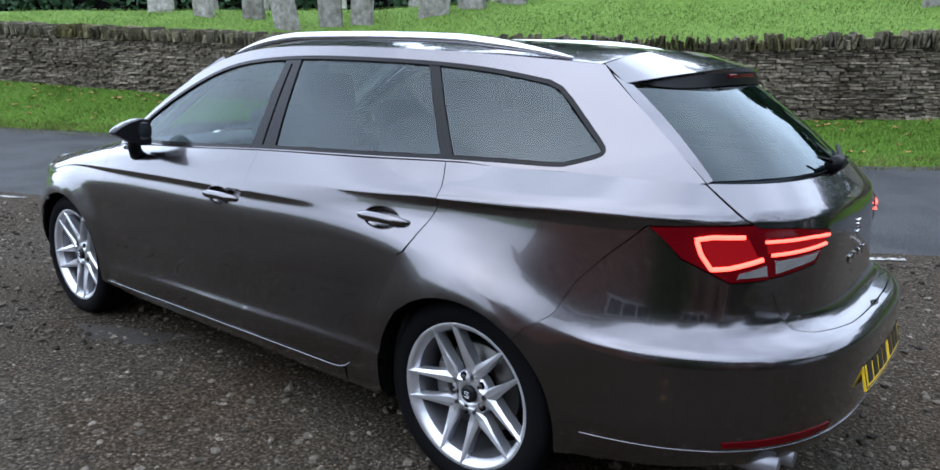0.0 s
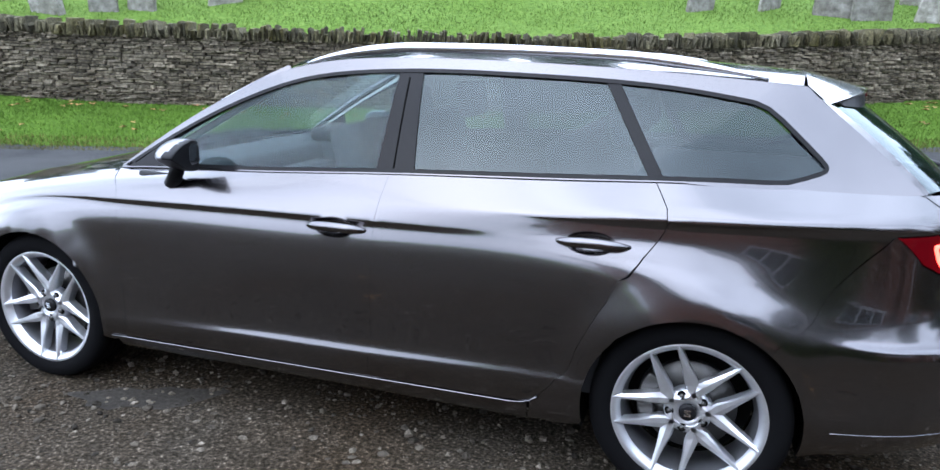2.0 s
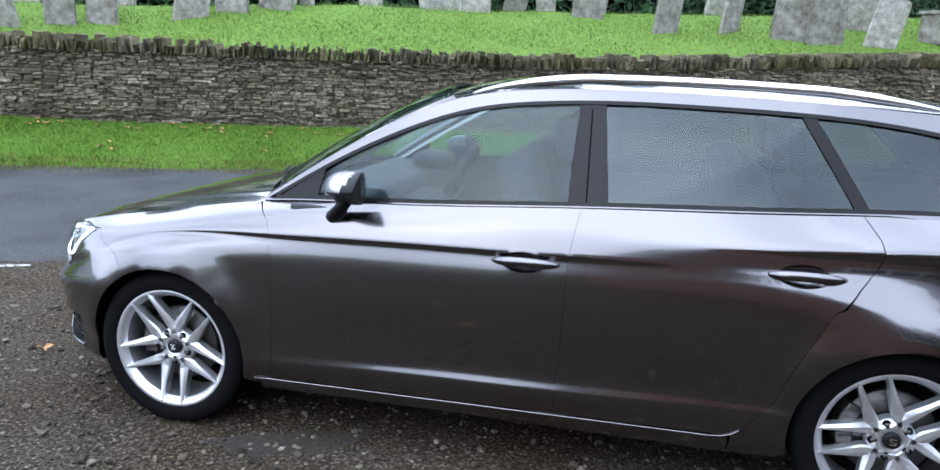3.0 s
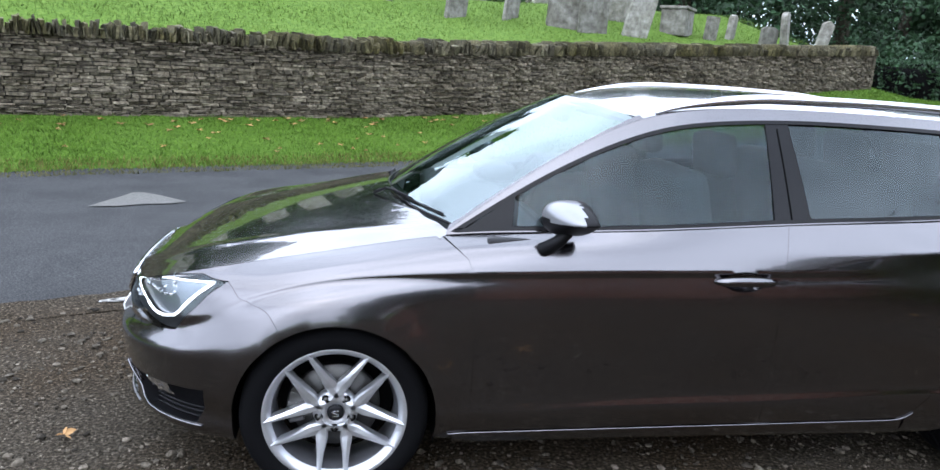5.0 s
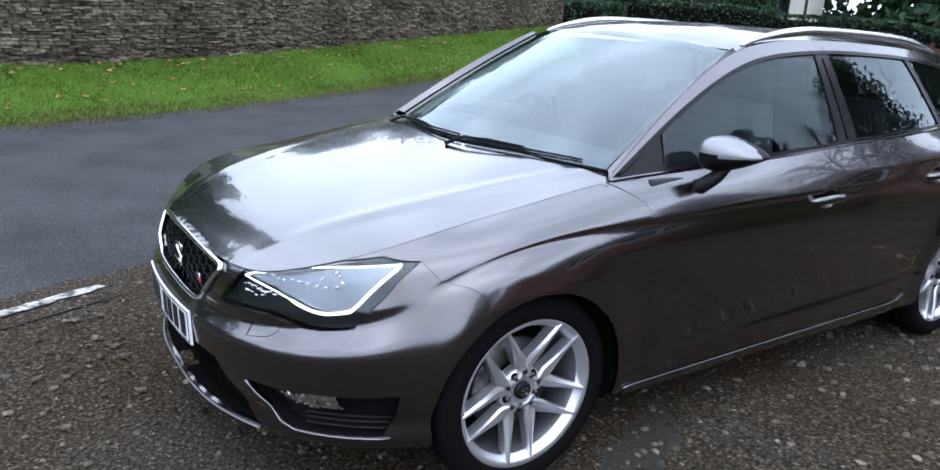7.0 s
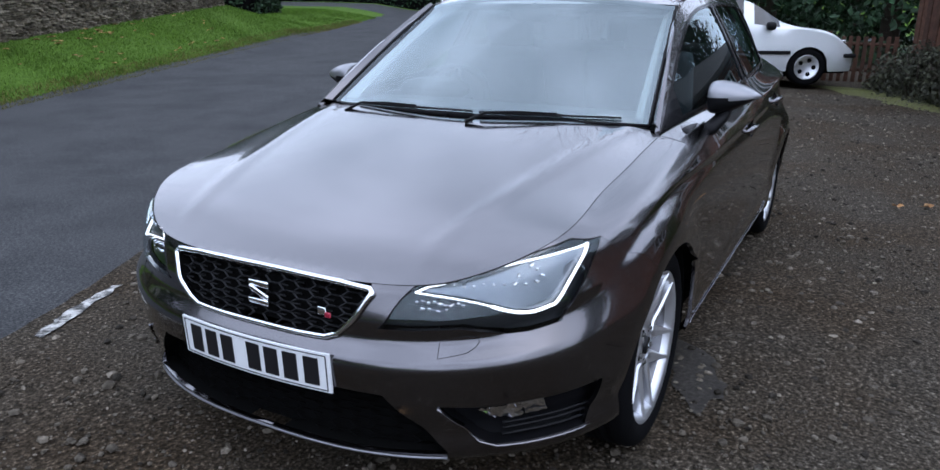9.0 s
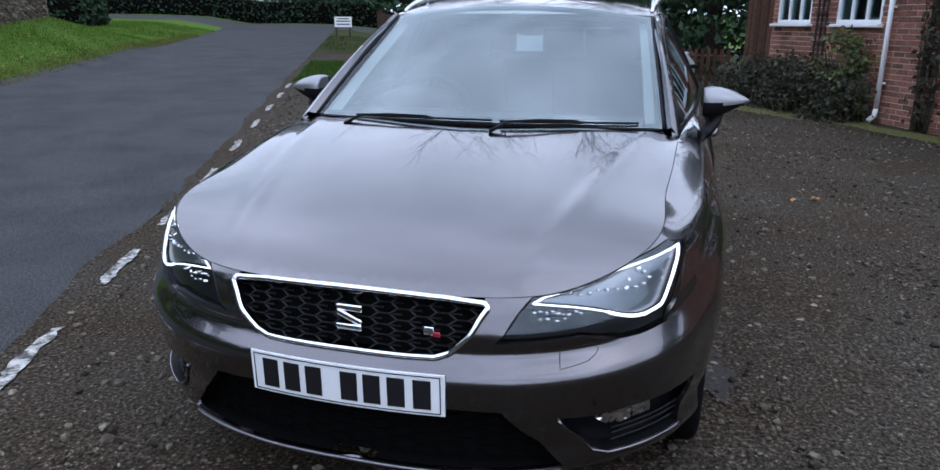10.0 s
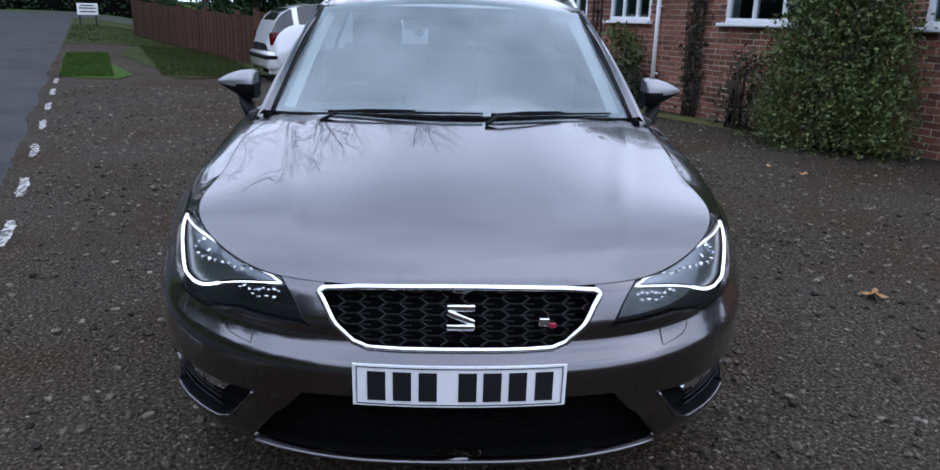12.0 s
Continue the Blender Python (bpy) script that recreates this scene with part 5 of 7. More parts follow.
washer = route(("f", 0.516, 0.553), ("f", 0.575, 0.566), ("f", 0.594, 0.563), ("f", 0.602, 0.551), ("f", 0.597, 0.540), ("f", 0.583, 0.528), ("f", 0.56, 0.522), ("f", 0.521, 0.514))
pair("washer_cover", tube([p for p in body(washer)], 0.0012, 4, closed=True), BLACK, car)

# fog lamp bays
bay = sheet(lambda q: body(q) * (1, 0.965, 1) + (0.045, 0, 0), route(*FOG), step=0.03, gap=-0.01, lip=0.0)
fog_bays = pair("fog_lamp_bay", joined(bay, wall_in(FOG, 0.05, 0.96)), BLACK, car, "black fog lamp bay with clear lamp")
random.seed(43)


def faceted(loop, deep, step, amount):
    """A lamp's bright reflector: a sheet behind the skin whose facets catch the light."""
    verts, faces = sheet(lambda q: body(q) * (1, 0.985, 1) + (deep, 0, 0), route(*loop), step=step, lip=0.0, gap=0.0)
    return [np.array(v) + np.array([random.uniform(-amount, amount) for _ in range(3)]) for v in verts], faces


fog_lamp = faceted([("f", 0.612, 0.366), ("f", 0.66, 0.371), ("f", 0.695, 0.376), ("f", 0.695, 0.334), ("f", 0.66, 0.329), ("f", 0.632, 0.334)], 0.016, 0.013, 0.004)
fog_lamp2 = faceted([("f", 0.700, 0.377), ("f", 0.742, 0.384), ("f", 0.742, 0.338), ("f", 0.700, 0.334)], 0.014, 0.011, 0.003)
fins = joined(*[tube(on_body([("f", 0.645, z), ("f", 0.69, z + 0.004), ("s", -0.45, z + 0.010)], -0.022, 5), 0.004, 4) for z in (0.275, 0.292, 0.308)])
blade_line = tube(on_body([("f", 0.522, 0.380), ("f", 0.562, 0.325), ("f", 0.60, 0.272), ("f", 0.64, 0.256), ("f", 0.70, 0.256), ("s", -0.44, 0.262)], 0.003, 6), 0.005, 6)
for ob, fn in zip(fog_bays, (lambda q: q, mirrored)):
    part("fog_lamp", fn(fog_lamp), CHROME, ob, "clear fog lamp with bright facets", smooth=False)
    part("corner_lens", fn(fog_lamp2), CHROME, ob, smooth=False)
    part("bay_slat", fn(fins), GLOSSBLACK, ob)
    part("bay_blade", fn(blade_line), PAINT, ob)

# wheels
def lathe(profile, n=72, flat_z=None):
    """Turns (radius, y) round the axle."""
    verts, faces = [], []
    for i in range(n):
        w = 2 * math.pi * i / n
        for r, y in profile:
            z = r * math.sin(w)
            verts.append((r * math.cos(w), y, max(z, flat_z) if flat_z else z))
    m = len(profile)
    for i in range(n):
        for k in range(m - 1):
            a, b = i * m + k, ((i + 1) % n) * m + k
            faces.append((a, a + 1, b + 1, b))
    return verts, faces


def spoke():
    """One forked spoke: two pointed arms that part from the hub."""
    arms = []
    for side in (-1, 1):
        secs = []
        root, tip = Vector((0.092 * math.sin(radians(9)), 0.092 * math.cos(radians(9)))), Vector((0.238 * math.sin(radians(25)), 0.238 * math.cos(radians(25))))
        for t in np.linspace(-0.36, 1, 12):
            at = root.lerp(tip, t)
            r, a = at.length, side * math.atan2(at.x, at.y)
            t = max(t, 0)
            wd = 0.027 + 0.022 * (1 - min(1.0, t / 0.42)) - 0.016 * max(0, t - 0.42) / 0.58
            y0 = -0.076 - 0.026 * t ** 0.9
            c, s_ = math.sin(a), math.cos(a)
            q = lambda off, y: (r * c + off * s_, y, r * s_ - off * c)
            crest = side * wd * 0.15
            secs.append([q(-wd / 2, y0 + 0.007), q(crest - wd * 0.22, y0), q(crest + wd * 0.22, y0), q(wd / 2, y0 + 0.007), q(wd / 2 * 0.8, y0 + 0.045), q(-wd / 2 * 0.8, y0 + 0.045)])
        arms.append(ruled(secs))
    return joined(*arms)


TYRE = lathe([(0.232, -0.080), (0.238, -0.100), (0.250, -0.108), (0.268, -0.1135), (0.285, -0.1125), (0.300, -0.106), (0.310, -0.098), (0.3165, -0.086), (0.3185, -0.06), (0.3185, -0.048), (0.3135, -0.047), (0.3135, -0.041), (0.3190, -0.040), (0.3190, -0.004), (0.3140, -0.003), (0.3140, 0.003), (0.3190, 0.004), (0.3190, 0.04), (0.3185, 0.06), (0.3165, 0.086), (0.300, 0.106), (0.268, 0.1135), (0.235, 0.09)], 96, -0.3125)
RIM = lathe([(0.226, 0.10), (0.205, 0.05), (0.200, -0.02), (0.214, -0.070), (0.226, -0.092), (0.2385, -0.1005), (0.246, -0.104), (0.2475, -0.100), (0.246, -0.092)], 96)
LIPRING = lathe([(0.214, -0.074), (0.2265, -0.0955), (0.2455, -0.1045), (0.2470, -0.101)], 96)
HUB = lathe([(0.0, -0.066), (0.030, -0.066), (0.034, -0.069), (0.042, -0.071), (0.068, -0.069), (0.076, -0.062), (0.078, -0.045), (0.078, -0.03)], 40)
CAPV = lathe([(0.0, -0.082), (0.022, -0.081), (0.028, -0.078), (0.029, -0.066)], 28)
DISC = lathe([(0.07, -0.012), (0.15, -0.012), (0.152, -0.006), (0.152, 0.012), (0.07, 0.012)], 48)
BARREL = lathe([(0.0, 0.06), (0.199, 0.06)], 40)


def caliper():
    bm = bmesh.new()
    for k in range(4):
        a = radians(150 + 14 * k)
        box(bm, (0.055, 0.07, 0.045), (0.138 * math.cos(a), -0.005, 0.138 * math.sin(a)), 0.008, Matrix.Rotation(-a, 4, "Y"))
    return bm


def wheel(m, spin, steer):
    """A forked-spoke alloy wheel with its tyre and brake, under the car."""
    w = part("wheel", RIM, ALLOYDARK, car, "silver forked-spoke alloy wheel")
    w.matrix_world = m
    turn = Matrix.Rotation(radians(spin), 4, "Y")
    part("tyre", TYRE, RUBBER, w, "low black tyre")
    part("rim_lip", LIPRING, ALLOY, w)
    part("hub", HUB, ALLOY, w)
    part("centre_cap", CAPV, GLOSSBLACK, w)
    part("barrel_back", BARREL, UNDER, w)
    part("brake_disc", DISC, STEEL, w)
    part("caliper", caliper(), STEEL, w)
    badge = boxes(((0.022, 0.004, 0.005), (0, -0.083, 0.009), 0.001), ((0.024, 0.004, 0.005), (0, -0.083, 0.0), 0.001, Matrix.Rotation(0.4, 4, "Y")), ((0.022, 0.004, 0.005), (0, -0.083, -0.009), 0.001))
    part("cap_badge", badge, CHROME, w, smooth=False)
    sp = spoke()
    me = None
    for k in range(5):
        ob = part("spoke", me or sp, ALLOY, w, smooth=False)
        me = ob.data
        ob.matrix_local = turn @ Matrix.Rotation(radians(72 * k), 4, "Y")
        a = radians(spin + 72 * k + 36)
        bolt = part("wheel_bolt", lathe([(0.0, -0.078), (0.007, -0.078), (0.0085, -0.071), (0.0085, -0.06)], 8), STEEL, w)
        bolt.location = (0.058 * math.sin(a), 0, 0.058 * math.cos(a))
        # flush near-black disc paints the shade of the bolt's recess
        shade_disc = part("bolt_shade_disc", lathe([(0.0, -0.0705), (0.0145, -0.0715), (0.0155, -0.066)], 14), UNDER, w)
        shade_disc.location = bolt.location
    return w


FRONT_Y, REAR_Y = 0.764, 0.752
wheel(pose(0, -FRONT_Y, 0.314), 2, 0)
wheel(pose(2.638, -REAR_Y, 0.314), 13, 0)
wheel(pose(0, FRONT_Y, 0.314, 0, 0, 180), 10, 0)
wheel(pose(2.638, REAR_Y, 0.314, 0, 0, 180), 30, 0)

# wheel arch liners, floor pan and inner structure
for hx, _ in HUBS:
    pts = [(hx + 0.352 * math.cos(a), 0.314 + 0.352 * math.sin(a)) for a in np.linspace(radians(-18), radians(198), 30)]
    outer = [max(-0.868, body([find("s", x, max(z, 0.21))])[0, 1] + 0.014) for x, z in pts]
    liner = strip_grid([(x, y, z) for (x, z), y in zip(pts, outer)], [(x, -0.50, z) for x, z in pts])
    wall = ([(x, -0.50, z) for x, z in pts], [tuple(range(30))])
    pair("arch_liner", joined(liner, wall), UNDER, car)
part("floor_pan", boxes(((1.60, 1.62, 0.10), (1.32, 0, 0.27))), UNDER, car, smooth=False)
part("underbody", boxes(((4.0, 0.95, 0.06), (1.35, 0, 0.235))), UNDER, car, smooth=False)
part("engine_block", boxes(((1.0, 0.94, 0.40), (-0.15, 0, 0.46))), UNDER, car, smooth=False)
part("radiator", boxes(((0.14, 0.84, 0.22), (-0.58, 0, 0.35))), UNDER, car, smooth=False)
part("boot_floor", boxes(((0.36, 1.10, 0.66), (3.18, 0, 0.62))), UNDER, car, smooth=False)
part("bulkhead", boxes(((0.05, 1.5, 0.55), (0.42, 0, 0.60))), UNDER, car, smooth=False)
pair("door_card", boxes(((1.85, 0.03, 0.62), (1.42, -0.79, 0.62), 0.01)), INTERIOR, car, smooth=False)

# cabin
part("dashboard", boxes(((0.36, 1.36, 0.18), (0.56, 0, 0.86), 0.05), ((0.22, 0.30, 0.20), (0.70, 0.36, 0.86), 0.04), ((0.28, 0.34, 0.16), (0.70, 0.0, 0.80), 0.03)), INTERIOR, car)
wheel_c, tilt = Vector((0.86, 0.37, 0.90)), Matrix.Rotation(radians(-65), 3, "Y")
rim_pts = [wheel_c + tilt @ Vector((0.185 * math.cos(a), 0.185 * math.sin(a), 0)) for a in np.linspace(0, 2 * math.pi, 30)[:-1]]
sw = part("steering_wheel", tube(rim_pts, 0.016, 8, closed=True), BLACK, car)
part("steering_boss", joined(*[tube([wheel_c + Vector((-0.02, 0, 0)), wheel_c + tilt @ Vector((0.17 * math.cos(a), 0.17 * math.sin(a), 0))], [0.05, 0.014], 8) for a in (math.pi / 2, -math.pi / 2, 0.0)]), BLACK, sw)
part("instrument_hood", superellipsoid((0.72, 0.37, 0.985), (0.10, 0.16, 0.05), 0.8, 0.8, lambda p: p), BLACK, car)


def seat(x, y, w):
    ob = part("seat", boxes(((0.50, w, 0.16), (x - 0.22, y, 0.52), 0.05), ((0.14, w, 0.62), (x + 0.08, y, 0.84), 0.05, Matrix.Rotation(radians(-14), 4, "Y"))), INTERIOR, car)
    n = 1 if w < 0.6 else 3
    for k in range(n):
        yy = y + (k - (n - 1) / 2) * 0.42
        part("headrest", boxes(((0.09, 0.25, 0.17), (x + 0.20, yy, 1.20), 0.035, Matrix.Rotation(radians(-8), 4, "Y"))), INTERIOR, ob)
    return ob


seat(1.28, -0.37, 0.50)
seat(1.28, 0.37, 0.50)
seat(2.12, 0.0, 1.26)
part("interior_mirror", superellipsoid((0.93, 0.0, 1.30), (0.02, 0.11, 0.03), 0.6, 0.6, lambda p: p, 16, 8), BLACK, car)
part("headlining", sheet(lambda q: roof(q) - (0, 0, 0.04), roof_loop, step=0.12, half=True, gap=0.03, lip=0.0), INTERIOR, car)
part("boot_cover", boxes(((0.98, 1.12, 0.03), (2.85, 0, 0.985), 0.01)), INTERIOR, car)

# ---- things round the yard ----
def scatter_leaves(centres, size, spread=0.0, long=1.6):
    """Small leaf blades, each folded along its middle, at the given places."""
    c = np.asarray(centres, float)
    n = len(c)
    a = np.random.normal(size=(n, 3))
    a /= np.linalg.norm(a, axis=1, keepdims=True)
    b = np.cross(a, np.random.normal(size=(n, 3)))
    b /= np.linalg.norm(b, axis=1, keepdims=True)
    w = np.cross(a, b)
    k = size * np.random.uniform(0.6, 1.3, (n, 1))
    tip, tail = c + a * k * long / 2, c - a * k * long / 2
    l, r = c + b * k * 0.5 + w * k * 0.12, c - b * k * 0.5 + w * k * 0.12
    verts = np.stack([tail, l, tip, r], 1).reshape(-1, 3)
    faces = [f for i in range(0, 4 * n, 4) for f in ((i, i + 1, i + 2), (i, i + 2, i + 3))]
    return verts.tolist(), faces


def limb(out, start, way, length, radius, depth, twist, forks=3, wander=0.25, sides=6, droop=0.0):
    """Grows one limb and, from it, thinner ones."""
    pts, rad, p, d = [], [], Vector(start), Vector(way).normalized()
    steps = max(3, int(length / 0.35)) if depth > 1 else 3
    steps = min(steps, 9)
    for k in range(steps + 1):
        pts.append(p.copy())
        rad.append(max(0.004, radius * (1 - 0.62 * k / steps)))
        d = (d + wander * Vector((random.uniform(-1, 1), random.uniform(-1, 1), random.uniform(-0.6, 0.9))) * 0.5 + Vector((0, 0, -droop))).normalized()
        p = p + d * (length / steps)
    out.append(tube(pts, rad, sides))
    if depth <= 0:
        return
    for k in range(forks + (1 if depth > 2 else 2)):
        t = random.uniform(0.35, 1.0)
        i = min(int(t * steps), steps - 1)
        side = Vector((random.uniform(-1, 1), random.uniform(-1, 1), random.uniform(-0.1, 0.8))).normalized()
        limb(out, pts[i], (d * 0.55 + side * 0.85), length * random.uniform(0.45, 0.7), rad[i] * 0.62, depth - 1, twist, forks, wander, max(3, sides - 1), droop)


def bare_tree(s, n, height, seed, label):
    random.seed(seed)
    out = []
    thing = empty("bare_tree", label, "tree", "leafless trees", Matrix.Translation(place(s, n, land(s, n) - 0.1)))
    trunk = tube([(0, 0, 0), (0.05, 0.02, height * 0.12), (0.1, -0.05, height * 0.25), (0.0, 0.0, height * 0.4)], [0.34, 0.26, 0.22, 0.17], 10)
    part("trunk", trunk, BARK, thing)
    for k in range(9):
        w = 2 * math.pi * k / 9 + random.uniform(-0.3, 0.3)
        z = height * random.uniform(0.2, 0.4)
        limb(out, (0, 0, z), (math.cos(w), math.sin(w), random.uniform(0.5, 1.3)), height * random.uniform(0.34, 0.5), 0.15, 3, 0, 3)
    tagged(part("crown", joined(*out), BARK, thing), kind="stuff")
    return thing


def evergreen(name, s, n, height, radius, seed, material, label, count, size, taper=0.75, skirt=0.05, group="evergreen trees"):
    """Evergreen tree: trunk, limbs and an uneven crown of small sprays with gaps."""
    np.random.seed(seed), random.seed(seed)
    thing = empty(name, label, "tree", group, Matrix.Translation(place(s, n, land(s, n) - 0.05)))
    part("trunk", tube([(0, 0, 0), (0.03, 0.05, height * 0.5), (0, 0, height * 0.95)], [radius * 0.10, radius * 0.07, 0.03], 8), BARK, thing)
    pts = []
    clumps = max(20, count // 55)
    for _ in range(clumps):
        t = random.random() ** 0.8
        z = height * (skirt + (1 - skirt) * t)
        r = radius * (1 - taper * t) * random.uniform(0.45, 1.08)
        w = random.uniform(0, 2 * math.pi)
        c = np.array([r * math.cos(w), r * math.sin(w), z])
        pts.append(c + np.random.normal(size=(55, 3)) * np.array([0.13, 0.13, 0.09]) * radius)
    tagged(part("crown", scatter_leaves(np.concatenate(pts), size), material, thing, smooth=False), kind="stuff")
    return thing


bare_tree(15.3, -4.1, 13.2, 5, "tall leafless tree with spreading branches")
bare_tree(12.2, -15.0, 11.5, 8, "tall leafless tree behind the bungalow")
bare_tree(38, -4, 11.0, 13, "bare leafless tree beside the lane")
EVERGREEN = HEDGELEAF
for s, n, h, r, sd in ((-19, 30, 11, 3.4, 61), (-13, 29.5, 12, 3.6, 62), (-7.5, 31, 10.5, 3.2, 63), (-2, 30, 12.5, 3.8, 64), (3.5, 30.5, 11.5, 3.4, 65), (8.5, 29.5, 14, 4.0, 66), (14, 31, 9.5, 3.2, 67), (20, 32, 8.5, 3.2, 68)):
    evergreen("churchyard_tree", s, n, h, r, sd, EVERGREEN, "tall dark evergreen tree behind the churchyard", 6500, 0.42, 0.7, 0.0)
for s, n, h, r, sd in ((18.5, -9.5, 7.5, 2.6, 1), (22.5, -7.5, 8.5, 2.8, 2), (27, -4.5, 8.0, 2.6, 3), (15.6, -14.6, 11.0, 2.9, 4), (25, -11, 9, 3, 5), (19, 16, 8.0, 3.4, 6), (24.5, 19, 9.0, 3.6, 7), (30, 17, 9.0, 3.6, 8), (21, 24, 9.0, 4.0, 9), (35, 24, 9, 4, 10), (47, -8, 10, 4, 12), (41, 15.5, 8, 3, 13), (52, 16, 10, 4, 14), (30.5, -9, 9, 3.2, 15), (42.3, 9.0, 4.2, 1.7, 16), (42.6, 16.6, 4.6, 1.8, 17)):
    evergreen("yew_tree", s, n, h, r, sd, EVERGREEN, "dense dark green evergreen tree", 15000, 0.135, 0.62, 0.0)


def hedge(name, s0, n0, s1, n1, width, height, count, material, label, size=0.09, group="clipped hedges"):
    """A clipped hedge: near-black core painted for the shade inside, and a skin of small leaves."""
    a, b = place(s0, n0), place(s1, n1)
    d, cross = (b - a), Vector((-(b - a).y, (b - a).x, 0)).normalized()
    thing = empty(name, label, "hedge", group)
    bm = bmesh.new()
    secs = []
    m = max(6, int(d.length / 1.2))
    for i in range(m + 1):
        p = a + d * i / m
        s, n = p.dot(ALONG), p.dot(ACROSS)
        z, wob = land(s, n) - 0.05, 0.9 + 0.12 * noise.noise(Vector((i * 0.7, 1, 2)))
        secs.append([bm.verts.new(p + cross * y * width * wob + Vector((0, 0, z + h * height * wob))) for y, h in ((-0.42, 0), (-0.46, 0.8), (-0.3, 0.95), (0.3, 0.95), (0.46, 0.8), (0.42, 0))])
    for q, r in zip(secs, secs[1:]):
        for k in range(5):
            bm.faces.new((q[k], q[k + 1], r[k + 1], r[k]))
    bm.faces.new(secs[0])
    bm.faces.new(secs[-1][::-1])
    bmesh.ops.recalc_face_normals(bm, faces=bm.faces)
    # near-black block stands in for the shade between the leaves
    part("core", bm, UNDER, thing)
    u = np.random.rand(count)
    face = np.random.rand(count)
    y = np.where(face < 0.42, -0.5, np.where(face < 0.6, 0.5, np.random.uniform(-0.5, 0.5, count))) * width
    h = np.where(face < 0.6, np.random.rand(count), 1.0) * height
    pts = []
    for k in range(count):
        p = a + d * float(u[k]) + cross * float(y[k])
        bump = 0.06 * noise.noise(Vector((u[k] * d.length * 1.2, h[k] * 2, y[k])))
        s, n = p.dot(ALONG), p.dot(ACROSS)
        pts.append(p + cross * bump + Vector((0, 0, land(s, n) + float(h[k]) * (1 + bump))))
    for end in (0.0, 1.0):
        for _ in range(700):
            p = a + d * end + cross * float(np.random.uniform(-0.5, 0.5)) * width + d.normalized() * float(np.random.uniform(-0.05, 0.05))
            pts.append(p + Vector((0, 0, land(p.dot(ALONG), p.dot(ACROSS)) + float(np.random.rand()) * height)))
    tagged(part("foliage", scatter_leaves(np.array(pts), size), material, thing, smooth=False), kind="stuff")
    return thing


np.random.seed(21)
hedge("hedge", 23.5, 8.9, 27.5, 26, 1.4, 1.15, 9000, HEDGELEAF, "clipped dark green hedge beyond the wall")
for k, (s0, n0, s1, n1) in enumerate(((-40, 25, -8, 26), (-8, 26, 14, 25), (14, 25, 34, 29))):
    hedge("tall_hedge", s0, n0, s1, n1, 2.5, 5.0, 9000, HEDGELEAF, "tall dark evergreen screen behind the churchyard", 0.30)
for s, n, h, r, sd in ((-6.5, -19, 8, 2.8, 71), (-1.0, -18.5, 7.5, 2.6, 72), (5.0, -19.5, 8.5, 2.8, 73), (9.5, -18.5, 10.5, 3.0, 74)):
    evergreen("garden_tree", s, n, h, r, sd, EVERGREEN, "dark evergreen tree behind the bungalow", 6500, 0.36, 0.65, 0.0)
for s, n, h, r, sd in ((58, 3, 13, 5, 51), (61, 11, 14, 5.5, 52), (58, 19, 13, 5, 53), (51, 26, 11, 4.5, 54), (50, 0, 10, 3.6, 55), (60, 28, 14, 5, 56)):
    evergreen("yew_tree", s, n, h, r, sd, EVERGREEN, "tall dark evergreen tree behind the timbered house", 7000, 0.42, 0.5, 0.0)
hedge("hedge", 37.5, -14, 37.5, 26, 1.3, 1.25, 16000, HEDGELEAF, "long clipped hedge at the junction", 0.11)

# timbered house behind the junction hedge
def timbered_house(s, n0, n1):
    thing = empty("timbered_house", "cream rendered house with black timbers and dark roof", "house")
    m = stand(s, 0, land(s, 5))
    w = part("wall", boxes(((5, n1 - n0, 4.6), (2.5, (n0 + n1) / 2, 2.3))), RENDER, thing, smooth=False)
    w.matrix_world = m
    rf = part("roof", ([(-0.5, n0 - 0.5, 4.4), (-0.5, n1 + 0.5, 4.4), (2.5, n1 + 0.5, 7.6), (2.5, n0 - 0.5, 7.6), (5.5, n0 - 0.5, 4.4), (5.5, n1 + 0.5, 4.4)], [(0, 1, 2, 3), (3, 2, 5, 4), (0, 3, 4), (1, 5, 2), (0, 4, 5, 1)]), ROOFTILE, thing, smooth=False)
    rf.matrix_world = m
    for c in np.arange(n0 + 0.15, n1, 0.95):
        t = part("timber", boxes(((0.08, 0.16, 4.5), (-0.03, float(c), 2.25), 0.01)), TIMBER, w, smooth=False)
    for z in (0.9, 2.35, 3.4):
        part("timber", boxes(((0.07, n1 - n0, 0.16), (-0.03, (n0 + n1) / 2, z), 0.01)), TIMBER, w, smooth=False)
    for c in np.arange(n0 + 1.1, n1 - 1, 2.85):
        for z in (1.65, 2.9):
            win = part("window", boxes(((0.06, 1.1, 0.85), (-0.055, float(c) + 0.5, z), 0.01)), DARKPANE, thing, smooth=False)
            win.matrix_world = m
            part("window_frame", boxes(((0.05, 0.07, 0.9), (-0.075, float(c) + 0.5, z)), ((0.05, 1.15, 0.06), (-0.075, float(c) + 0.5, z + 0.43)), ((0.05, 1.15, 0.06), (-0.075, float(c) + 0.5, z - 0.43))), TIMBER, win, smooth=False)
    porch = part("porch", boxes(((1.6, 2.6, 0.25), (-0.9, n0 + 5.4, 2.75)), ((0.2, 2.4, 2.7), (-0.1, n0 + 5.4, 1.35))), ROOFTILE, thing, smooth=False)
    porch.matrix_world = m
    return thing


timbered_house(45, 6.2, 19.7)

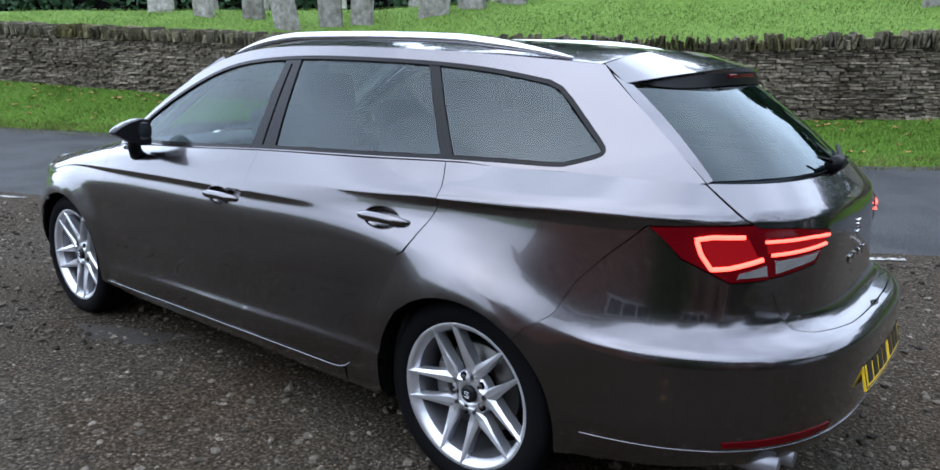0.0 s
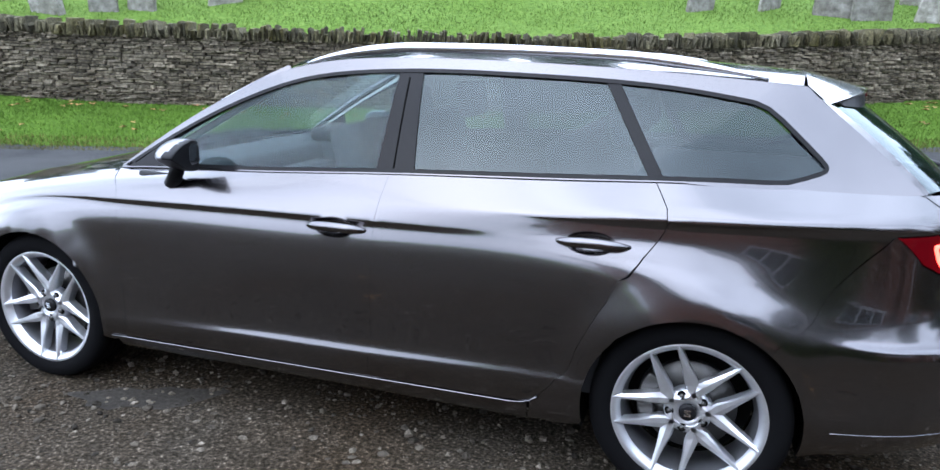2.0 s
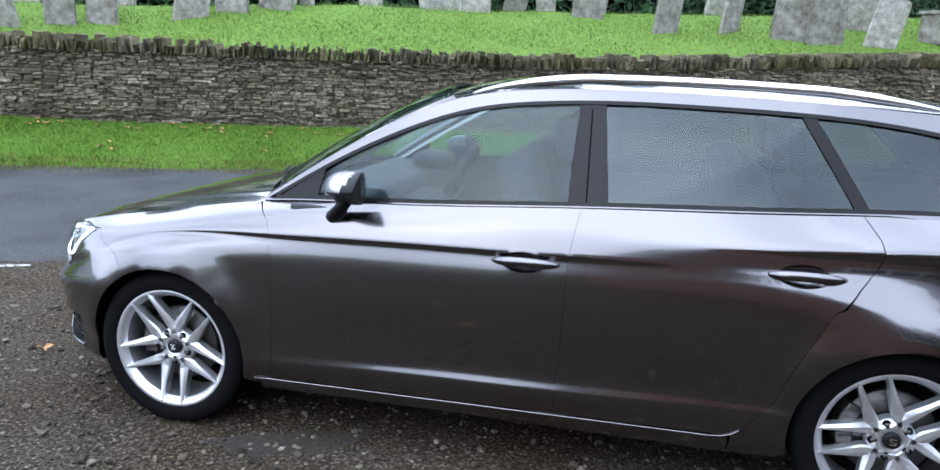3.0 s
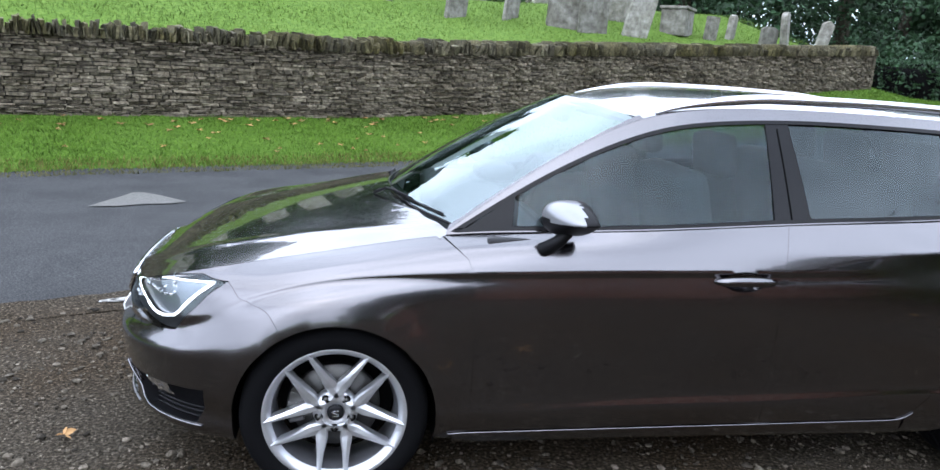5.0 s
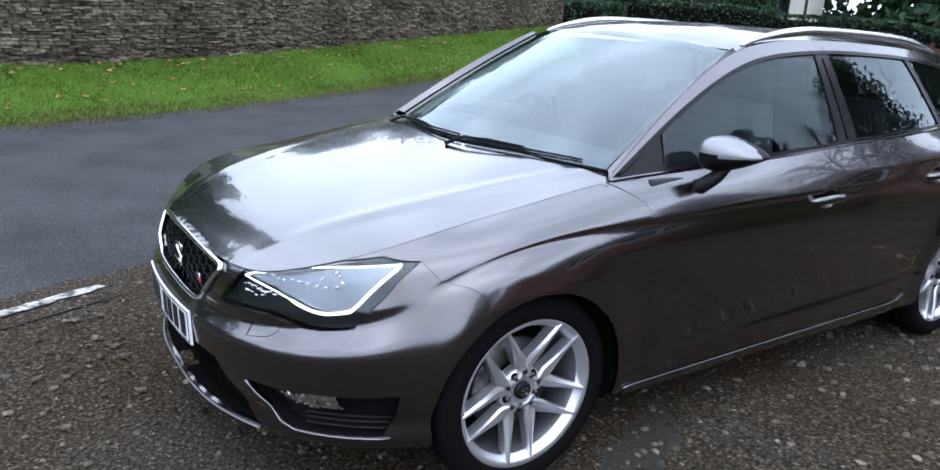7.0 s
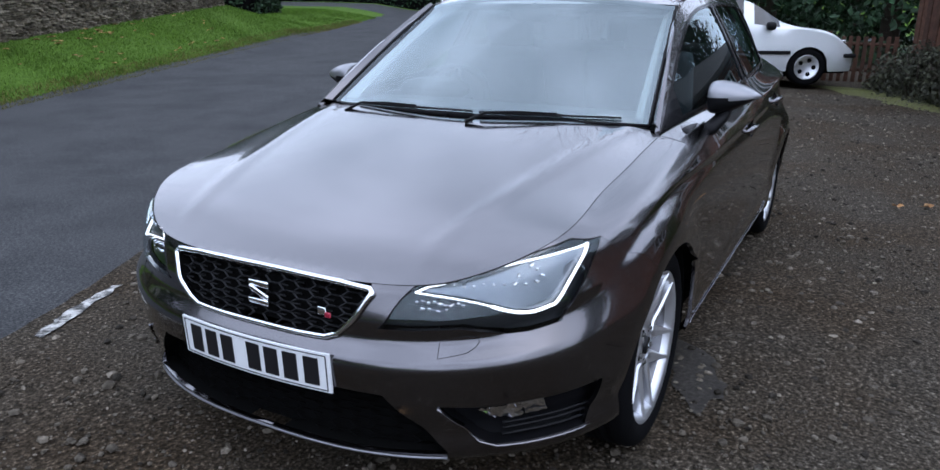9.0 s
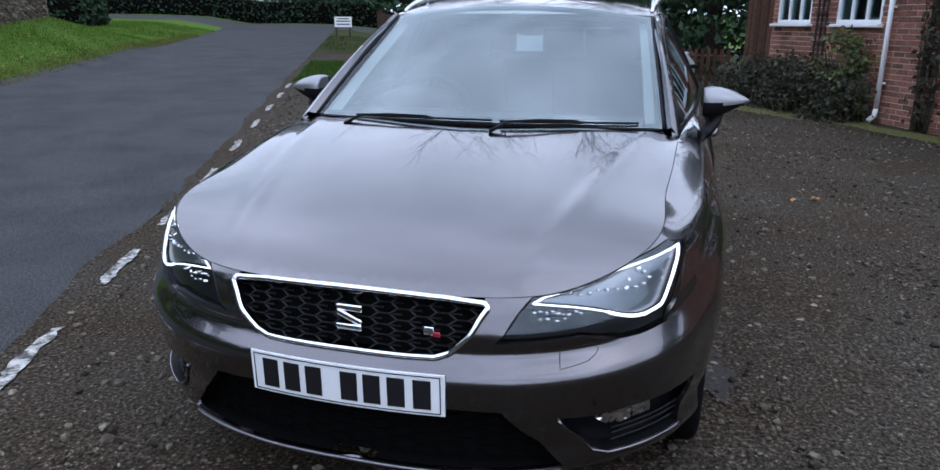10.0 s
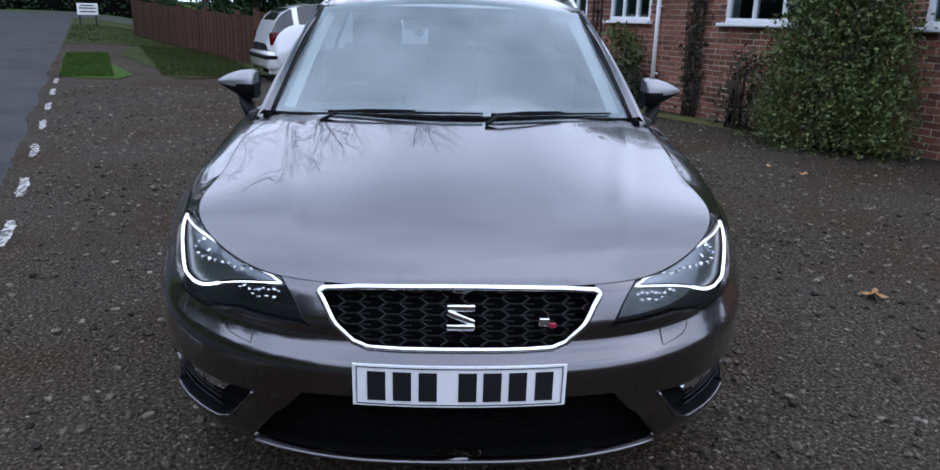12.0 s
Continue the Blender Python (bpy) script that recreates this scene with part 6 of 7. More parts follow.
# gravestones
def gravestone(s, n, w, h, t, lean, turn, top, seed):
    """An upright slab with a shaped head, sunk a little and leaning."""
    random.seed(seed)
    prof = [(-w / 2, -0.15), (w / 2, -0.15), (w / 2, h * 0.80)]
    if top == 0:
        prof += [(w / 2 * math.cos(a), h * 0.80 + h * 0.20 * math.sin(a)) for a in np.linspace(0.15, math.pi - 0.15, 9)]
    elif top == 1:
        prof += [(w * 0.46, h * 0.9), (w * 0.25, h * 0.93), (0, h), (-w * 0.25, h * 0.93), (-w * 0.46, h * 0.9)]
    else:
        prof += [(w * 0.5, h), (-w * 0.5, h)]
    prof.append((-w / 2, h * 0.80))
    bm = bmesh.new()
    f = bm.faces.new([bm.verts.new((x, -t / 2, z)) for x, z in prof])
    ext = bmesh.ops.extrude_face_region(bm, geom=[f])
    bmesh.ops.translate(bm, vec=(0, t, 0), verts=[v for v in ext["geom"] if isinstance(v, bmesh.types.BMVert)])
    bmesh.ops.recalc_face_normals(bm, faces=bm.faces)
    bmesh.ops.bevel(bm, geom=[e for e in bm.edges if e.calc_face_angle(0) > 0.6], offset=0.012, segments=2, affect="EDGES")
    for v in bm.verts:
        v.co += 0.008 * Vector((noise.noise(v.co * 9), noise.noise(v.co * 7 + Vector((5, 0, 0))), noise.noise(v.co * 8 + Vector((0, 5, 0)))))
    ob = part("gravestone", bm, GRAVESTONE, smooth=False)
    ob.matrix_world = stand(s, n, land(s, n), turn) @ pose(0, 0, 0, lean[0], lean[1], 0)
    words = "leaning" if abs(lean[1]) > 5 or abs(lean[0]) > 6 else "upright"
    shape = ("round-topped", "shaped-top", "square-topped")[top]
    return tagged(ob, f"{words} {shape} weathered grey gravestone in the lawn", "gravestone", "churchyard gravestones")


random.seed(77)
GRAVES = [(-9.6, 12.4, 0.62, 0.95), (-8.0, 11.8, 0.55, 0.80), (-6.6, 11.6, 0.62, 0.95), (-5.3, 10.75, 0.66, 1.0), (-4.4, 10.95, 0.50, 0.95), (-3.75, 11.05, 0.58, 0.85), (-2.3, 11.4, 0.62, 0.75), (-1.6, 11.9, 0.62, 0.9), (-0.8, 12.1, 0.72, 1.0), (-0.2, 12.6, 0.3, 0.9), (2.4, 12.5, 0.62, 0.8), (3.3, 12.4, 0.60, 0.85), (4.2, 12.7, 0.5, 0.6), (5.6, 11.9, 0.66, 0.95), (6.9, 10.85, 0.62, 1.05), (8.35, 10.95, 0.56, 1.15), (9.4, 10.4, 0.78, 1.15), (9.98, 10.1, 0.76, 1.2), (11.1, 9.95, 0.62, 1.05), (11.7, 11.2, 0.8, 0.8), (13.6, 9.95, 0.36, 0.55), (14.5, 10.1, 0.34, 0.6), (15.2, 9.5, 0.60, 0.5), (15.75, 9.4, 0.55, 0.9), (17.0, 9.25, 0.3, 0.8)]
GRAVES += [(-11 + 2.1 * k + random.uniform(-0.6, 0.6), random.uniform(14.5, 19), random.uniform(0.5, 0.75), random.uniform(0.8, 1.25)) for k in range(0, 13)]
for k, (s, n, w, h) in enumerate(GRAVES):
    gravestone(s, n, w, h, random.uniform(0.08, 0.16), (random.uniform(-5, 8), random.uniform(-9, 11)), random.uniform(-30, 30), random.choice((0, 0, 1, 2)), k)
tomb = part("chest_tomb", boxes(((0.9, 0.6, 0.62), (0, 0, 0.31), 0.03), ((0.98, 0.68, 0.07), (0, 0, 0.65), 0.02)), GRAVESTONE, smooth=False)
tomb.matrix_world = stand(12.9, 10.4, land(12.9, 10.4) - 0.08, 30)
tagged(tomb, "low grey stone chest tomb in the churchyard", "tomb")

# fences, sign
def board_fence(name, s0, n0, s1, n1, height, gap, width, label):
    a, b = place(s0, n0), place(s1, n1)
    d = b - a
    turn = math.degrees(math.atan2(d.y, d.x))
    thing = empty(name, label, "fence", m=Matrix.Translation(a) @ pose(0, 0, 0, 0, 0, turn))
    count = int(d.length / (width + gap))
    me = None
    for k in range(count):
        t = (k + 0.5) / count
        s, n = s0 + (s1 - s0) * t, n0 + (n1 - n0) * t
        z = land(s, n)
        ob = part("board", me or boxes(((width, 0.018, height), (0, 0, height / 2), 0.003)), FENCEWOOD, thing, smooth=False)
        me = ob.data
        ob.location = (d.length * t, 0.012 * (k % 2), z - 0.02)
    for h in (0.25, 0.8):
        part("rail", tube([(0, 0.045, land(s0, n0) + height * h), (d.length, 0.045, land(s1, n1) + height * h)], 0.03, 4), FENCEWOOD, thing, smooth=False)
    for k in range(int(d.length / 1.8) + 1):
        t = min(1.0, k * 1.8 / d.length)
        z = land(s0 + (s1 - s0) * t, n0 + (n1 - n0) * t)
        part("post", boxes(((0.09, 0.09, height + 0.12), (d.length * t, 0.09, z + height / 2), 0.006)), FENCEWOOD, thing, smooth=False)
    return thing


board_fence("board_fence", 23.0, 0.0, 15.0, -2.1, 1.05, 0.002, 0.11, "dark brown close-boarded wooden fence")
board_fence("board_fence", 15.0, -2.1, 13.3, -4.2, 1.15, 0.002, 0.11, "dark brown close-boarded wooden fence behind the pale car")
board_fence("picket_fence", 13.3, -4.2, 12.0, -6.9, 0.85, 0.05, 0.07, "brown wooden picket fence by the bungalow")
board_fence("wooden_gate", 11.2, -6.75, 10.35, -6.85, 2.2, 0.002, 0.12, "tall dark brown wooden gate beside the bungalow")

sign = empty("notice_board", "white notice board on two posts in grass", "sign", m=stand(25.6, 1.2, land(25.6, 1.2), -78))
part("board", boxes(((0.62, 0.03, 0.36), (0, 0, 0.52), 0.01)), UPVC, sign, smooth=False)
for x in (-0.24, 0.24):
    part("post", boxes(((0.05, 0.05, 0.72), (x, 0.04, 0.36), 0.005)), TIMBER, sign, smooth=False)
for z, w in ((0.63, 0.40), (0.55, 0.50), (0.44, 0.45)):
    part("lettering_bar", boxes(((w, 0.006, 0.035), (0, -0.018, z))), TIMBER, sign, smooth=False)

# house windows, pipe, creeper
def window(name, s0, s1):
    w = s1 - s0
    thing = empty(name, "white framed casement window in brick wall", "window", "bungalow windows", stand((s0 + s1) / 2, HOUSE_N), "structure")
    part("window_frame", boxes(((w, 0.07, 0.06), (0, -0.05, SILL_Z + 0.03), 0.006), ((w, 0.07, 0.06), (0, -0.05, HEAD_Z - 0.03), 0.006), ((0.06, 0.07, HEAD_Z - SILL_Z - 0.12), (-w / 2 + 0.03, -0.05, (SILL_Z + HEAD_Z) / 2), 0.006), ((0.06, 0.07, HEAD_Z - SILL_Z - 0.12), (w / 2 - 0.03, -0.05, (SILL_Z + HEAD_Z) / 2), 0.006)), UPVC, thing)
    part("window_sill", boxes(((w + 0.14, 0.16, 0.045), (0, 0.015, SILL_Z - 0.024), 0.01)), UPVC, thing)
    n = 3
    for k in range(1, n):
        part("mullion", boxes(((0.055, 0.065, HEAD_Z - SILL_Z - 0.12), (-w / 2 + w * k / n, -0.05, (SILL_Z + HEAD_Z) / 2), 0.006)), UPVC, thing)
    for k in range(n):
        p = part("pane", boxes(((w / n - 0.058, 0.012, HEAD_Z - SILL_Z - 0.12), (-w / 2 + w * (k + 0.5) / n, -0.055, (SILL_Z + HEAD_Z) / 2))), GLASS, thing, smooth=False)
    part("curtain", tube([(-w / 2 + 0.12, -0.22, SILL_Z), (-w / 2 + 0.16, -0.24, SILL_Z + 0.4), (-w / 2 + 0.10, -0.22, HEAD_Z)], [0.05, 0.07, 0.09], 8), RENDER, thing)
    return thing


for k, (a, b) in enumerate(OPENINGS):
    window(f"window_{k + 1}", a, b)
pipe = empty("drainpipe", "white plastic drainpipe on the brick wall", "drainpipe", m=stand(7.12, HOUSE_N + 0.07))
part("pipe", tube([(0, 0, 0.18), (0, 0, 1.2), (0, 0, 2.4)], 0.034, 12), UPVC, pipe)
part("shoe", tube([(0, 0, 0.20), (0, 0.01, 0.10), (0, 0.09, 0.03)], 0.036, 12), UPVC, pipe)
for z in (0.55, 1.55):
    part("bracket", boxes(((0.10, 0.05, 0.03), (0, -0.03, z), 0.004)), UPVC, pipe)


def creeper(s, w, h, seed, label):
    random.seed(seed)
    out = []
    thing = empty("wall_creeper", label, "climbing plant", m=stand(s, HOUSE_N + 0.03))
    for k in range(14):
        x, p = random.uniform(-w / 2, w / 2), []
        for z in np.linspace(0, h * random.uniform(0.7, 1), 9):
            x += random.uniform(-0.04, 0.04)
            p.append((x, random.uniform(0.0, 0.05), float(z)))
        out.append(tube(p, [0.014 - 0.0012 * i for i in range(9)], 5))
    tagged(part("stem", joined(*out), BARK, thing), kind="stuff")
    np.random.seed(seed)
    c = np.stack([np.random.normal(0, w * 0.33, 420), np.random.uniform(0.01, 0.10, 420), np.random.uniform(0.1, h, 420)], -1)
    tagged(part("leaves", scatter_leaves(c, 0.05), SHRUBLEAF, thing, smooth=False), kind="stuff")
    return thing


creeper(6.25, 0.34, 2.3, 3, "brown withered creeper on the brick wall")
trellis = empty("trellis", "dark wooden trellis on the brick wall", "trellis", m=stand(8.78, HOUSE_N + 0.02))
for x in (-0.12, 0.0, 0.12):
    part("upright", boxes(((0.025, 0.02, 1.9), (x, 0, 1.15))), TIMBER, trellis, smooth=False)
for z in np.arange(0.4, 2.1, 0.22):
    part("crosspiece", boxes(((0.32, 0.02, 0.025), (0, 0.021, float(z)))), TIMBER, trellis, smooth=False)


def bush(name, s, n, rs, rn, h, count, size, material, seed, label, lean=0.0):
    """A shrub: stems and an uneven mass of small leaves, thinner at the edge."""
    np.random.seed(seed), random.seed(seed)
    thing = empty(name, label, "bush", "bushes by the house", stand(s, n, land(s, n) - 0.03))
    out = []
    for k in range(16):
        w = random.uniform(0, 2 * math.pi)
        out.append(tube([(0.15 * math.cos(w), 0.15 * math.sin(w), 0), (0.5 * rs * math.cos(w), 0.5 * rn * math.sin(w), h * 0.5), (0.75 * rs * math.cos(w), 0.75 * rn * math.sin(w), h * random.uniform(0.6, 0.95))], [0.03, 0.02, 0.006], 5))
    tagged(part("stem", joined(*out), BARK, thing), kind="stuff")
    pts = []
    for _ in range(count // 40):
        t = random.random()
        w = random.uniform(0, 2 * math.pi)
        r = (1 - 0.55 * t ** 2.2) * random.uniform(0.35, 1.0) ** 0.5
        c = np.array([rs * r * math.cos(w), rn * r * math.sin(w), h * (0.04 + 0.96 * t)])
        pts.append(c + np.random.normal(size=(40, 3)) * np.array([0.11, 0.11, 0.09]))
    p = np.concatenate(pts)
    p[:, 2] = np.maximum(p[:, 2], 0.03)
    tagged(part("foliage", scatter_leaves(p, size), material, thing, smooth=False), kind="stuff")
    return thing


bush("bush", 3.45, -6.12, 0.85, 0.52, 2.05, 26000, 0.030, LEAF, 31, "glossy green leafy bush against the brick wall")
bush("twiggy_shrub", 5.05, -6.45, 0.28, 0.25, 0.95, 900, 0.035, SHRUBLEAF, 32, "pale dry twiggy shrub against the wall")
for k, (s, n, r, h) in enumerate(((7.5, -6.35, 0.40, 0.62), (8.2, -6.3, 0.5, 0.72), (9.0, -6.3, 0.55, 0.78), (9.8, -6.3, 0.5, 0.72), (10.6, -6.35, 0.55, 0.62), (7.75, -6.55, 0.5, 1.2))):
    bush("low_shrub", s, n, r, 0.36, h, 1700, 0.045, SHRUBLEAF if h < 1 else LEAF, 40 + k, "low dull green shrub at the foot of the house")

# pale hatchback parked by the fence: body lofted from the same kind of curves
def pale_hatchback(m):
    """A small pale silver hatchback, nose towards +x."""
    thing = empty("hatchback", "pale silver hatchback parked beside the fence", "car", m=m)
    st = np.linspace(0, 1, 49)
    L = 4.15
    belt = spline([0, 0.05, 0.2, 0.34, 0.6, 0.9, 1.0], [0.62, 0.86, 0.92, 0.92, 0.90, 0.80, 0.55])
    top = spline([0, 0.03, 0.10, 0.22, 0.45, 0.58, 0.70, 0.76, 0.9, 1.0], [0.74, 1.04, 1.33, 1.42, 1.45, 1.36, 1.05, 0.97, 0.86, 0.56])
    verts, faces, mats = [], [], []
    rows = 15
    for t in st:
        x = -1.05 + L * t - 1.0
        hw = 0.865 * (1 - 0.06 * abs(2 * t - 1) ** 4) * min(1, (0.88 if t < 0.5 else 0.76) + 2.2 * min(t, 1 - t) ** 0.6 * 0.5)
        zb, zt = float(belt(t)), max(float(top(t)), float(belt(t)) + 0.015)
        cab = zt - zb > 0.10
        for k in range(rows):
            if k < 7:
                f = k / 6
                y, z = hw * (0.93 + 0.07 * math.sin(math.pi * min(1, f * 1.2) * 0.8)), 0.24 + (zb - 0.24) * f
            elif k < 11:
                f = (k - 6) / 4
                y, z = hw * (1 - (0.22 if cab else 0.12) * f), zb + (zt - 0.05 * (zt - zb) - zb) * f
            else:
                f = (k - 10) / 4
                y, z = hw * (0.78 if cab else 0.88) * (1 - f), zt - 0.05 * (zt - zb) * (1 - f) ** 2
            verts.append((x, y, z))
    n = len(st)
    half = len(verts)
    hubs = (-1.22, 1.30)
    shell, glass, screens = [], [], []
    for i in range(n - 1):
        for k in range(rows - 1):
            q = (i * rows + k, (i + 1) * rows + k, (i + 1) * rows + k + 1, i * rows + k + 1)
            c = np.mean([verts[j] for j in q], 0)
            if any(math.hypot(c[0] - h, c[2] - 0.31) < 0.335 for h in hubs) and k < 7:
                continue
            tall = float(top(st[i])) - float(belt(st[i])) > 0.16
            pillar = any(abs(c[0] - p) < 0.05 for p in (-1.55, -0.62, 0.28))
            across = (0.03 < st[i] < 0.10 or 0.585 < st[i] < 0.70) and k >= 11
            (screens if across else glass if tall and 7 <= k <= 9 and not pillar else shell).append(q)
    for q_i in range(n):
        for k in range(8):
            p = verts[q_i * rows + k]
            for h in hubs:
                r = math.hypot(p[0] - h, p[2] - 0.31)
                if 0.27 < r < 0.40 and p[2] > 0.24:
                    verts[q_i * rows + k] = (h + (p[0] - h) * 0.335 / r, p[1], 0.31 + (p[2] - 0.31) * 0.335 / r)
    both = verts + [(x, -y, z) for x, y, z in verts]
    mirror_f = lambda fs: fs + [tuple(j + half for j in f)[::-1] for f in fs]
    part("body", (both, [f[::-1] for f in mirror_f(shell)]), SILVERPAINT, thing)
    for name, fs in (("rear_screen", [f for f in screens if verts[f[0]][0] < -1]), ("windscreen", [f for f in screens if verts[f[0]][0] > -1])):
        part(name, (both, [f[::-1] for f in mirror_f(fs)]), DARKPANE, thing)
    bays = {}
    for f in glass:
        c = np.mean([verts[j] for j in f], 0)
        bays.setdefault(sum(c[0] > p for p in (-1.55, -0.62, 0.28)), []).append(f)
    for fs in bays.values():
        used = sorted({j for f in fs for j in f})
        back = {j: i for i, j in enumerate(used)}
        pane_f = [tuple(back[j] for j in f) for f in fs]
        part("window", ([verts[j] for j in used], [f[::-1] for f in pane_f]), DARKPANE, thing)
        part("window", ([(verts[j][0], -verts[j][1], verts[j][2]) for j in used], pane_f), DARKPANE, thing)
    part("chassis", boxes(((3.3, 1.3, 0.45), (0.05, 0, 0.45), 0.03), ((3.9, 1.2, 0.08), (0.05, 0, 0.24))), UNDER, thing)
    for hx in hubs:
        for sy in (-1, 1):
            w = part("wheel", lathe([(0.0, -0.06), (0.19, -0.075), (0.205, -0.085), (0.20, -0.04)], 24), ALLOY, thing)
            w.matrix_local = Matrix.Translation((hx, sy * 0.745, 0.31)) @ Matrix.Rotation(math.pi if sy > 0 else 0, 4, "Z")
            part("tyre", lathe([(0.20, -0.08), (0.22, -0.098), (0.27, -0.10), (0.305, -0.08), (0.31, -0.03), (0.31, 0.08), (0.20, 0.09)], 36), RUBBER, w)
            for k in range(5):
                a = 2 * math.pi * k / 5
                # no hole is cut: a near-black disc paints its shade on the wheel
                part("wheel_hole_shade", lathe([(0.0, -0.002), (0.036, 0.0), (0.038, 0.006)], 10), UNDER, w).location = (0.12 * math.cos(a), -0.078, 0.12 * math.sin(a))
    x_nose, x_tail = 2.02, -2.02
    part("front_bumper_strip", boxes(((0.30, 1.56, 0.07), (1.95, 0, 0.50), 0.02)), BLACK, thing)
    part("rear_bumper", boxes(((0.24, 1.62, 0.30), (-1.97, 0, 0.46), 0.06)), SILVERPAINT, thing)
    part("rear_bumper_strip", boxes(((0.26, 1.64, 0.07), (-1.985, 0, 0.52), 0.02)), BLACK, thing)
    for sy in (-1, 1):
        part("tail_lamp", boxes(((0.16, 0.16, 0.22), (-1.93, sy * 0.70, 0.82), 0.03)), REDLENS, thing, "red tail lamp")
        part("headlamp", boxes(((0.20, 0.34, 0.16), (1.84, sy * 0.56, 0.68), 0.04)), CLEARLENS, thing)
        part("side_moulding", boxes(((1.9, 0.03, 0.06), (0.05, sy * 0.868, 0.55), 0.01)), BLACK, thing)
        part("door_mirror", superellipsoid((0.62, sy * 0.93, 0.98), (0.08, 0.10, 0.07), 0.8, 0.8, lambda p: p, 16, 10), BLACK, thing)
    return thing


pale_hatchback(stand(11.6, -3.6, 0.06, -90))

# road markings, cover plate, puddles, leaves
for k, s in enumerate((-5.2, -3.8, -2.35, -0.82, 0.14, 1.30, 2.45, 3.69, 5.05, 6.40, 7.72, 9.0, 10.25)):
    random.seed(300 + k)
    pts = []
    for side in (-1, 1):
        row = [(s + 0.60 * j / 14 + random.uniform(-0.012, 0.012), 1.64 + 0.006 * math.sin(0.5 * j + k) + side * (0.032 if 1 < j < 13 else 0.022) + random.uniform(-0.009, 0.009)) for j in range(15)]
        pts += row if side < 0 else row[::-1]
    outline("road_dash", pts, 0.0165, LINEPAINT, "worn white painted dash at the edge of the lane", "road marking", "")
outline("road_line", [(-16, 1.58), (-6.2, 1.58), (-6.2, 1.68), (-16, 1.68)], 0.021, LINEPAINT, "worn white edge line", "road marking", "")
cover = outline("drain_cover", [(-0.62, 4.40), (-0.40, 4.34), (-0.15, 4.38), (0.08, 4.34), (0.22, 4.40), (0.12, 4.62), (0.03, 4.80), (-0.07, 4.96), (-0.17, 4.98), (-0.30, 4.80), (-0.42, 4.66)], 0.024, layered("worn_cover", [(0.3, (0.07, 0.068, 0.064)), (0.55, (0.13, 0.125, 0.115)), (0.8, (0.24, 0.23, 0.21))], 60, bump=0.8, dist=0.01), "worn pale triangular patch in the lane", "road patch", "")
random.seed(61)
edge_n = [1.78 + 0.07 * noise.noise(Vector((0.09 * k, 4.0, 1.0))) + 0.04 * noise.noise(Vector((0.45 * k, 2.0, 1.0))) + random.uniform(-0.012, 0.012) for k in range(-120, 151)]
margin = [(k * 0.1, e) for k, e in zip(range(-120, 151), edge_n)]
strip = outline("gravel_margin", margin + [(15.0 - 0.3 * k, 1.50) for k in range(91)], 0.019, GRAVEL, "stony gravel spilling over the edge of the lane", "gravel", step=0.6)
for v in strip.data.vertices:
    v.co.z -= 0.018 * min(1.0, max(0.0, (1.72 - v.co.dot(ACROSS)) / 0.2))
PUDDLE = layered("wet_mud", [(0.35, (0.020, 0.017, 0.014)), (0.55, (0.040, 0.035, 0.029)), (0.75, (0.085, 0.075, 0.06))], 60, rough=0.7, bump=0.4, dist=0.004, spec=0.2)
for s, n, a, b in ((0.15, -1.03, 0.30, 0.12),):
    pts = [(s + a * math.cos(w) * (1 + 0.2 * math.sin(3 * w) + 0.10 * math.sin(7 * w + 1)), n + b * math.sin(w) * (1 + 0.25 * math.cos(2 * w) + 0.12 * math.cos(9 * w))) for w in np.linspace(0, 2 * math.pi, 61)[:-1]]
    outline("damp_patch", pts, 0.004, PUDDLE, "smooth damp patch in the gravel", "puddle", "")


def fallen_leaf(s, n, size, turn, seed):
    random.seed(seed)
    lobes = [(size * (0.5 + 0.28 * math.cos(5 * w)) * math.cos(w), size * (0.5 + 0.28 * math.cos(5 * w)) * math.sin(w), 0.012 * math.cos(2 * w) + 0.012) for w in np.linspace(0, 2 * math.pi, 21)[:-1]]
    v = [(0, 0, 0.006)] + lobes
    ob = part("fallen_leaf", (v, [(0, 1 + k, 1 + (k + 1) % 20) for k in range(20)]), AUTUMN, smooth=False)
    lift = 0.045 if n > ROAD_FAR else 0.018
    ob.matrix_world = stand(s, n, land(s, n) + lift, turn)
    return tagged(ob, "curled brown autumn leaf lying on the ground", "leaf", "fallen leaves")


random.seed(9)
SPOTS = [(-1.11, 0.03, 0.055), (0.0, -2.33, 0.09), (2.4, -4.6, 0.07)] + [(random.uniform(-11, 15), random.uniform(6.5, 7.9), random.uniform(0.04, 0.085)) for _ in range(110)] + [(random.uniform(-11, 12), random.uniform(7.55, 7.95), random.uniform(0.05, 0.10)) for _ in range(90)] + [(random.uniform(-7, 5), random.uniform(-5.5, 1.2), random.uniform(0.04, 0.07)) for _ in range(12)]
for k, (s, n, z) in enumerate(SPOTS):
    fallen_leaf(s, n, z, random.uniform(0, 360), k)


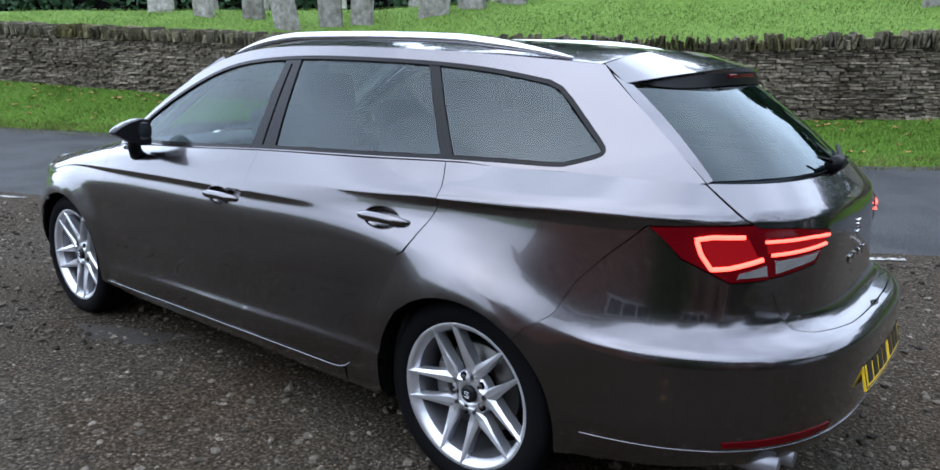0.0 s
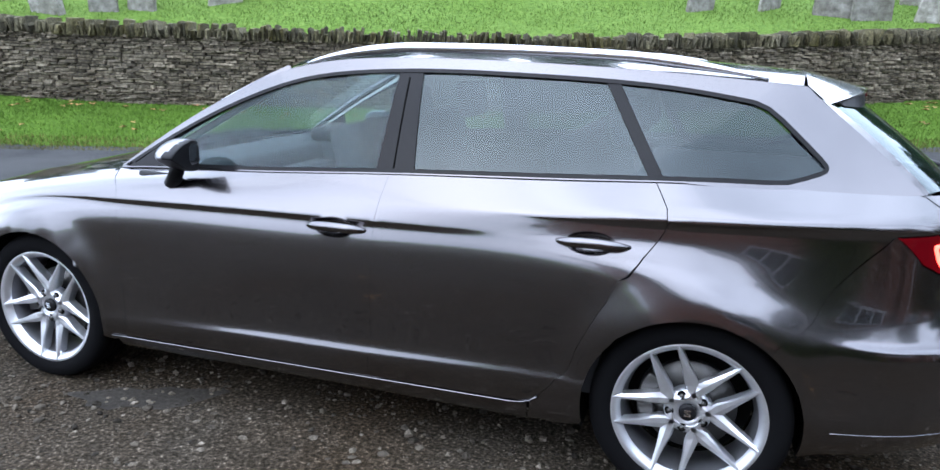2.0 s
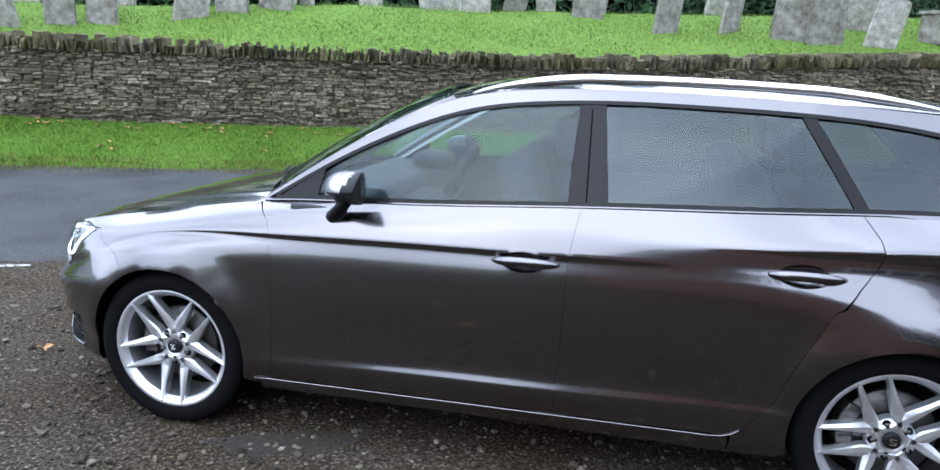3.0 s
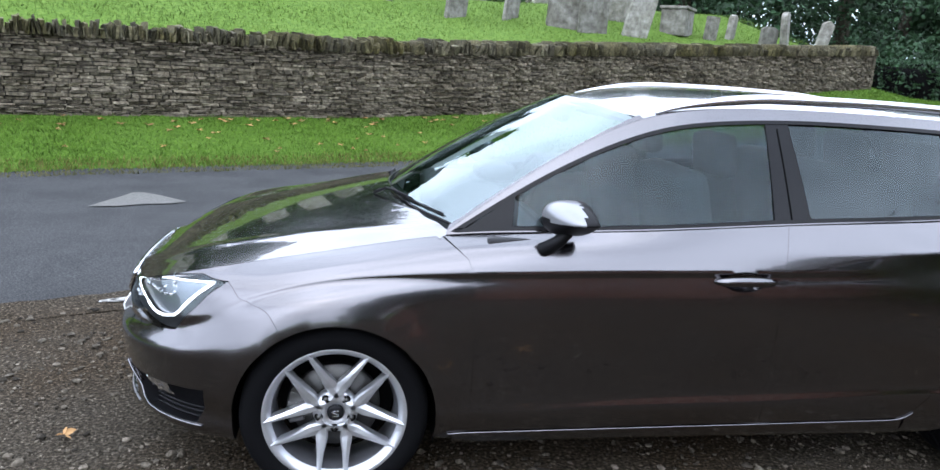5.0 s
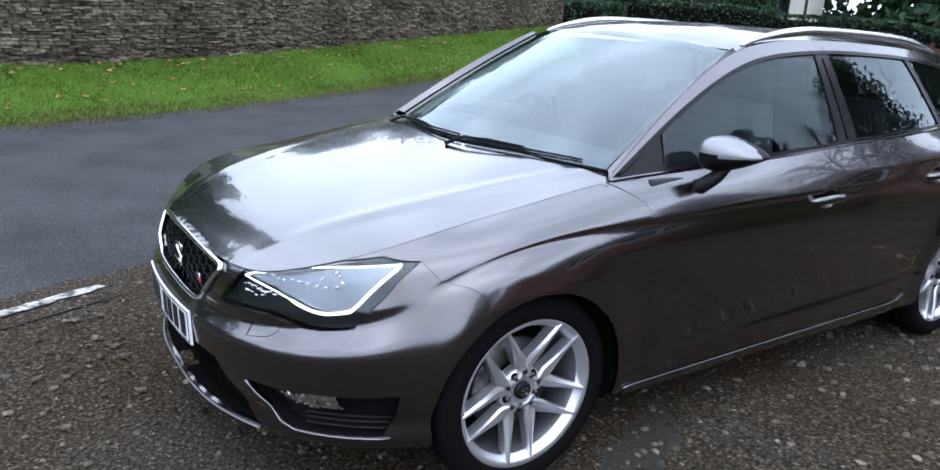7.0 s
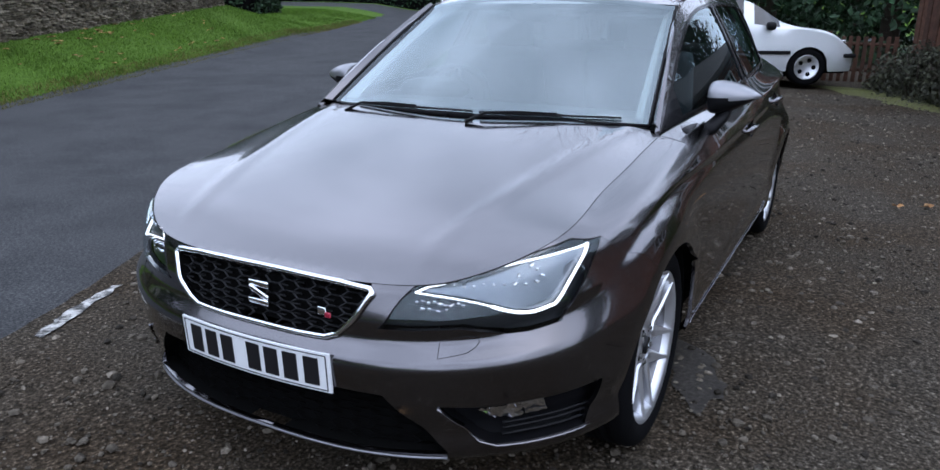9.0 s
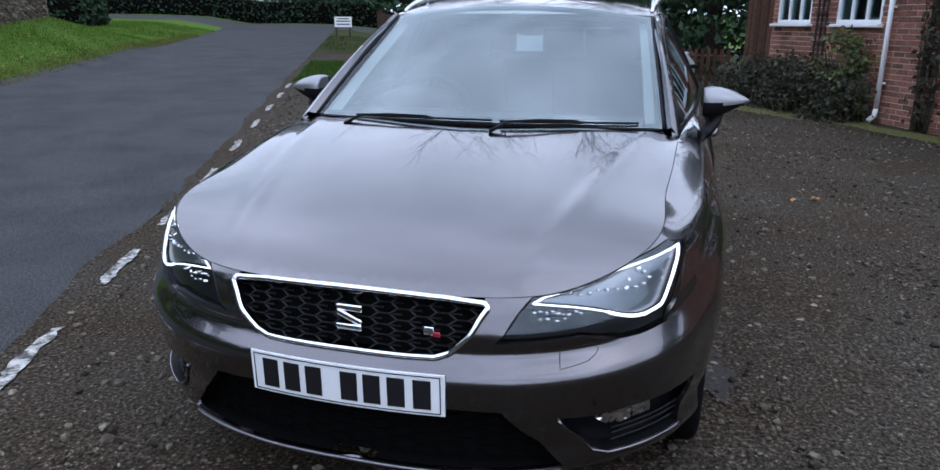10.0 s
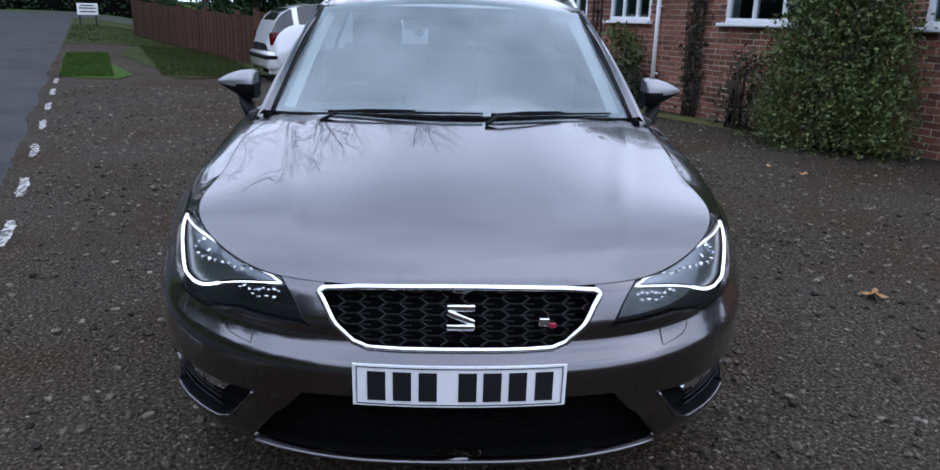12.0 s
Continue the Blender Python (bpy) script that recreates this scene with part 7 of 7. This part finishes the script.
# grass, pebbles
def blades(name, s0, s1, n0, n1, count, height, lift, material, label, edge=None):
    np.random.seed(abs(hash(round(s0 * 7 + n0 * 13))) % 1000)
    s, n = np.random.uniform(s0, s1, count), np.random.uniform(n0, n1, count)
    if edge:
        n = n0 + (n1 - n0) * np.random.rand(count) ** edge
    z = np.array([land(a, b) for a, b in zip(s, n)]) + lift
    base = np.stack([0.917 * s - 0.399 * n, 0.399 * s + 0.917 * n, z], -1)
    w = np.random.uniform(0, 2 * math.pi, count)
    side = np.stack([np.cos(w), np.sin(w), np.zeros(count)], -1) * np.random.uniform(0.004, 0.009, (count, 1))
    h = height * np.random.uniform(0.5, 1.3, (count, 1))
    tip = base + np.concatenate([np.random.normal(0, 0.35, (count, 2)) * h, h], 1)
    v = np.stack([base - side, base + side, tip], 1).reshape(-1, 3)
    f = np.arange(3 * count).reshape(-1, 3)
    return tagged(part(name, (v.tolist(), f.tolist()), material, smooth=False), label, "grass", kind="stuff")


blades("verge_grass", -13, WALL_END, ROAD_FAR + 0.05, WALL_N, 90000, 0.050, 0.02, BLADE, "short green grass blades on the verge")
blades("verge_edge_grass", -13, 25, ROAD_FAR - 0.08, ROAD_FAR + 0.35, 26000, 0.060, 0.02, DRYBLADE, "yellowing grass along the edge of the lane", 1.5)
blades("lawn_grass", -14, WALL_END, WALL_N + 0.45, 12.5, 60000, 0.05, 0.0, LAWNBLADE, "mown churchyard grass blades")
blades("bank_grass", WALL_END, 28, ROAD_FAR, 11, 42000, 0.06, 0.02, BLADE, "green roadside grass blades")
blades("island_grass", 11.1, 15.3, 0.85, 1.62, 8000, 0.05, 0.005, ISLANDTURF, "short green grass blades on the island")
blades("fence_grass", 11.6, 18.5, -1.7, 0.1, 12000, 0.05, 0.005, DULLTURF, "thin grass blades along the fence")
blades("near_bank_grass", 18.4, 26, -3.5, 1.7, 9000, 0.045, 0.012, DULLTURF, "dull grass blades beside the lane")


def pebbles(name, s0, s1, n0, n1, count, lo, hi, label, seed):
    np.random.seed(seed)
    ico = bmesh.new()
    bmesh.ops.create_icosphere(ico, subdivisions=1, radius=1.0)
    unit, tri = raw(ico)
    unit, tri = np.array([tuple(v) for v in unit]), np.array(tri)
    s, n = np.random.uniform(s0, s1, count), np.random.uniform(n0, n1, count)
    size = lo + (hi - lo) * np.random.rand(count) ** 6
    z = np.array([land(a, b) for a, b in zip(s, n)])
    c = np.stack([0.917 * s - 0.399 * n, 0.399 * s + 0.917 * n, z + size * 0.25], -1)
    rot = np.random.uniform(0, 2 * math.pi, count)
    jit = 1 + np.random.normal(0, 0.16, (count, len(unit), 3))
    q = unit[None] * jit * np.stack([np.ones(count), np.random.uniform(0.6, 0.95, count), np.random.uniform(0.4, 0.7, count)], -1)[:, None]
    x = q[..., 0] * np.cos(rot)[:, None] - q[..., 1] * np.sin(rot)[:, None]
    y = q[..., 0] * np.sin(rot)[:, None] + q[..., 1] * np.cos(rot)[:, None]
    v = np.stack([x, y, q[..., 2]], -1) * size[:, None, None] + c[:, None]
    f = (tri[None] + (np.arange(count) * len(unit))[:, None, None]).reshape(-1, 3)
    return tagged(part(name, (v.reshape(-1, 3).tolist(), f.tolist()), PEBBLE, smooth=False), label, "gravel", kind="stuff")


pebbles("loose_gravel", -6, 10, -6.2, 1.7, 44000, 0.005, 0.025, "loose grey and brown stones on the yard", 5)
pebbles("grit", -3.2, 5, -4.6, 1.2, 46000, 0.003, 0.012, "fine grit on the yard", 6)
pebbles("stray_grit", -7, 9, 1.55, 2.35, 3200, 0.005, 0.016, "stray stones along the edge of the lane", 8)

# ---- pieces of walls, last ----
def rough_block(seed, bevel=0.16):
    """A unit stone: box with its front face drawn in and its corners uneven."""
    random.seed(seed)
    j = lambda a: random.uniform(-a, a)
    v = []
    for y, k in ((0.0, 1.0), (-0.72, 1.0), (-1.0, 1 - bevel)):
        for x, z in ((-0.5, -0.5), (0.5, -0.5), (0.5, 0.5), (-0.5, 0.5)):
            v.append((x * k + j(0.035), y + (j(0.12) if y == -1.0 else 0), z * k + j(0.05)))
    f = [(8, 9, 10, 11)]
    for a in (0, 4):
        for k in range(4):
            f.append((a + k, a + (k + 1) % 4, a + 4 + (k + 1) % 4, a + 4 + k))
    return v, f


BLOCKS = [rough_block(k) for k in range(14)]


def lay(parent, name, items, material, near, stuff_name, stuff_label, frame_m):
    """Lays pieces (x, z, length, height, depth, variant): those picked by near as objects, the rest joined."""
    meshes, rest = {}, []
    made = 0
    for it in items:
        x, y, z, l, h, d, k, rot = it
        if near(it) and made < 300:
            if k not in meshes:
                me = bpy.data.meshes.new(name)
                me.from_pydata(BLOCKS[k][0], [], BLOCKS[k][1])
                me.materials.append(material)
                meshes[k] = me
            ob = new(name, meshes[k])
            ob.parent = parent
            ob.matrix_world = frame_m @ Matrix.Translation((x, y, z)) @ Matrix.Rotation(rot, 4, "Y") @ Matrix.Diagonal((l, d, h, 1))
            made += 1
        else:
            v = np.array(BLOCKS[k][0]) * (l, d, h)
            c, s = math.cos(rot), math.sin(rot)
            v = np.stack([v[:, 0] * c + v[:, 2] * s, v[:, 1], -v[:, 0] * s + v[:, 2] * c], -1) + (x, y, z)
            rest.append((v, BLOCKS[k][1]))
    v = np.concatenate([r[0] for r in rest])
    f, o = [], 0
    for r in rest:
        f += [tuple(i + o for i in q) for q in r[1]]
        o += len(r[0])
    ob = part(stuff_name, (v.tolist(), f), material, parent, stuff_label, smooth=False)
    ob.matrix_world = frame_m
    tagged(ob, kind="stuff")


# courses of thin stones; x runs along the wall, y outwards is negative after turning
random.seed(4)
wall_m = Matrix.Translation(place(0, WALL_N)) @ pose(0, 0, 0, 0, 0, 23.5)
stones = []
z_rel = 0.0
course = 0
while z_rel < 1.40:
    h = random.uniform(0.026, 0.056)
    s = -14.0 - random.random() * 0.3
    while s < WALL_END - 0.05:
        l = random.uniform(0.07, 0.27) * (1.5 if course % 9 == 3 else 1.0)
        l = min(l, WALL_END - s)
        z = land(s + l / 2, WALL_N - 0.02) - 0.08 + z_rel + h / 2 + 0.010 * noise.noise(Vector((s * 0.8, z_rel * 3, 1)))
        if z < wall_top(s) + 0.01:
            stones.append((s + l / 2, 0.10, z, l - 0.008, h - 0.006, 0.10 + random.uniform(-0.034, 0.030), random.randrange(14), random.uniform(-0.05, 0.05)))
        s += l
    z_rel += h
    course += 1
lay(churchyard_wall, "stone", stones, STONE, lambda it: 0.0 < it[0] < 4.6, "stones", "thin grey-buff limestone courses", wall_m)
# squared stones at the wall's end
random.seed(6)
end_m = Matrix.Translation(place(WALL_END - 0.08, WALL_N + 0.22)) @ pose(0, 0, 0, 0, 0, 23.5 + 90)
ends = []
z = land(WALL_END, WALL_N) - 0.1
while z < wall_top(WALL_END) + 0.02:
    h = random.uniform(0.06, 0.12)
    x = -0.24
    while x < 0.22:
        l = min(random.uniform(0.14, 0.3), 0.26 - x)
        ends.append((x + l / 2, 0.0, z + h / 2, l - 0.008, h - 0.008, 0.14, random.randrange(14), 0))
        x += l
    z += h
lay(churchyard_wall, "end_stone", ends, STONE, lambda it: False, "end_stones", "squared stones at the wall end", end_m)
# upright coping stones
random.seed(8)
coping = []
s = -14.0
while s < WALL_END - 0.05:
    w = random.uniform(0.020, 0.062)
    h = random.uniform(0.13, 0.27)
    coping.append((s + w / 2, 0.46, wall_top(s) + h / 2 - 0.02, w - 0.004, h, 0.50 + random.uniform(-0.09, 0.05), random.randrange(14), random.uniform(-0.28, 0.20)))
    s += w
lay(churchyard_wall, "coping_stone", coping, COPING, lambda it: -4.0 < it[0] < 9.0, "coping_stones", "upright lichened coping stones", wall_m)

# bricks of the bungalow, running bond
random.seed(10)
house_m = stand(0, HOUSE_N) @ pose(0, 0, 0, 0, 0, 180)
bricks = []
row = 0
z = 0.0
while z < EAVES - 0.07:
    s = HOUSE_S0 - (0.1125 if row % 2 else 0.0)
    while s < HOUSE_S1:
        a, b = max(s, HOUSE_S0), min(s + 0.215, HOUSE_S1)
        for o0, o1 in OPENINGS:
            if SILL_Z - 0.05 < z + 0.033 < HEAD_Z and a < o1 and b > o0:
                a, b = (a, min(b, o0)) if a < o0 else (max(a, o1), b)
        if b - a > 0.03:
            bricks.append((-(a + b) / 2, 0.044, z + 0.0375, b - a, 0.065, 0.042 + random.uniform(-0.003, 0.003), random.randrange(14), 0))
        s += 0.225
    z += 0.075
    row += 1
for k in range(14):
    random.seed(500 + k)
    j = lambda a: random.uniform(-a, a)
    v = []
    for y, q in ((0.0, 1.0), (-0.86, 1.0), (-1.0, 0.965)):
        for x, zz in ((-0.5, -0.5), (0.5, -0.5), (0.5, 0.5), (-0.5, 0.5)):
            v.append((x * q + j(0.006), y + (j(0.04) if y == -1.0 else 0), zz * q + j(0.02)))
    BLOCKS[k] = (v, BLOCKS[k][1])
lay(house_wall, "brick", bricks, BRICK, lambda it: 2.6 < -it[0] < 7.2 and it[2] < 1.32 and not 3.2 < -it[0] < 4.6, "bricks", "red brick courses", house_m)
